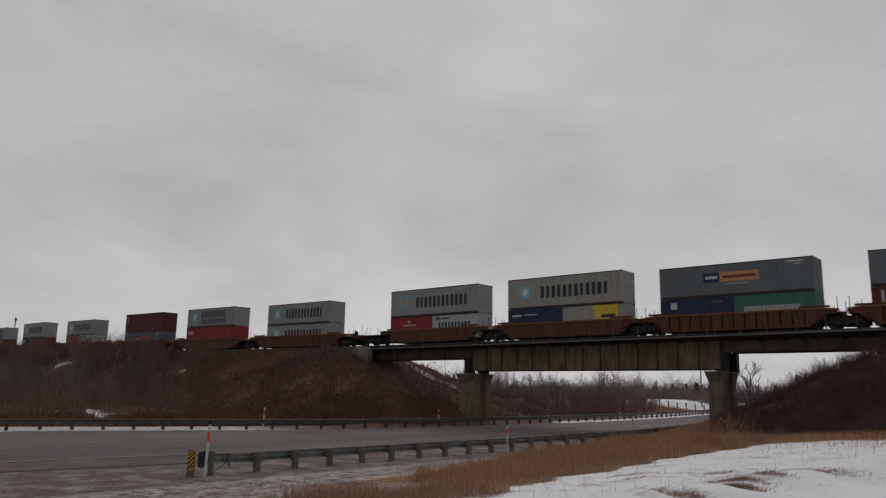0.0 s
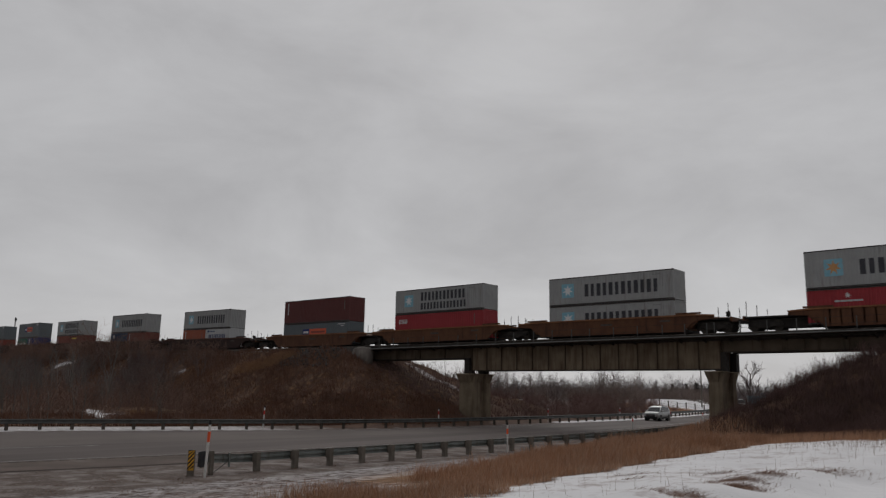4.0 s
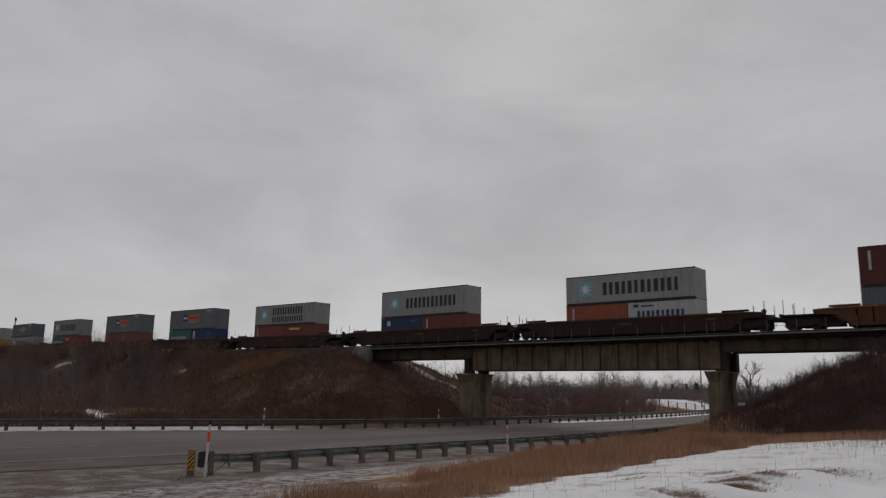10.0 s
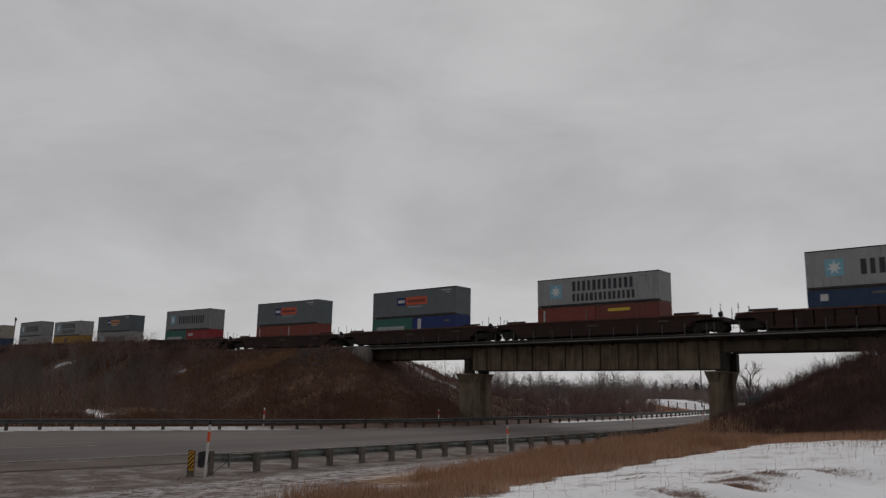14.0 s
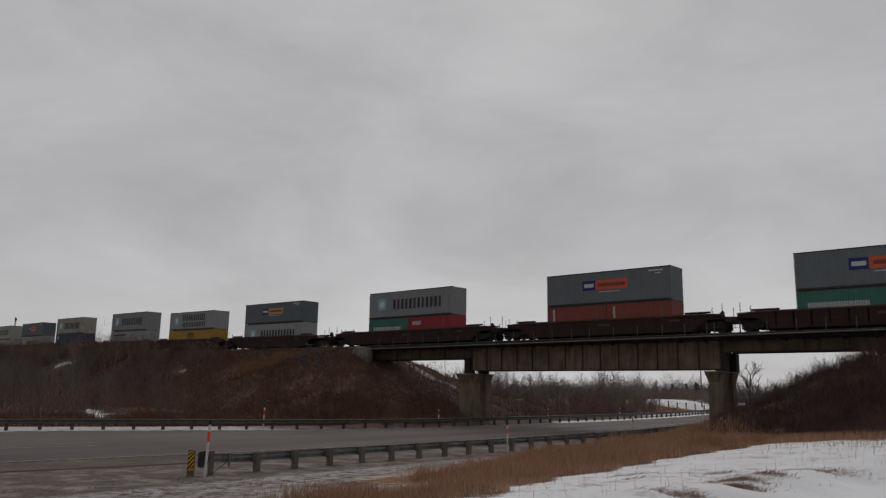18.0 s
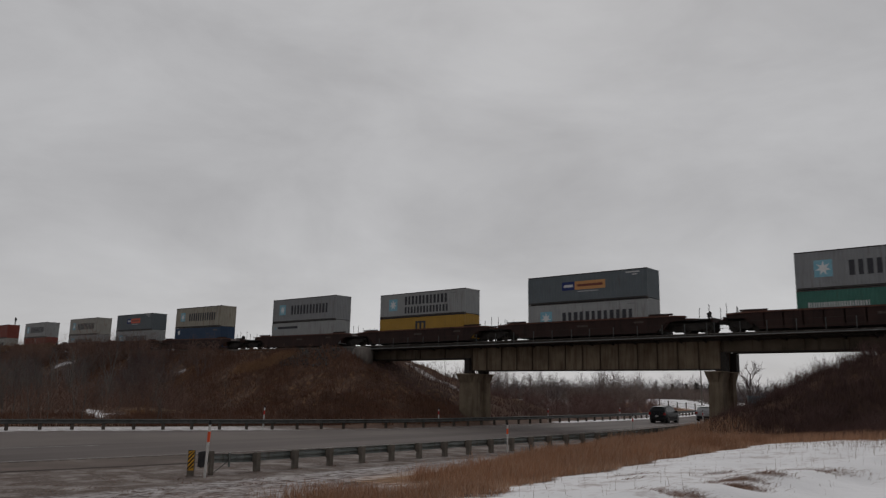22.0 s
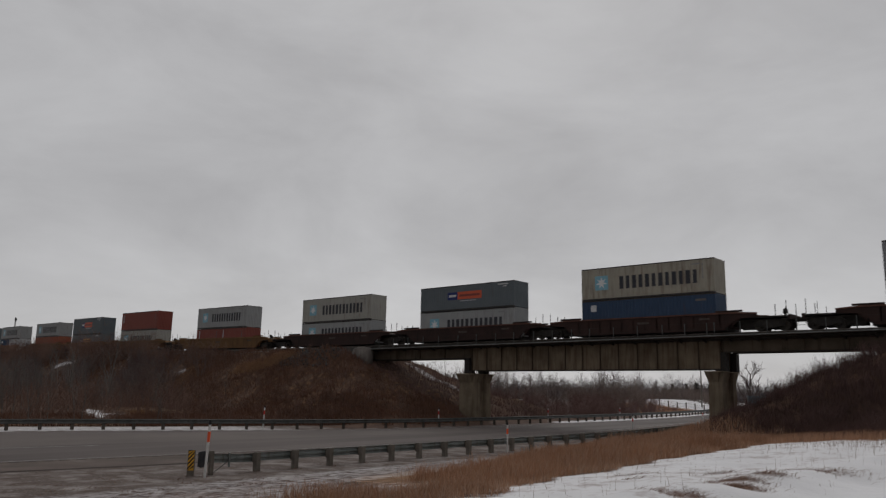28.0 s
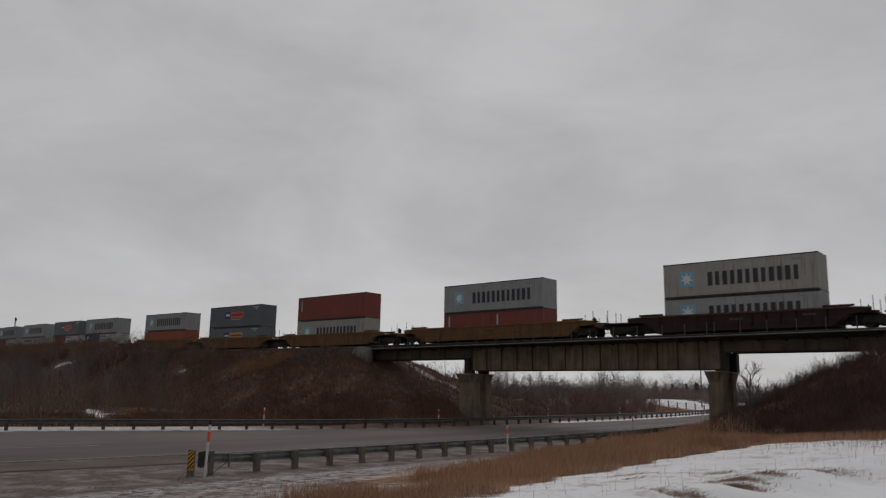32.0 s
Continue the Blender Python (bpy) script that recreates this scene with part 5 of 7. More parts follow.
def plant_mesh(branches):
    v, f = [], []
    for pts, r0, r1 in branches:
        n = len(pts)
        k = len(v)
        for i, p in enumerate(pts):
            t = (pts[min(i + 1, n - 1)] - pts[max(i - 1, 0)]).normalized()
            a = t.cross(Vector((0.31, 0.87, 0.21))).normalized()
            b = t.cross(a)
            r = r0 + (r1 - r0) * i / (n - 1)
            for j in range(3):
                w = j * math.tau / 3
                v.append(p + (a * math.cos(w) + b * math.sin(w)) * r)
        for i in range(n - 1):
            for j in range(3):
                f.append((k + i * 3 + j, k + i * 3 + (j + 1) % 3, k + (i + 1) * 3 + (j + 1) % 3, k + (i + 1) * 3 + j))
    return np.array([tuple(p) for p in v]), np.array(f)


def tree_kind(seed, h, r=0.11, depth=4, split=3, spread=0.5):
    rng = random.Random(seed)
    br = []
    p, d, n = Vector((0, 0, -0.2)), Vector((0, 0, 1)), 6
    pts = [p.copy()]
    for i in range(n):
        d = (d + Vector((rng.uniform(-1, 1), rng.uniform(-1, 1), 0)) * 0.09).normalized()
        p = p + d * (h * 0.72 / n)
        pts.append(p.copy())
    br.append((pts, r, r * 0.4))
    for i in range(2, n + 1):
        for _ in range(2 if i < n else 3):
            a = rng.uniform(0, math.tau)
            dd = Vector((math.cos(a) * spread, math.sin(a) * spread, rng.uniform(0.55, 1.0))).normalized()
            limb(br, pts[i].copy(), dd, h * rng.uniform(0.20, 0.34) * (1.15 - 0.10 * i), r * (0.62 - 0.06 * i), rng, depth - 2, split, 0.03, 0.16)
    return plant_mesh(br)


def shrub_kind(seed, h, stems, depth=1, split=3, r=0.02, spread=0.45):
    rng = random.Random(seed)
    br = []
    for _ in range(stems):
        a = rng.uniform(0, math.tau)
        s = rng.uniform(0.05, spread)
        o = rng.uniform(0, 0.22) * h * 0.5
        limb(br, Vector((math.cos(a) * o, math.sin(a) * o, -0.1)), Vector((math.cos(a) * s, math.sin(a) * s, 1)).normalized(), h * rng.uniform(0.55, 1.0) * (0.75 if depth else 1.0), r * rng.uniform(0.7, 1.2), rng, depth, split, 0.02, 0.14, 3)
    return plant_mesh(br)


def scatter(name, kinds, spots, mat, label, category, seed=1, low=0.7, high=1.25, kind="stuff"):
    """Many plants joined in one object."""
    rng = np.random.RandomState(seed)
    V, F, k = [], [], 0
    for x, y, s in spots:
        v, f = kinds[rng.randint(len(kinds))]
        a, sc = rng.uniform(0, math.tau), s * rng.uniform(low, high)
        ca, sa = math.cos(a), math.sin(a)
        R = np.array([[ca, -sa, 0], [sa, ca, 0], [0, 0, 1]])
        w = (v * np.array([sc, sc, sc * rng.uniform(0.85, 1.15)])) @ R.T + np.array([x, y, float(land(x, y)) - 0.03])
        V.append(w)
        F.append(f + k)
        k += len(v)
    ob = sheet(name, np.concatenate(V), np.concatenate(F), mat)
    return tagged(ob, label, category, kind=kind)


def blades(name, pos, height, width, mat, label, lean=0.35, seed=1, bias=(0.0, 0.0)):
    """Grass blades: each a narrow bent strip."""
    rng = np.random.RandomState(seed)
    n = len(pos)
    z = land(pos[:, 0], pos[:, 1])
    a = rng.uniform(0, math.tau, n)
    d = np.stack([np.cos(a), np.sin(a)], -1)
    b = rng.uniform(0, math.tau, n)
    ln = np.stack([np.cos(b), np.sin(b)], -1) * (rng.uniform(0, lean, n) * height)[:, None] + np.array(bias) * height[:, None]
    w = width * rng.uniform(0.6, 1.4, n)
    base = np.concatenate([pos, (z - 0.04)[:, None]], 1)
    off = np.concatenate([d * w[:, None], np.zeros((n, 1))], 1)
    mid = base + np.concatenate([ln * 0.35, (height * 0.55)[:, None]], 1)
    tip = base + np.concatenate([ln, height[:, None]], 1)
    V = np.stack([base - off, base + off, mid + off * 0.8, mid - off * 0.8, tip + off * 0.15, tip - off * 0.15], 1).reshape(-1, 3)
    k = np.arange(n)[:, None] * 6
    F = np.concatenate([k + np.array([[0, 1, 2, 3]]), k + np.array([[3, 2, 4, 5]])], 0)
    ob = sheet(name, V, F, mat)
    return tagged(ob, label, "grass", kind="stuff")


BARE = [(-131.3, 59.0, 5.0, 2.8), (-90.7, 55.8, 1.7, 1.8), (-75.6, 40.0, 1.6, 1.0)]


def open_spot(x, y):
    """True away from the snow patches on and below the embankment."""
    ok = np.ones_like(np.asarray(x, float), bool)
    for cx, cy, a, b in BARE:
        # the patch and a strip in front of it
        u = np.asarray(x) - cx + 0.55 * (np.asarray(y) - cy)
        v = np.asarray(y) - cy + 0.35
        ok &= (u / a) ** 2 + (v / b) ** 2 > 1
    u, v = -0.92 * (np.asarray(x) + 78) + 0.39 * (np.asarray(y) - 38.9), 0.39 * (np.asarray(x) + 78) + 0.92 * (np.asarray(y) - 38.9)
    return ok & ((u / 14) ** 2 + ((v + 0.3 * np.sin(u * 0.8)) / 1.1) ** 2 > 1)


def plants():
    rng = np.random.RandomState(7)
    # tall tan grass between the guard rail and the snow
    n = 270000
    x = rng.uniform(-25.0, -8.4, n)
    y = 9.5 + 53 * rng.uniform(0, 1, n) ** 1.25
    patch = wave(x, y, 0.7, 2.2) + 0.6 * wave(x, y, 1.9, 0.3)
    inner = np.interp(y, [9, 13, 15.4, 18, 20.2, 23.4, 28, 34, 40, 50, 64], [-12.8, -14.2, -15.2, -16.5, -17.7, -18.7, -19.7, -21.4, -23.0, -23.9, -24.6])
    keep = (x > inner + 0.5 * patch) & (x < snow_edge(y) + 0.1 + 3.5 * step(40, 44, y) - 0.45 * wave(x, y, 0.9, 0.7) - 0.25 * rng.uniform(0, 1, n)) & (rng.uniform(0, 1, n) < 0.75 + 0.3 * patch)
    keep &= y + 0.8 * wave(x, y, 0.8, 0.2) + rng.uniform(-2.0, 2.0, n) < slope_toe(x) + 0.8
    keep &= ~((y < 25) & (x < inner + 2.2) & (patch + rng.uniform(-0.8, 0.8, n) < 0.55 - 0.25 * step(20, 25, y)))
    pos = np.stack([x[keep], y[keep]], -1)
    h = rng.uniform(0.35, 0.80, len(pos)) * (0.80 + 0.25 * step(14, 30, pos[:, 1])) * (1 - 0.55 * step(-2.0, 0.0, pos[:, 0] - snow_edge(pos[:, 1]))) * (0.6 + 0.4 * step(0.0, 2.0, pos[:, 0] - np.interp(pos[:, 1], [9, 13, 15.4, 18, 20.2, 23.4, 28, 34, 40, 50, 64], [-14.2, -16.0, -17.0, -17.9, -18.5, -19.1, -19.6, -20.8, -23.0, -24.4, -25.6])))
    h = h * (0.82 + 0.30 * wave(pos[:, 0], pos[:, 1], 0.55, 1.1)) * (1 + 0.18 * step(30, 36, pos[:, 1]) - 0.35 * step(43, 50, pos[:, 1]))
    pale = rng.uniform(0, 1, len(pos)) < 0.34 + 0.22 * wave(pos[:, 0], pos[:, 1], 0.35, 4.0)
    blades("pale_grass_tips", pos[pale], h[pale] * 0.9, np.where(pos[pale, 1] < 26, 0.006, 0.010), M["straw_pale"], "pale bleached grass among the tall tan grass", 0.7, 30, (0.12, -0.06))
    pos, h = pos[~pale], h[~pale]
    blades("tall_grass", pos, h, np.where(pos[:, 1] < 26, 0.006, 0.011), M["straw"], "tall dry tan grass along the road verge", 0.75, 3, (0.12, -0.06))
    # grass along the far edge of the snow
    n = 42000
    x = rng.uniform(-15, 9, n)
    y = 39.5 + 10.0 * rng.uniform(0, 1, n)
    keep = (y > 40.8 - 0.12 * x + 0.8 * wave(x, y, 0.6, 2.0) - 1.0 + 0.8 * rng.uniform(-1, 1, n)) & (y < 47.2 + 1.2 * wave(x, y, 0.5, 0.9))
    pos = np.stack([x[keep], y[keep]], -1)
    blades("field_edge_grass", pos, rng.uniform(0.15, 0.50, len(pos)), np.full(len(pos), 0.011), M["straw"], "dry tan grass along the far edge of the snow", 0.6, 31, (0.1, -0.06))
    # rusty tufts on the gravel verge
    pp = []
    for _ in range(46):
        cx, cy = rng.uniform(-26, -17.5), rng.uniform(10.5, 17.5)
        m = rng.randint(25, 90)
        u, v = rng.normal(0, rng.uniform(0.15, 0.45), m), rng.normal(0, 0.12, m)
        pp.append(np.stack([cx + 0.75 * u - 0.66 * v, cy + 0.66 * u + 0.75 * v], -1))
    for yy in (18.85, 20.75, 22.65, 24.55):
        pp.append(np.stack([float(near_rail(yy)) + 0.25 + rng.normal(0, 0.12, 70), yy + rng.normal(0, 0.16, 70)], -1))
    pos = np.concatenate(pp)
    blades("verge_tufts", pos, rng.uniform(0.03, 0.11, len(pos)), np.full(len(pos), 0.006), M["stalk"], "rusty dead grass tufts on the gravel verge", 1.6, 32, (0.3, 0.2))
    # dead weeds standing in the snow
    n = 1500
    x = rng.uniform(-14.0, -3.5, n)
    y = rng.uniform(12, 47, n)
    keep = rng.uniform(0, 1, n) < 0.10 + 0.15 * (x > -9) + 0.6 * np.exp(-((x - snow_edge(y) - 0.6) / 0.9) ** 2) + 0.35 * (wave(x, y, 0.6, 1.0) > 0.4)
    pos = np.stack([x[keep], y[keep]], -1)
    m = 1300
    ex = rng.uniform(-11.0, -2.0, m)
    pos = np.concatenate([pos, np.stack([ex, 38.0 - 0.5 * (ex + 7) * (ex < -7) + rng.normal(-2.0, 2.6, m)], -1)])
    blades("weed_stalks", pos, rng.uniform(0.12, 0.5, len(pos)) * rng.uniform(0.5, 1.0, len(pos)), np.full(len(pos), 0.0032), M["stalk"], "thin dead weed stalks standing in the snow", 0.35, 4)
    # matted reddish grass where it breaks the snow
    pp = []
    for cx, cy, la, wb_, k in CLUMPS:
        m = int(900 * la * wb_ * k / 0.3)
        u, v = rng.normal(0, la * 0.5, m), rng.normal(0, wb_ * 0.5, m)
        pp.append(np.stack([cx + 0.75 * u - 0.66 * v, cy + 0.66 * u + 0.75 * v], -1))
    pos = np.concatenate(pp)
    blades("matted_grass", pos, rng.uniform(0.04, 0.13, len(pos)), np.full(len(pos), 0.005), M["stalk"], "matted reddish dead grass showing through the snow", 2.6, 5, (1.2, 0.9))
    # brown grass on both embankments
    n = 190000
    x = np.concatenate([rng.uniform(-175, -44, int(n * 0.57)), rng.uniform(-27, 12, int(n * 0.43))])
    y = track_y(x) - 2.9 - rng.uniform(0, 1, len(x)) * np.where(x > -30, 18.0, 13.5)
    z = land(x, y)
    right = x > -30
    keep = open_spot(x, y) & (z > 0.1) & ((wave(x, y, 0.45, 3.3) + rng.uniform(-0.8, 0.8, len(x))) > -0.5) & ~(right & (y + rng.uniform(-2.5, 2.5, len(x)) < slope_toe(x)))
    for side, nm, mt, lb in ((False, "bank_grass", "straw_dull", "dull brown dead grass and weeds covering the railway embankment"), (True, "slope_weeds", "weed_dark", "dark dead weeds on the slope beside the bridge")):
        k2 = keep & (right == side)
        pos = np.stack([x[k2], y[k2]], -1)
        h = rng.uniform(0.22, 0.55, len(pos)) * (0.8 + 0.4 * (wave(pos[:, 0], pos[:, 1], 0.3, 1.0) > 0)) * np.where(pos[:, 0] > -30, 0.55 + 0.4 * step(-20, -12, pos[:, 0]), 1.0)
        blades(nm, pos, h, np.full(len(pos), 0.013 if side else 0.022), M[mt], lb, 0.55, 6, (0.0, -0.18))
    # rough grass from the foot of the bank to the guard rail
    n = 60000
    y = rng.uniform(22, 62, n)
    x = far_rail(y) - 4.6 - rng.uniform(0, 1, n) ** 1.3 * 19
    keep = open_spot(x, y) & (land(x, y) < 2.5) & (rng.uniform(0, 1, n) < 0.6 + 0.35 * wave(x, y, 0.5, 0.4))
    pos = np.stack([x[keep], y[keep]], -1)
    blades("verge_grass", pos, rng.uniform(0.2, 0.6, len(pos)), np.full(len(pos), 0.02), M["straw_dull"], "rough brown grass behind the far guard rail", 0.55, 9, (0.0, -0.1))
    # paler tan grass: a patch below the crest and a ridge that runs down to the road
    m = 9000
    f = rng.uniform(0, 1, m)
    pos = np.stack([-72.6 - 5.0 * f + rng.normal(0, 0.9, m), 58.6 - 2.2 * f + rng.normal(0, 0.55, m)], -1)
    blades("pale_grass", pos, rng.uniform(0.35, 0.62, m), np.full(m, 0.02), M["straw_tan"], "paler tan grass patch high on the embankment", 0.55, 10, (0.0, -0.15))
    m = 7000
    f = rng.uniform(0, 1, m) ** 0.8
    pos = np.stack([np.interp(f, [0, 0.35, 0.6, 1], [-71.5, -80, -87.6, -89.6]) + rng.normal(0, 1.3, m), np.interp(f, [0, 0.35, 0.6, 1], [40.4, 46.0, 52.0, 57.6]) + rng.normal(0, 0.6, m)], -1)
    pos = pos[open_spot(pos[:, 0], pos[:, 1])]
    blades("ridge_grass", pos, rng.uniform(0.15, 0.40, len(pos)), np.full(len(pos), 0.02), M["straw_tan"], "tan grass on the ridge running down the embankment", 0.55, 41, (0.0, -0.15))
    # grass behind the left abutment, on the far slope
    n = 12000
    x = rng.uniform(-66, -44, n)
    y = rng.uniform(59, 76, n)
    z = land(x, y)
    keep = z > 0.2
    pos = np.stack([x[keep], y[keep]], -1)
    blades("bank_grass_far", pos, rng.uniform(0.2, 0.5, len(pos)), np.full(len(pos), 0.02), M["bark_red"], "dull reddish dead grass on the slope under the bridge", 0.55, 8)

    low = [shrub_kind(100 + i, 1.0, 12, 1, 3, 0.012, 0.7) for i in range(6)]
    tall = [shrub_kind(200 + i, 3.0, 8, 2, 3, 0.026, 0.38) for i in range(6)]
    pole = [tree_kind(300 + i, 5.0, 0.045, 3, 3, 0.38) for i in range(4)]
    # brush on the embankments
    spots = []
    while len(spots) < 620:
        x = rng.uniform(-165, -50)
        y = float(track_y(x)) - rng.uniform(3.4, 15.5)
        if wave(x, y, 0.16, 2.0) + rng.uniform(-0.9, 0.9) > 0.0 and bool(open_spot(x, y)) and float(land(x, y)) > 0.3:
            spots.append((x, y, rng.uniform(0.55, 1.25)))
    scatter("embankment_brush", low, spots, M["bank_twig"], "low bare brown brush on the railway embankment", "brush", 11)
    spots = []
    while len(spots) < 2300:
        x = rng.uniform(-27, 6)
        y = rng.uniform(43.0, 61.5)
        if y > float(slope_toe(x)) + 0.8 + rng.uniform(-0.8, 1.6) and float(land(x, y)) > 0.1 and float(land(x, y)) < 6.2 and not (-24.5 < x < -20.5 and y > 59):
            spots.append((x, y, rng.uniform(0.55, 1.25) * (0.55 + 0.45 * float(step(-22, -15, x))) * (1.0 + 0.20 * float(step(54, 58, y)))))
    scatter("slope_brush", low, spots, M["slope_twig"], "low bare purplish brush on the slope beside the bridge", "brush", 12)
    # thicket at the foot of the left embankment
    spots = []
    while len(spots) < 210:
        y = rng.uniform(18, 60)
        x = float(far_rail(y)) - rng.uniform(6.0, 52)
        sx = math.degrees(math.atan2(-x, y)) - 39.8
        if sx < 16.0 + rng.uniform(-1.5, 1.5) or not bool(open_spot(x, y)):
            continue
        spots.append((x, y, rng.uniform(0.6, 1.15)))
    scatter("thicket", tall, spots, M["bank_twig"], "dense bare thicket of shrubs below the embankment", "brush", 13)
    spots = []
    while len(spots) < 210:
        x = rng.uniform(-165, -84)
        y = float(track_y(x)) - rng.uniform(3.7, 7.0)
        if not bool(open_spot(x, y)):
            continue
        spots.append((x, y, rng.uniform(0.55, 0.95) * (0.45 + 0.55 * float(1 - step(-100, -88, x))) * (1.0 + 0.22 * float(step(-145, -125, x) * (1 - step(-108, -98, x))))))
    while len(spots) < 290:
        x = rng.uniform(-190, -112)
        y = float(track_y(x)) - rng.uniform(3.9, 9.0)
        if bool(open_spot(x, y)):
            spots.append((x, y, rng.uniform(0.9, 1.5)))
    scatter("crest_brush", tall, spots, M["bank_twig"], "bare brown shrubs growing near the top of the embankment", "brush", 14)
    spots = []
    while len(spots) < 64:
        k = rng.randint(5)
        x, y = np.array([(-98, 55.5), (-94.5, 52.5), (-103, 58), (-92, 50), (-76, 46)][k]) + rng.normal(0, 1, 2) * np.array([2.2, 1.0])
        if bool(open_spot(x, y)):
            spots.append((x, y, rng.uniform(0.45, 0.95)))
    scatter("dark_bushes", tall, spots, M["slope_twig"], "dark bare bushes in clumps on the embankment", "brush", 33)
    spots = []
    while len(spots) < 150:
        x = rng.uniform(-150, -84)
        y = float(track_y(x)) - rng.uniform(7.0, 20.0)
        if bool(open_spot(x, y)) and wave(x, y, 0.14, 0.5) > -0.25:
            spots.append((x, y, rng.uniform(0.7, 1.35)))
    scatter("grey_thicket", tall, spots, M["bark"], "grey-brown bare thicket on the lower embankment", "brush", 36)
    spots = []
    while len(spots) < 34:
        x = rng.uniform(-135, -72)
        y = float(track_y(x)) - rng.uniform(9.0, 22.0)
        if bool(open_spot(x, y)):
            spots.append((x, y, rng.uniform(0.5, 0.95)))
    scatter("pale_saplings", pole, spots, M["twig_pale"], "thin pale saplings standing in the thicket", "tree", 37)
    spots = []
    while len(spots) < 75:
        x, y = rng.uniform(-112, -72), rng.uniform(27, 47)
        sx = math.degrees(math.atan2(-x, y)) - 39.8
        if sx > 22.5 and bool(open_spot(x, y)):
            spots.append((x, y, rng.uniform(0.9, 1.45)))
    scatter("young_trees", [tree_kind(350 + i, 5.0, 0.06, 3, 2, 0.22) for i in range(5)], spots, M["twig_pale"], "slim grey young trees standing close together below the embankment", "tree", 42)
    m = 2600
    y = rng.uniform(16, 30, m)
    pos = np.stack([far_rail(y) - 4.8 - 3.0 * rng.uniform(0, 1, m) ** 1.5, y], -1)
    pos = np.concatenate([pos, np.stack([-79.5 + rng.normal(0, 3.0, m), 45.6 + rng.normal(0, 0.7, m)], -1)])
    blades("bleached_grass", pos, rng.uniform(0.2, 0.55, len(pos)), np.full(len(pos), 0.016), M["straw_pale"], "bleached grass at the foot of the embankment", 0.6, 38, (0.0, -0.1))
    spots = [(-61.0, 25.6, 0.95), (-62.5, 27.6, 0.8), (-60.0, 29.0, 0.9), (-64.0, 30.5, 1.0), (-58.5, 31.0, 0.7), (-60.6, 35.8, 0.85), (-66.5, 34.0, 0.9), (-69.0, 40.0, 1.0), (-57.6, 34.4, 0.6)]
    for k, (x, y, s) in enumerate(spots):
        v, f = pole[k % 4]
        ob = sheet("sapling", v * s, f, M["twig_pale"])
        ob.matrix_basis = pose(x, y, float(land(x, y)), 0, 0, 47.0 * k)
        tagged(ob, "slender pale bare sapling below the embankment", "tree", "saplings by the road")
    # trees beyond the bridge
    big = [tree_kind(400 + i, 8.0, 0.22, 4, 4, 0.70) for i in range(4)]
    wood = [tree_kind(500 + i, 8.0, 0.09, 4, 3, 0.55) for i in range(6)]
    for k, (x, y, h) in enumerate(((-63.3, 96.0, 6.2), (-65.1, 106.7, 6.0), (-60.0, 99.5, 4.2), (-68.5, 111.0, 5.4), (-35.9, 109.3, 8.5), (-34.6, 113.0, 5.6), (-38.0, 116.0, 5.0))):
        v, f = big[k % 4]
        ob = sheet("bare_tree", v * (h / 8.0), f, M["bark"])
        ob.matrix_basis = pose(x, y, float(land(x, y)), 0, 0, 71.0 * k)
        tagged(ob, "bare grey-brown tree with a spreading crown beyond the bridge", "tree", "trees beyond the bridge")
    spots = []
    while len(spots) < 230:
        d = rng.uniform(135, 235)
        a = radians(rng.uniform(-3.5, 21.0))
        x, y = d * math.sin(a - radians(39.83)), d * math.cos(a - radians(39.83))
        if x < float(far_rail(min(y, 200))) - 10 and not (a > radians(14.0) and d < 195):
            spots.append((x, y, rng.uniform(0.50, 0.86)))
    scatter("bare_wood", wood, spots, M["bark"], "bare winter woodland beyond the road", "woodland", 15)
    spots = []
    while len(spots) < 420:
        d = rng.uniform(78, 135)
        a = radians(rng.uniform(1.0, 17.0))
        x, y = d * math.sin(a - radians(39.83)), d * math.cos(a - radians(39.83))
        if x < float(far_rail(y)) - 2.5 and y > 72:
            spots.append((x, y, rng.uniform(0.55, 0.95) * (0.6 if a > radians(12.5) else 1.0)))
    while len(spots) < 560:
        d = rng.uniform(112, 150)
        a = radians(rng.uniform(9.5, 15.8))
        x, y = d * math.sin(a - radians(39.83)), d * math.cos(a - radians(39.83))
        if x < float(far_rail(y)) - 5:
            spots.append((x, y, rng.uniform(0.55, 0.95)))
    scatter("red_brush", [shrub_kind(600 + i, 3.0, 11, 1, 4, 0.022, 0.5) for i in range(6)], spots, M["bark_red"], "reddish-brown bare brush behind the guard rail", "brush", 16)
    spots = []
    while len(spots) < 250:
        d = rng.uniform(128, 210)
        a = radians(rng.uniform(-3.5, 14.6))
        x, y = d * math.sin(a - radians(39.83)), d * math.cos(a - radians(39.83))
        if x < float(far_rail(min(y, 200))) - 8:
            spots.append((x, y, rng.uniform(0.8, 1.3)))
    scatter("underbrush", [shrub_kind(650 + i, 3.0, 10, 1, 4, 0.03, 0.55) for i in range(6)], spots, M["twig_brown"], "grey-brown bare underbrush below the wood", "brush", 19)
    # wood behind the left abutment, seen under the bridge
    spots = [(rng.uniform(-125, -78), rng.uniform(92, 135), rng.uniform(0.75, 1.15)) for _ in range(60)]
    scatter("bare_wood_near", wood, spots, M["bark"], "bare trees behind the embankment", "woodland", 17)
    small = [tree_kind(700 + i, 8.0, 0.12, 3, 3, 0.5) for i in range(5)]
    spots = []
    while len(spots) < 560:
        d = rng.uniform(280, 400)
        a = radians(rng.uniform(-6, 26))
        spots.append((d * math.sin(a - radians(39.83)), d * math.cos(a - radians(39.83)), rng.uniform(0.75, 1.15)))
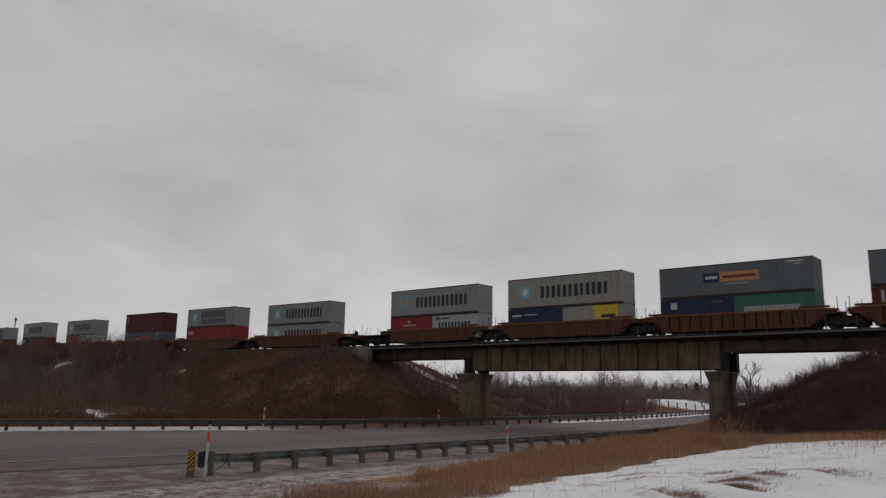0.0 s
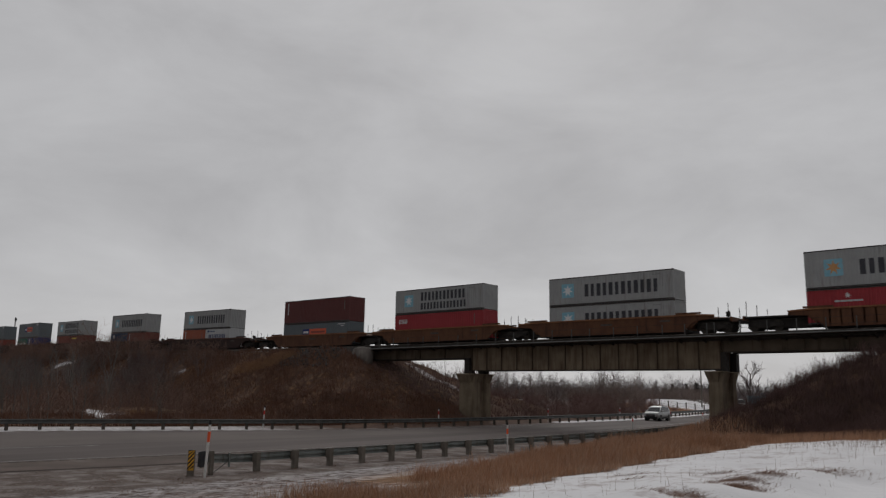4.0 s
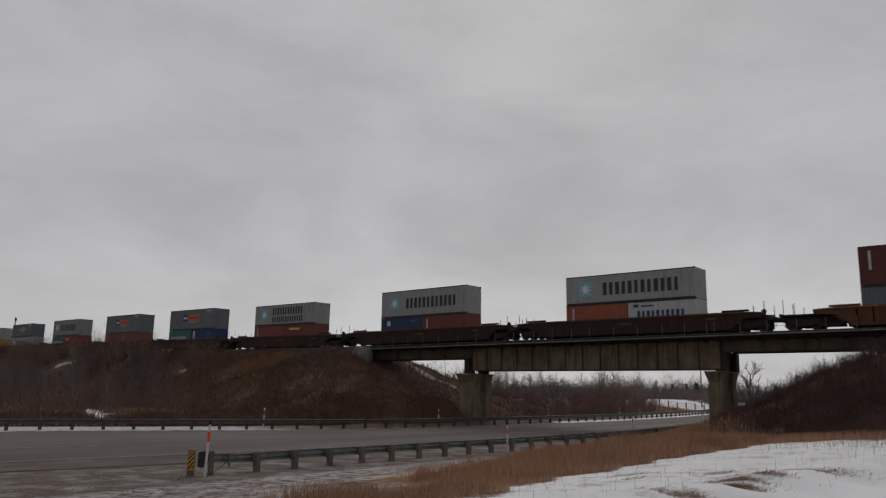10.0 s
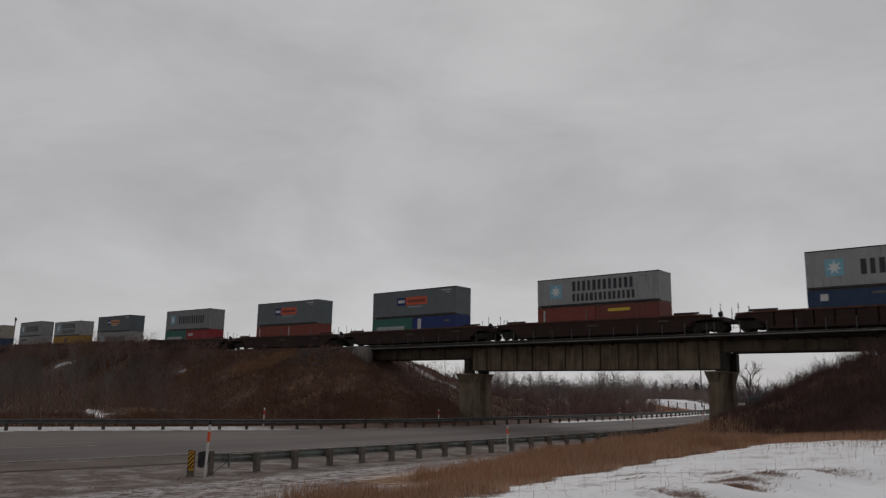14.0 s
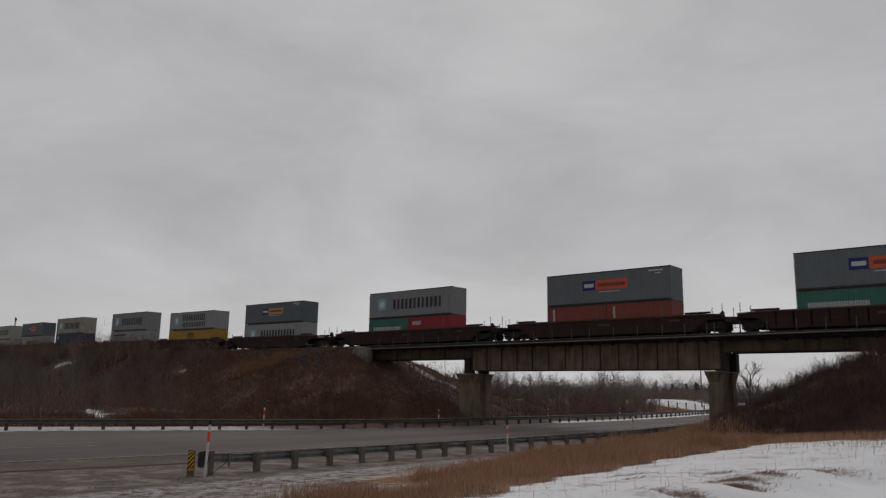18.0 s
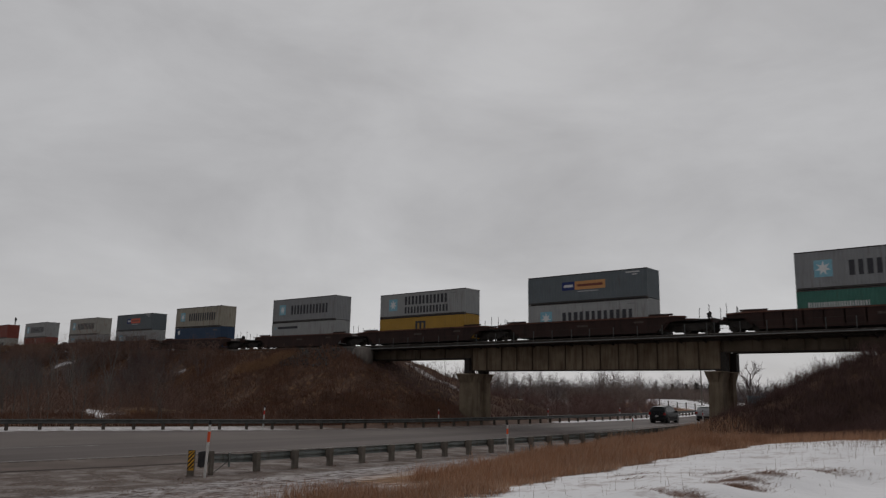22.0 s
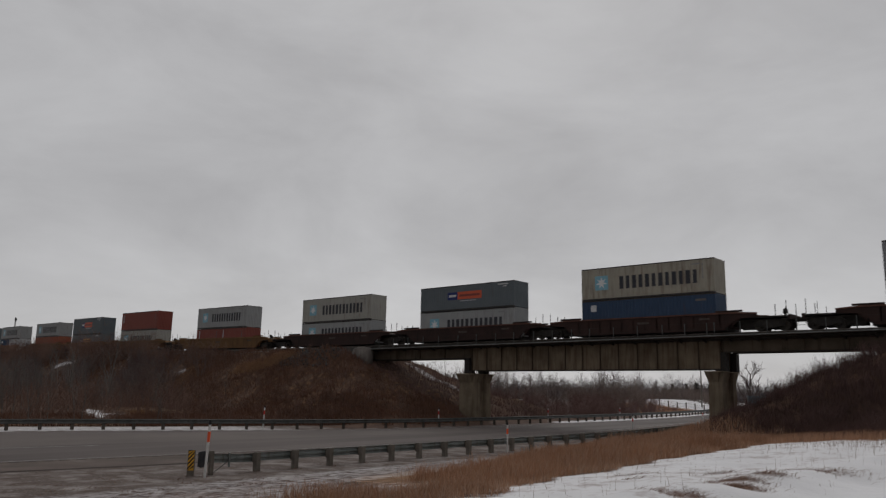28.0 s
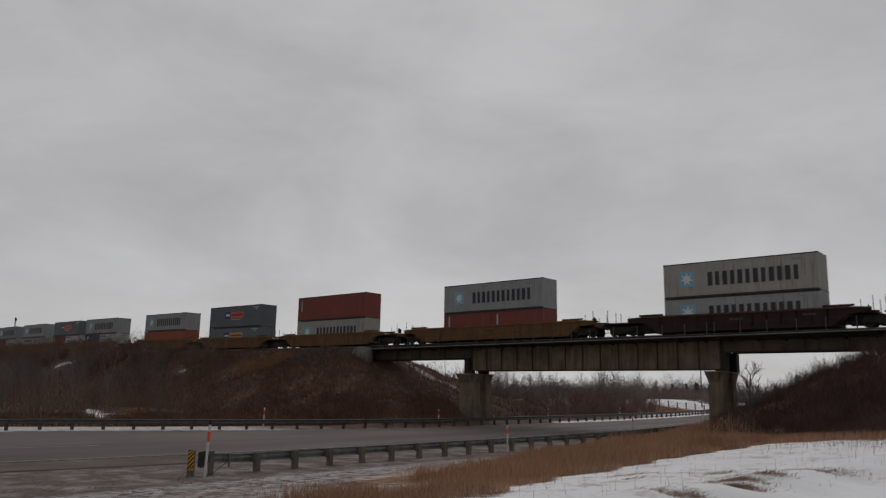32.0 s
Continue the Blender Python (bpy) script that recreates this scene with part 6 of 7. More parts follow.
    scatter("far_wood", small, spots, M["far_wood"], "dark line of far bare woods on the horizon", "woodland", 18)
    spots = []
    while len(spots) < 700:
        d = rng.uniform(265, 330)
        a = radians(rng.uniform(-6, 26))
        spots.append((d * math.sin(a - radians(39.83)), d * math.cos(a - radians(39.83)), rng.uniform(1.1, 1.7)))
    scatter("far_underwood", [shrub_kind(720 + i, 3.0, 14, 1, 4, 0.06, 0.55) for i in range(5)], spots, M["far_wood"], "dark bare undergrowth of the far woods", "woodland", 20)
    spots = []
    while len(spots) < 120:
        d = rng.uniform(225, 275)
        a = radians(rng.uniform(11, 22))
        spots.append((d * math.sin(a - radians(39.83)), d * math.cos(a - radians(39.83)), rng.uniform(0.6, 0.95)))
    scatter("bare_wood_right", wood, spots, M["bark"], "bare trees beyond the snowy slope", "woodland", 21)
    spots = []
    while len(spots) < 330:
        d = rng.uniform(205, 262)
        a = radians(rng.uniform(9.5, 19))
        spots.append((d * math.sin(a - radians(39.83)), d * math.cos(a - radians(39.83)), rng.uniform(0.8, 1.35)))
    scatter("far_thicket", [shrub_kind(740 + i, 3.0, 12, 1, 4, 0.035, 0.55) for i in range(5)], spots, M["twig_brown"], "grey-brown thicket beyond the snowy slope", "brush", 34)
    n = 9000
    y = rng.uniform(116, 136, n)
    x = np.interp(y, [84, 106, 123, 150], [-43, -45, -47.6, -53.6]) - rng.uniform(3.5, 16, n)
    keep = wave(x, y, 0.4, 1.0) + rng.uniform(-0.8, 0.8, n) > -0.1
    pos = np.stack([x[keep], y[keep]], -1)
    blades("slope_straw", pos, rng.uniform(0.15, 0.45, len(pos)), np.full(len(pos), 0.03), M["straw"], "thin tan grass on the snowy slope beyond the bridge", 0.6, 35)
    # dark conifers
    rg = random.Random(5)
    v, f = [], []
    for k in range(420):
        z = 8.0 * (k / 420) ** 0.9
        r = (8.2 - z) * 0.40 * rg.uniform(0.5, 1.1)
        a = rg.uniform(0, math.tau)
        b = len(v)
        dx, dy = math.cos(a), math.sin(a)
        v += [(0.1 * dx - dy * 0.05, 0.1 * dy + dx * 0.05, z + 0.25), (dx * r * 0.6 - dy * 0.35, dy * r * 0.6 + dx * 0.35, z), (dx * r, dy * r, z - 0.15), (dx * r * 0.6 + dy * 0.35, dy * r * 0.6 - dx * 0.35, z)]
        f.append((b, b + 1, b + 2, b + 3))
    v, f = np.array(v), np.array(f)
    for k, (x, y, s) in enumerate(((-97.3, 226, 0.75), (-101, 228, 0.62), (-94, 229, 0.7), (-104.5, 231, 0.6), (-91.0, 228, 0.85), (-120.3, 225, 0.75), (-123, 227, 0.55), (-88, 231, 0.75), (-99, 230, 0.8), (-95.5, 232, 0.8), (-92.5, 233, 0.8))):
        ob = sheet("conifer", v * np.array([s * 1.2, s * 1.2, s * 0.78]), f, M["conifer"])
        ob.matrix_basis = pose(x, y, float(land(x, y)) - 0.1, 0, 0, 37.0 * k)
        tagged(ob, "dark evergreen conifer among the bare woods", "tree", "conifers")


plants()


# ---- small things of the place ----
def build_small():
    x, y, th = track(-196, 4.6)
    s = thing("railway_signal", "tall lattice railway signal mast with a round black head", "railway signal")
    for dx in (-0.22, 0.22):
        part("rail", Build().tube([(dx, 0, -1.2), (dx, 0, 8.9)], 0.05, sides=6), M["black_steel"], s)
    for k in range(19):
        part("rung", Build().tube([(-0.22, 0, 0.2 + k * 0.45), (0.22, 0, 0.2 + k * 0.45)], 0.025, sides=5), M["black_steel"], s)
    part("head", Build().lathe_y(0.62, 8.7, [(-0.25, 0.10), (-0.25, 0.54), (-0.19, 0.54), (-0.19, 0.18), (0.1, 0.14)], 16), M["black"], s, "round black signal head")
    part("arm", Build().tube([(-0.7, 0, 8.2), (0.7, 0, 8.2)], 0.035, sides=6), M["black_steel"], s)
    s.matrix_basis = pose(x, y, RAIL + float(rise(-196)) - 0.5)
    for px, py, h in ((-62.0, 158.3, 9.0), (-90.2, 167.2, 6.4)):
        p = thing("utility_pole", "grey timber utility pole beyond the bridge", "utility pole", "utility poles")
        part("pole", Build().tube([(0, 0, -0.5), (0, 0, h)], 0.15, 0.10, 8), M["post_wood"], p)
        p.matrix_basis = pose(px, py, float(land(px, py)), 0, 0, 30)
    fe = thing("field_fence", "weathered timber post and wire fence on the snowy slope", "fence", kind="structure")
    pm = Build().chamfer(-0.09, 0.09, -0.09, 0.09, -0.3, 1.15, 0.02).mesh("post")
    pts = []
    for k in range(11):
        px, py = -66 + 1.45 * k, 135.5 + 0.55 * k
        pts.append((px, py, float(land(px, py))))
        o = part("post", pm, M["post_wood"], fe)
        o.location = pts[-1]
    for z in (0.45, 0.95):
        part("wire", Build().tube([(a, b, c + z) for a, b, c in pts], 0.012, sides=4), M["black_steel"], fe)
    bn = thing("farm_building", "small white farm building with a dark roof far off", "building")
    part("wall", Build().box(-3.5, 3.5, -2.5, 2.5, -0.5, 1.6), M["barn"], bn)
    part("roof", Build().loft([[(-3.8, -2.8, 1.6), (-3.8, 2.8, 1.6), (-3.8, 0, 2.9)], [(3.8, -2.8, 1.6), (3.8, 2.8, 1.6), (3.8, 0, 2.9)]]), M["roof"], bn)
    part("door", Build().box(-0.9, 0.9, -2.53, -2.505, -0.4, 1.3), M["roof"], bn)
    for k in (-2.3, 2.3):
        part("window", Build().box(k - 0.4, k + 0.4, -2.53, -2.505, 0.4, 1.1), M["glass"], bn)
    bn.matrix_basis = pose(-135, 300, float(land(-135, 300)), 0, 0, 25)
    rg = random.Random(21)
    rocks = Build()
    for _ in range(240):
        rx, ry = rg.uniform(-72, -63.2), rg.uniform(56.6, 59.9)
        rz, r = float(land(rx, ry)), rg.uniform(0.10, 0.28)
        lay = []
        for zz, f in ((-0.5, 0.8), (0.1, 1.0), (0.6, 0.75), (0.9, 0.3)):
            lay.append([(rx + r * f * rg.uniform(0.7, 1.2) * math.cos(a), ry + r * f * rg.uniform(0.7, 1.2) * math.sin(a), rz + r * zz) for a in [i * math.tau / 6 for i in range(6)]])
        rocks.loft(lay)
    tagged(part("rubble", rocks, M["rubble"]), "dark grey stone rubble on the bank beside the abutment", "rubble", kind="stuff")
    cb = thing("utility_cabinet", "low blue-grey metal cabinet half hidden in the brush", "cabinet")
    part("box", Build().chamfer(-0.55, 0.55, -0.3, 0.3, -0.6, 0.62, 0.03), M["box_grey"], cb)
    part("lid", Build().chamfer(-0.58, 0.58, -0.33, 0.33, 0.622, 0.70, 0.02), M["box_grey"], cb)
    part("hinge", Build().box(-0.02, 0.02, -0.315, -0.302, -0.2, 0.55), M["zinc"], cb)
    cb.matrix_basis = pose(-17.6, 54.6, float(land(-17.6, 54.6)) + 0.15, 0, 0, 25)


build_small()


# ---- road vehicles ----
def wheel(parent, x, y, r, wd, side):
    w = new("wheel")
    w.parent = parent
    w.location = (x, y, r)
    s = side
    part("tyre", Build().ring_y([(-wd / 2, r * 0.66), (-wd / 2, r * 0.93), (-wd / 2 + 0.03, r), (wd / 2 - 0.03, r), (wd / 2, r * 0.93), (wd / 2, r * 0.66)]), M["rubber"], w)
    part("rim", Build().ring_y([(s * wd * 0.30, r * 0.56), (s * wd * 0.46, r * 0.60), (s * wd * 0.51, r * 0.66), (s * wd * 0.48, r * 0.71), (s * wd * 0.30, r * 0.69)]), M["rim"], w)
    part("hub", Build().lathe_y(0, 0, [(s * wd * 0.39, 0.09), (s * wd * 0.48, 0.085), (s * wd * 0.50, 0.05)], 12), M["rim"], w)
    for k in range(5):
        a = k * math.tau / 5
        ca, sa = math.cos(a), math.sin(a)
        pts = []
        for rr, hw in ((0.05, 0.045), (r * 0.62, 0.060)):
            pts.append((rr * ca - hw * sa, rr * sa + hw * ca))
            pts.append((rr * ca + hw * sa, rr * sa - hw * ca))
        ys = sorted((s * wd * 0.38, s * wd * 0.47))
        part("spoke", Build().loft([[(px, yy, pz) for px, pz in (pts[0], pts[1], pts[3], pts[2])] for yy in ys]), M["rim"], w)
    return w


def vehicle(name, label, category, paint_m, L, W, Hh, wb, r, stations, cabin, belt, trim, bed=None):
    """A car body lofted from stations (x, sill, shoulder), with its cabin, glass, lamps and wheels. Front is +x."""
    root = tagged(new(name), label, category, "vehicles on the road")
    m = M[paint_m]
    hw = W / 2
    rings = []
    for x, z0, z1, k in stations:
        w = hw * k
        zm = z0 + (z1 - z0) * 0.45
        rings.append([(x, -w * 0.90, z0), (x, w * 0.90, z0), (x, w * 0.975, z0 + 0.09), (x, w, zm), (x, w * 0.99, z1 - 0.14), (x, w * 0.955, z1 - 0.05), (x, w * 0.86, z1), (x, w * 0.4, z1 + 0.025), (x, -w * 0.4, z1 + 0.025), (x, -w * 0.86, z1), (x, -w * 0.955, z1 - 0.05), (x, -w * 0.99, z1 - 0.14), (x, -w, zm), (x, -w * 0.975, z0 + 0.09)])
    shell = smooth(part("body", Build().loft(rings), m, root))
    shell.data.set_sharp_from_angle(angle=radians(38))
    # cabin: rings along the car under the roof line, sides leaning inwards
    line, panes = cabin
    roof = max(z for _, z in line)
    wb_, wt = hw * 0.925, hw * 0.74
    lx, lz = [p[0] for p in line], [p[1] for p in line]
    top_at = lambda x: float(np.interp(x, lx, lz))
    side_at = lambda z: wb_ + (wt - wb_) * (z - belt) / (roof - belt)
    xs = sorted(set(lx + [lx[0] + (lx[-1] - lx[0]) * k / 14 for k in range(1, 14)]))
    cab = []
    for x in xs:
        z = top_at(x)
        e = min(0.09, (z - belt) * 0.5 + 0.004)
        s1, s2 = side_at(z - e), side_at(z - e * 0.25) - e * 0.45
        half = [(wb_ + 0.01, belt - 0.06), (side_at(belt + 0.02), belt + 0.01), (s1, z - e), (s2, z - e * 0.25), (s2 * 0.82, z), (s2 * 0.4, z + 0.012)]
        cab.append([(x, yy, zz) for yy, zz in half] + [(x, -yy, zz) for yy, zz in reversed(half)])
    cab_ob = smooth(part("cabin", Build().loft(cab), m, root))
    cab_ob.data.set_sharp_from_angle(angle=radians(35))

    def pane(nm, pts, thick, mat, lab=""):
        """A pane on the flat outline pts, its outer face proud by thick."""
        q = [Vector(p) for p in pts]
        nrm = (q[1] - q[0]).cross(q[-1] - q[0]).normalized()
        ctr = sum(q, Vector()) / len(q)
        if nrm.dot(ctr - Vector((ctr.x * 0.6, 0, belt))) < 0:
            nrm = -nrm
        part(nm, Build().loft([[p - nrm * 0.03 for p in q], [p + nrm * thick for p in q]]), mat, root, lab)

    def side_outline(x0, x1, low, high, sy):
        n = 5
        up = [(x0 + (x1 - x0) * k / n, top_at(x0 + (x1 - x0) * k / n) - high) for k in range(n + 1)]
        kick = lambda x: low + (0.13 * max(0.0, -x / (0.5 * L)) ** 2 if bed is None else 0.0)
        foot = [(x0 + (x1 - x0) * k / n, belt + kick(x0 + (x1 - x0) * k / n)) for k in range(n + 1)]
        pts = foot + [p for p in reversed(up) if p[1] > belt + kick(p[0]) + 0.02]
        return [(x, sy * side_at(z), z) for x, z in pts]
    for sy in (-1, 1):
        pane("window_trim", side_outline(panes[0] - 0.05, panes[-1] + 0.05, 0.015, 0.085, sy), 0.008, M["trim_black"], "black window surround")
        for i in range(len(panes) - 1):
            pane("side_window", side_outline(panes[i] + 0.03, panes[i + 1] - 0.03, 0.04, 0.11, sy), 0.014, M["glass"], "dark tinted glass")
    (ra, rb), (fa, fb) = (line[0], line[1]), (line[-2], line[-1])
    rear_top = line[2] if bed is None else rb
    for nm, (xt_, zt_), (xb_, zb_), low in (("windscreen", fa, fb, 0.06), ("rear_window", rear_top, ra, 0.10)):
        pts = []
        for k, wide in ((1 - low, 0.06), (0.08, 0.12)):
            x, z = xt_ + (xb_ - xt_) * k, zt_ + (zb_ - zt_) * k
            pts.append((x, side_at(z) - wide, z))
        pane(nm, [(pts[0][0], -pts[0][1], pts[0][2]), pts[0], pts[1], (pts[1][0], -pts[1][1], pts[1][2])], 0.012, M["glass"], "dark tinted glass")
    xb1, xt0, xt1, ztop = fb[0], rb[0], fa[0], roof
    xf, xr = stations[-1][0], stations[0][0]
    nose = stations[-2][2] + 0.10
    for sy in (-1, 1):
        part("headlight", Build().chamfer(xf - 0.32, xf + 0.015, sy * hw * 0.80 - 0.20, sy * hw * 0.80 + 0.10, nose - 0.26, nose - 0.12, 0.02), M["lamp_clear"], root, "clear headlight")
        part("tail_light", Build().chamfer(xr - 0.015, xr + 0.22, min(sy * hw * 0.74, sy * hw * 0.97), max(sy * hw * 0.74, sy * hw * 0.97), belt - 0.22, belt + 0.04, 0.02), M["lamp_red"], root, "red tail light")
        part("mirror", Build().chamfer(xb1 - 0.50, xb1 - 0.32, min(sy * hw * 0.92, sy * (hw + 0.16)), max(sy * hw * 0.92, sy * (hw + 0.16)), belt + 0.02, belt + 0.20, 0.03), m, root)
        part("sill_trim", Build().box(-wb / 2 + r + 0.1, wb / 2 - r - 0.1, min(sy * hw * 0.9, sy * (hw + 0.01)), max(sy * hw * 0.9, sy * (hw + 0.01)), stations[3][1] - 0.02, stations[3][1] + 0.20), M["trim_black"], root, "black plastic sill")
        for xx in (-wb / 2, wb / 2):
            arch = Build()
            rin, rout = r + 0.03, r + 0.10
            rings = []
            for k in range(11):
                a = math.pi * k / 10
                rings.append([(xx + rr * math.cos(a), yy, r + rr * math.sin(a)) for rr, yy in ((rin, sy * hw * 0.90), (rin, sy * (hw + 0.012)), (rout, sy * (hw + 0.012)), (rout, sy * hw * 0.90))])
            part("wheel_arch", arch.loft(rings), M["trim_black"] if trim else m, root)
            # black drum proud of the uncut body, painted shade for the wheel opening
            part("arch_shade", Build().lathe_y(xx, r, [(sy * (hw - 0.30), r + 0.06), (sy * (hw + 0.004), r + 0.06)], 20), M["trim_black"], root, "black disc standing for the shaded wheel opening")
        for xx in ((-0.55, 0.45) if bed is None else (-0.85, 0.15)):
            part("door_handle", Build().box(xx, xx + 0.2, min(sy * (hw * 0.985), sy * (hw + 0.02)), max(sy * hw * 0.985, sy * (hw + 0.02)), belt - 0.17, belt - 0.13), m if not trim else M["chrome"], root)
        part("roof_rail", Build().tube([(xt0 + 0.25, sy * wt * 0.9, ztop + 0.02), (xt1 - 0.35, sy * wt * 0.9, ztop + 0.02)], 0.022, sides=6), M["trim_black"], root)
    part("grille", Build().box(xf - 0.02, xf + 0.02, -hw * 0.56, hw * 0.56, nose - 0.46, nose - 0.16), M["trim_black"], root, "black grille")
    part("grille_bar", Build().box(xf + 0.022, xf + 0.035, -hw * 0.56, hw * 0.56, nose - (0.28 if bed is None else 0.44), nose - (0.23 if bed is None else 0.18)), M["chrome"], root, "chrome bar")
    part("bumper", Build().chamfer(xf - 0.12, xf + 0.05, -hw * 0.84, hw * 0.84, stations[-1][1] - 0.12, stations[-1][1] + 0.10, 0.03), M["trim_black"] if bed is None else M["chrome"], root)
    part("rear_bumper", Build().chamfer(xr - 0.06, xr + 0.10, -hw * 0.86, hw * 0.86, stations[0][1] - 0.14, stations[0][1] + 0.08, 0.03), M["trim_black"] if bed is None else M["chrome"], root)
    part("number_plate", Build().box(xr - 0.075, xr - 0.064, -0.16, 0.16, 0.66, 0.80), M["plate"], root, "blank pale plate")
    part("underbody", Build().box(xr + 0.25, xf - 0.25, -hw * 0.75, hw * 0.75, stations[3][1] - 0.07, stations[3][1] + 0.1), M["trim_black"], root)
    wheels = []
    for xx in (-wb / 2, wb / 2):
        for sy in (-1, 1):
            wheels.append(wheel(root, xx, sy * (hw - 0.085), r, 0.23, sy))
    if bed is not None:
        x0, x1, zb = bed
        part("cargo_bed", Build().box(x0, x1, -hw * 0.80, hw * 0.80, zb - 0.55, zb - 0.50), M["trim_black"], root)
        for sy in (-1, 1):
            part("bed_side", Build().chamfer(x0 - 0.02, x1, min(sy * hw * 0.80, sy * hw * 0.97), max(sy * hw * 0.80, sy * hw * 0.97), zb - 0.55, zb + 0.02, 0.03), m, root)
        part("tailgate", Build().chamfer(x0 - 0.06, x0 + 0.03, -hw * 0.80, hw * 0.80, zb - 0.55, zb + 0.02, 0.02), m, root)
    return root, wheels


def suv(name, label, paint_m, L, W, Hh, wb, r, trim=False):
    h = L / 2
    belt = Hh * 0.60
    st = [(-h, 0.50, belt - 0.20, 0.78), (-h + 0.04, 0.40, belt - 0.06, 0.88), (-h + 0.16, 0.32, belt + 0.02, 0.95), (-h * 0.62, 0.27, belt + 0.03, 1.0), (h * 0.20, 0.26, belt, 1.0), (h * 0.46, 0.26, belt, 0.995), (h * 0.64, 0.27, belt, 0.985), (h * 0.76, 0.28, belt - 0.02, 0.965), (h * 0.87, 0.29, belt - 0.05, 0.93), (h * 0.94, 0.30, belt - 0.09, 0.88), (h - 0.04, 0.32, belt - 0.18, 0.80), (h, 0.40, belt - 0.33, 0.71)]
    line = [(-h + 0.05, belt), (-h + 0.20, Hh - 0.30), (-h + 0.44, Hh - 0.10), (-h * 0.45, Hh - 0.025), (-h * 0.02, Hh), (h * 0.16, Hh - 0.05), (h * 0.26, Hh - 0.12), (h * 0.66, belt)]
    car = vehicle(name, label, "car", paint_m, L, W, Hh, wb, r, st, (line, [-h + 0.58, -h * 0.40, h * 0.06, h * 0.48]), belt - 0.01, trim)
    part("spoiler", Build().chamfer(-h + 0.22, -h + 0.60, -W * 0.32, W * 0.32, Hh - 0.125, Hh - 0.085, 0.015), M[paint_m], car[0])
    return car


def pickup():
    L, W, Hh, wb, r = 5.85, 2.05, 2.22, 3.72, 0.47
    h = L / 2
    belt = 1.46
    st = [(-h, 0.68, 1.34, 0.95), (-h + 0.1, 0.62, 1.40, 0.98), (-1.3, 0.57, 1.43, 1.0), (0.6, 0.55, belt, 1.0), (h * 0.55, 0.56, belt, 1.0), (h * 0.9, 0.58, belt - 0.05, 0.98), (h - 0.05, 0.60, belt - 0.12, 0.95), (h, 0.64, belt - 0.20, 0.92)]
    line = [(-1.22, belt), (-1.12, Hh - 0.06), (-0.6, Hh), (0.2, Hh), (0.66, Hh - 0.06), (1.42, belt)]
    return vehicle("pickup_truck", "black crew-cab pickup truck with a chrome grille on the road", "pickup", "car_black", L, W, Hh, wb, r, st, (line, [-1.02, -0.05, 1.12]), belt, False, (-h + 0.02, -1.28, 1.46))


LANE_FAR = ([-720, -80, 0, 21, 30, 37, 41, 52, 62, 81, 108, 123, 150, 200, 320, 400], [-54, -54, -50.5, -46.6, -43.6, -41.6, -40.4, -38.9, -38.5, -38.8, -40.6, -43.4, -49.4, -66, -117, -167])
LANE_NEAR = ([-720, -80, 0, 15, 20, 30, 39, 45, 58, 62, 88, 110, 140, 200, 320, 400], [-42, -42, -39.5, -37.8, -36.3, -33.2, -32.2, -31.9, -32.1, -32.4, -34.9, -38.4, -45.0, -64, -114, -163])
LANE_MID = ([-720, -80, 0, 22, 38, 52, 62, 88, 110, 140, 200, 320, 400], [-46, -46, -43.2, -41.2, -38.2, -35.6, -34.8, -36.6, -39.6, -46, -64, -114, -163])
FLEET = [
    (suv("suv", "silver compact sport utility car driving on the road", "silver", 4.25, 1.80, 1.66, 2.48, 0.345), 0.345, LANE_FAR, -1, [(0.0, 176.8), (5.5, 52.5), (6.0, 41.4), (6.5, 29.9), (7.0, 17.3), (10.0, -52.0), (32.0, -546.0)], (3.0, 7.2)),
    (pickup(), 0.47, LANE_FAR, -1, [(0.0, 262.0), (6.0, 92.0), (7.0, 63.8), (8.0, 37.35), (8.5, 23.0), (12.0, -76.8), (32.0, -640.0)], (5.2, 9.0)),
    (suv("suv", "pale silver large sport utility car driving away on the road", "pearl", 4.82, 1.93, 1.76, 2.88, 0.38), 0.38, LANE_NEAR, 1, [(0.0, -517.0), (19.5, 16.9), (20.0, 30.6), (20.5, 44.8), (21.0, 59.6), (21.3, 69.3), (21.6, 79.2), (22.0, 93.0), (32.0, 390.0)], (19.0, 22.6)),
    (suv("suv", "black sport utility car driving away on the road", "car_black", 4.55, 1.88, 1.80, 2.74, 0.37), 0.37, LANE_MID, 1, [(0.0, -592.0), (20.0, 21.4), (20.25, 29.9), (20.5, 37.9), (21.0, 51.9), (21.3, 59.9), (21.6, 68.8), (22.0, 81.6), (22.3, 91.6), (32.0, 385.0)], (19.4, 22.8)),
]


def travel(t):
    """How far the train has gone since 13 s, gathering speed."""
    u = t - 13
    return -0.02 + 11.1856 * u + 0.01893 * u * u - 0.0000165 * u ** 3


def lane_pose(lane, q, way):
    x = float(np.interp(q, *lane))
    dx = float(np.interp(q + 2.5, *lane) - np.interp(q - 2.5, *lane)) / 5.0
    return Matrix.Translation((x, q, 0.022)) @ Matrix.Rotation(math.atan2(way, dx * way), 4, "Z")


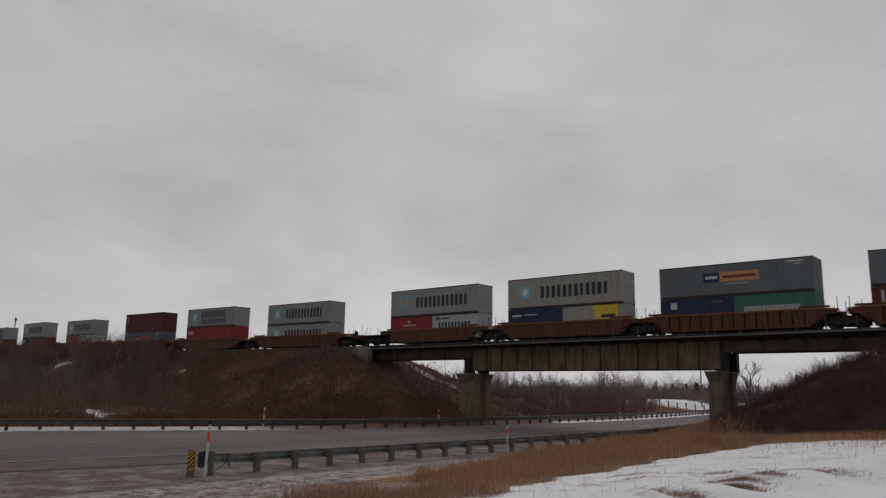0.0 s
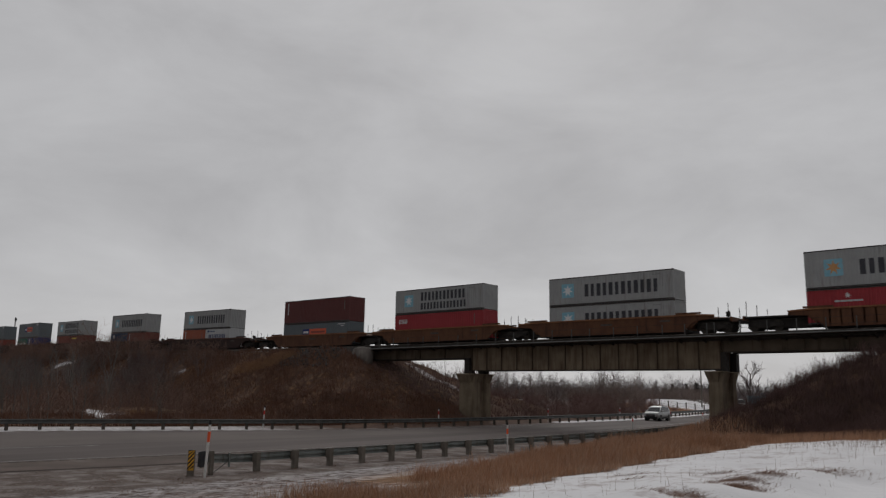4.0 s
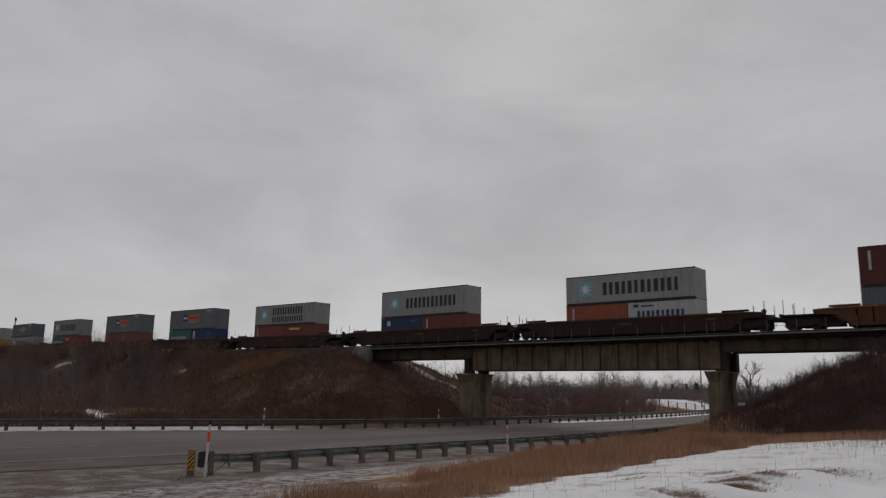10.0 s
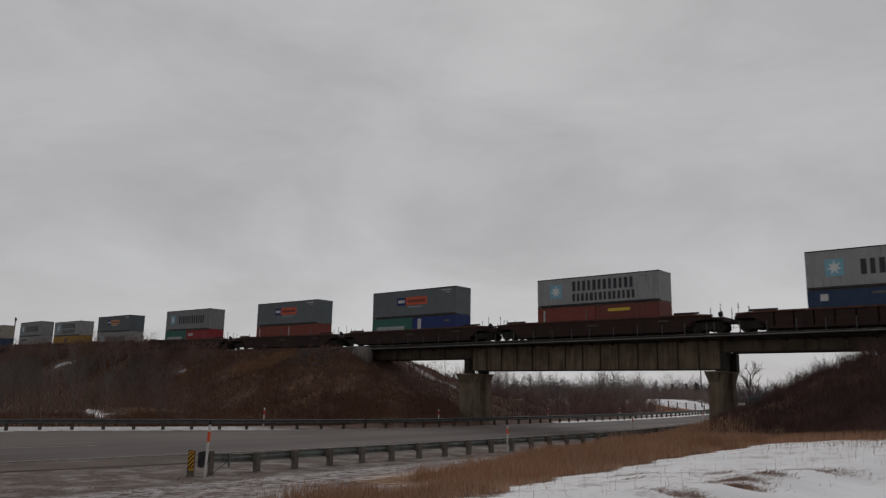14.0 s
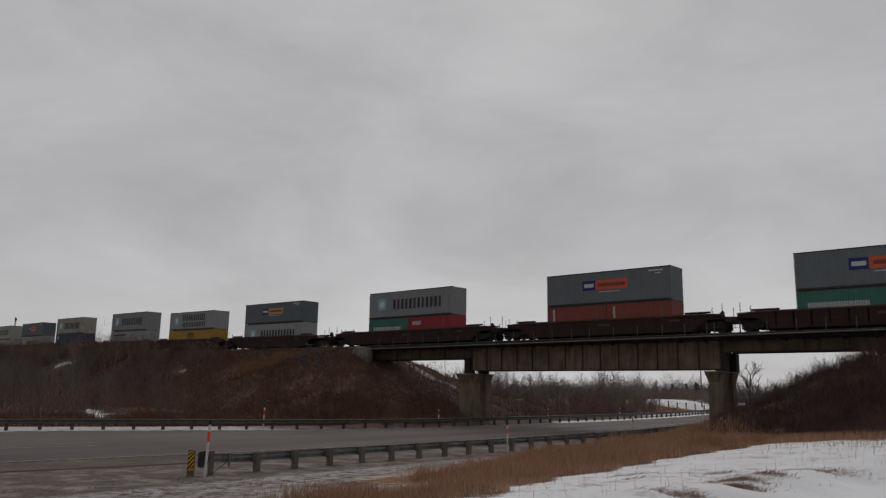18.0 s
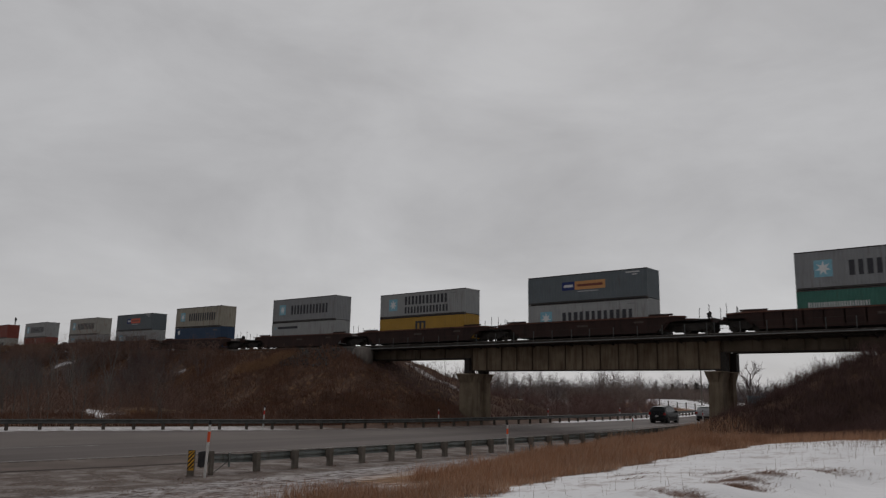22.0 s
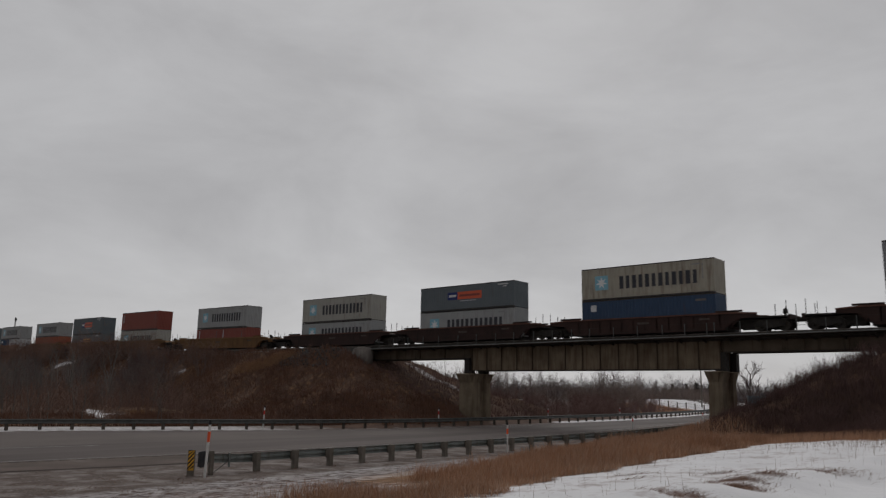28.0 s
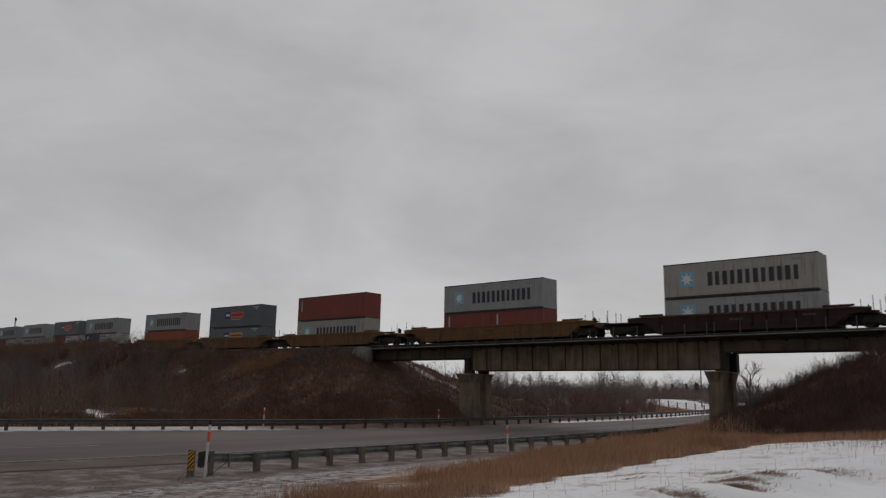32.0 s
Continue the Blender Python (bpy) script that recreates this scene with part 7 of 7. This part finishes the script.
def motions():
    times = [0, 1, 2, 3, 4, 5, 6, 7, 8, 9, 10, 11, 12, 13, 14, 15, 16, 17, 18, 19, 20, 21, 22, 23, 24, 25, 26, 27, 28, 29, 30, 31, 32]
    for ob, s, z in MOVERS:
        rows = []
        for t in times:
            sx = s + travel(t)
            x, y, th = track(sx)
            tilt = -math.atan(float(rise(sx + 7) - rise(sx - 7)) / 14.0)
            rows.append((float(t), Matrix.Translation((x, y, RAIL + float(rise(sx - 6) + rise(sx + 6)) / 2)) @ Matrix.Rotation(th, 4, "Z") @ Matrix.Rotation(tilt, 4, "Y") @ Matrix.Translation((0, 0, z))))
        walk(ob, rows)
    # wheelsets roll while they are before the viewer
    at_s = {ob.name: s for ob, s, _ in MOVERS}
    for w in SPINNERS:
        base = w.location.copy()
        s = at_s[w.parent.parent.name] + base.x
        rows, a = [(0.0, Matrix.Translation(base))], 0.0
        t, before = 0.05, travel(0.0)
        while t < 32.0:
            now = travel(t)
            if -118 < s + now < -4:
                a += (now - before) / 0.42
                rows.append((t, Matrix.Translation(base) @ Matrix.Rotation(a, 4, "Y")))
            before, t = now, t + 0.05
        rows.append((32.0, rows[-1][1]))
        walk(w, rows)
    for (car, wheels), r, lane, way, knots, span in FLEET:
        ts = [k[0] for k in knots]
        qs = [k[1] for k in knots]
        at = sorted(set([0.0, 32.0] + ts + [round(v, 2) for v in np.arange(span[0], span[1] + 0.01, 0.2)]))
        walk(car, [(t, lane_pose(lane, float(np.interp(t, ts, qs)), way)) for t in at])
        # wheels roll; the five spokes look the same every 72 degrees
        speed = abs(qs[3] - qs[1]) / (ts[3] - ts[1])
        turn = math.degrees(speed / 30.0 / r) % 72.0
        for w in wheels:
            base = w.location.copy()
            rows, a = [(0.0, Matrix.Translation(base))], 0.0
            t = span[0]
            while t < span[1]:
                rows.append((t, Matrix.Translation(base) @ Matrix.Rotation(radians(a), 4, "Y")))
                a += turn
                t += 1 / 30.0
            rows.append((32.0, rows[-1][1]))
            walk(w, rows)


motions()
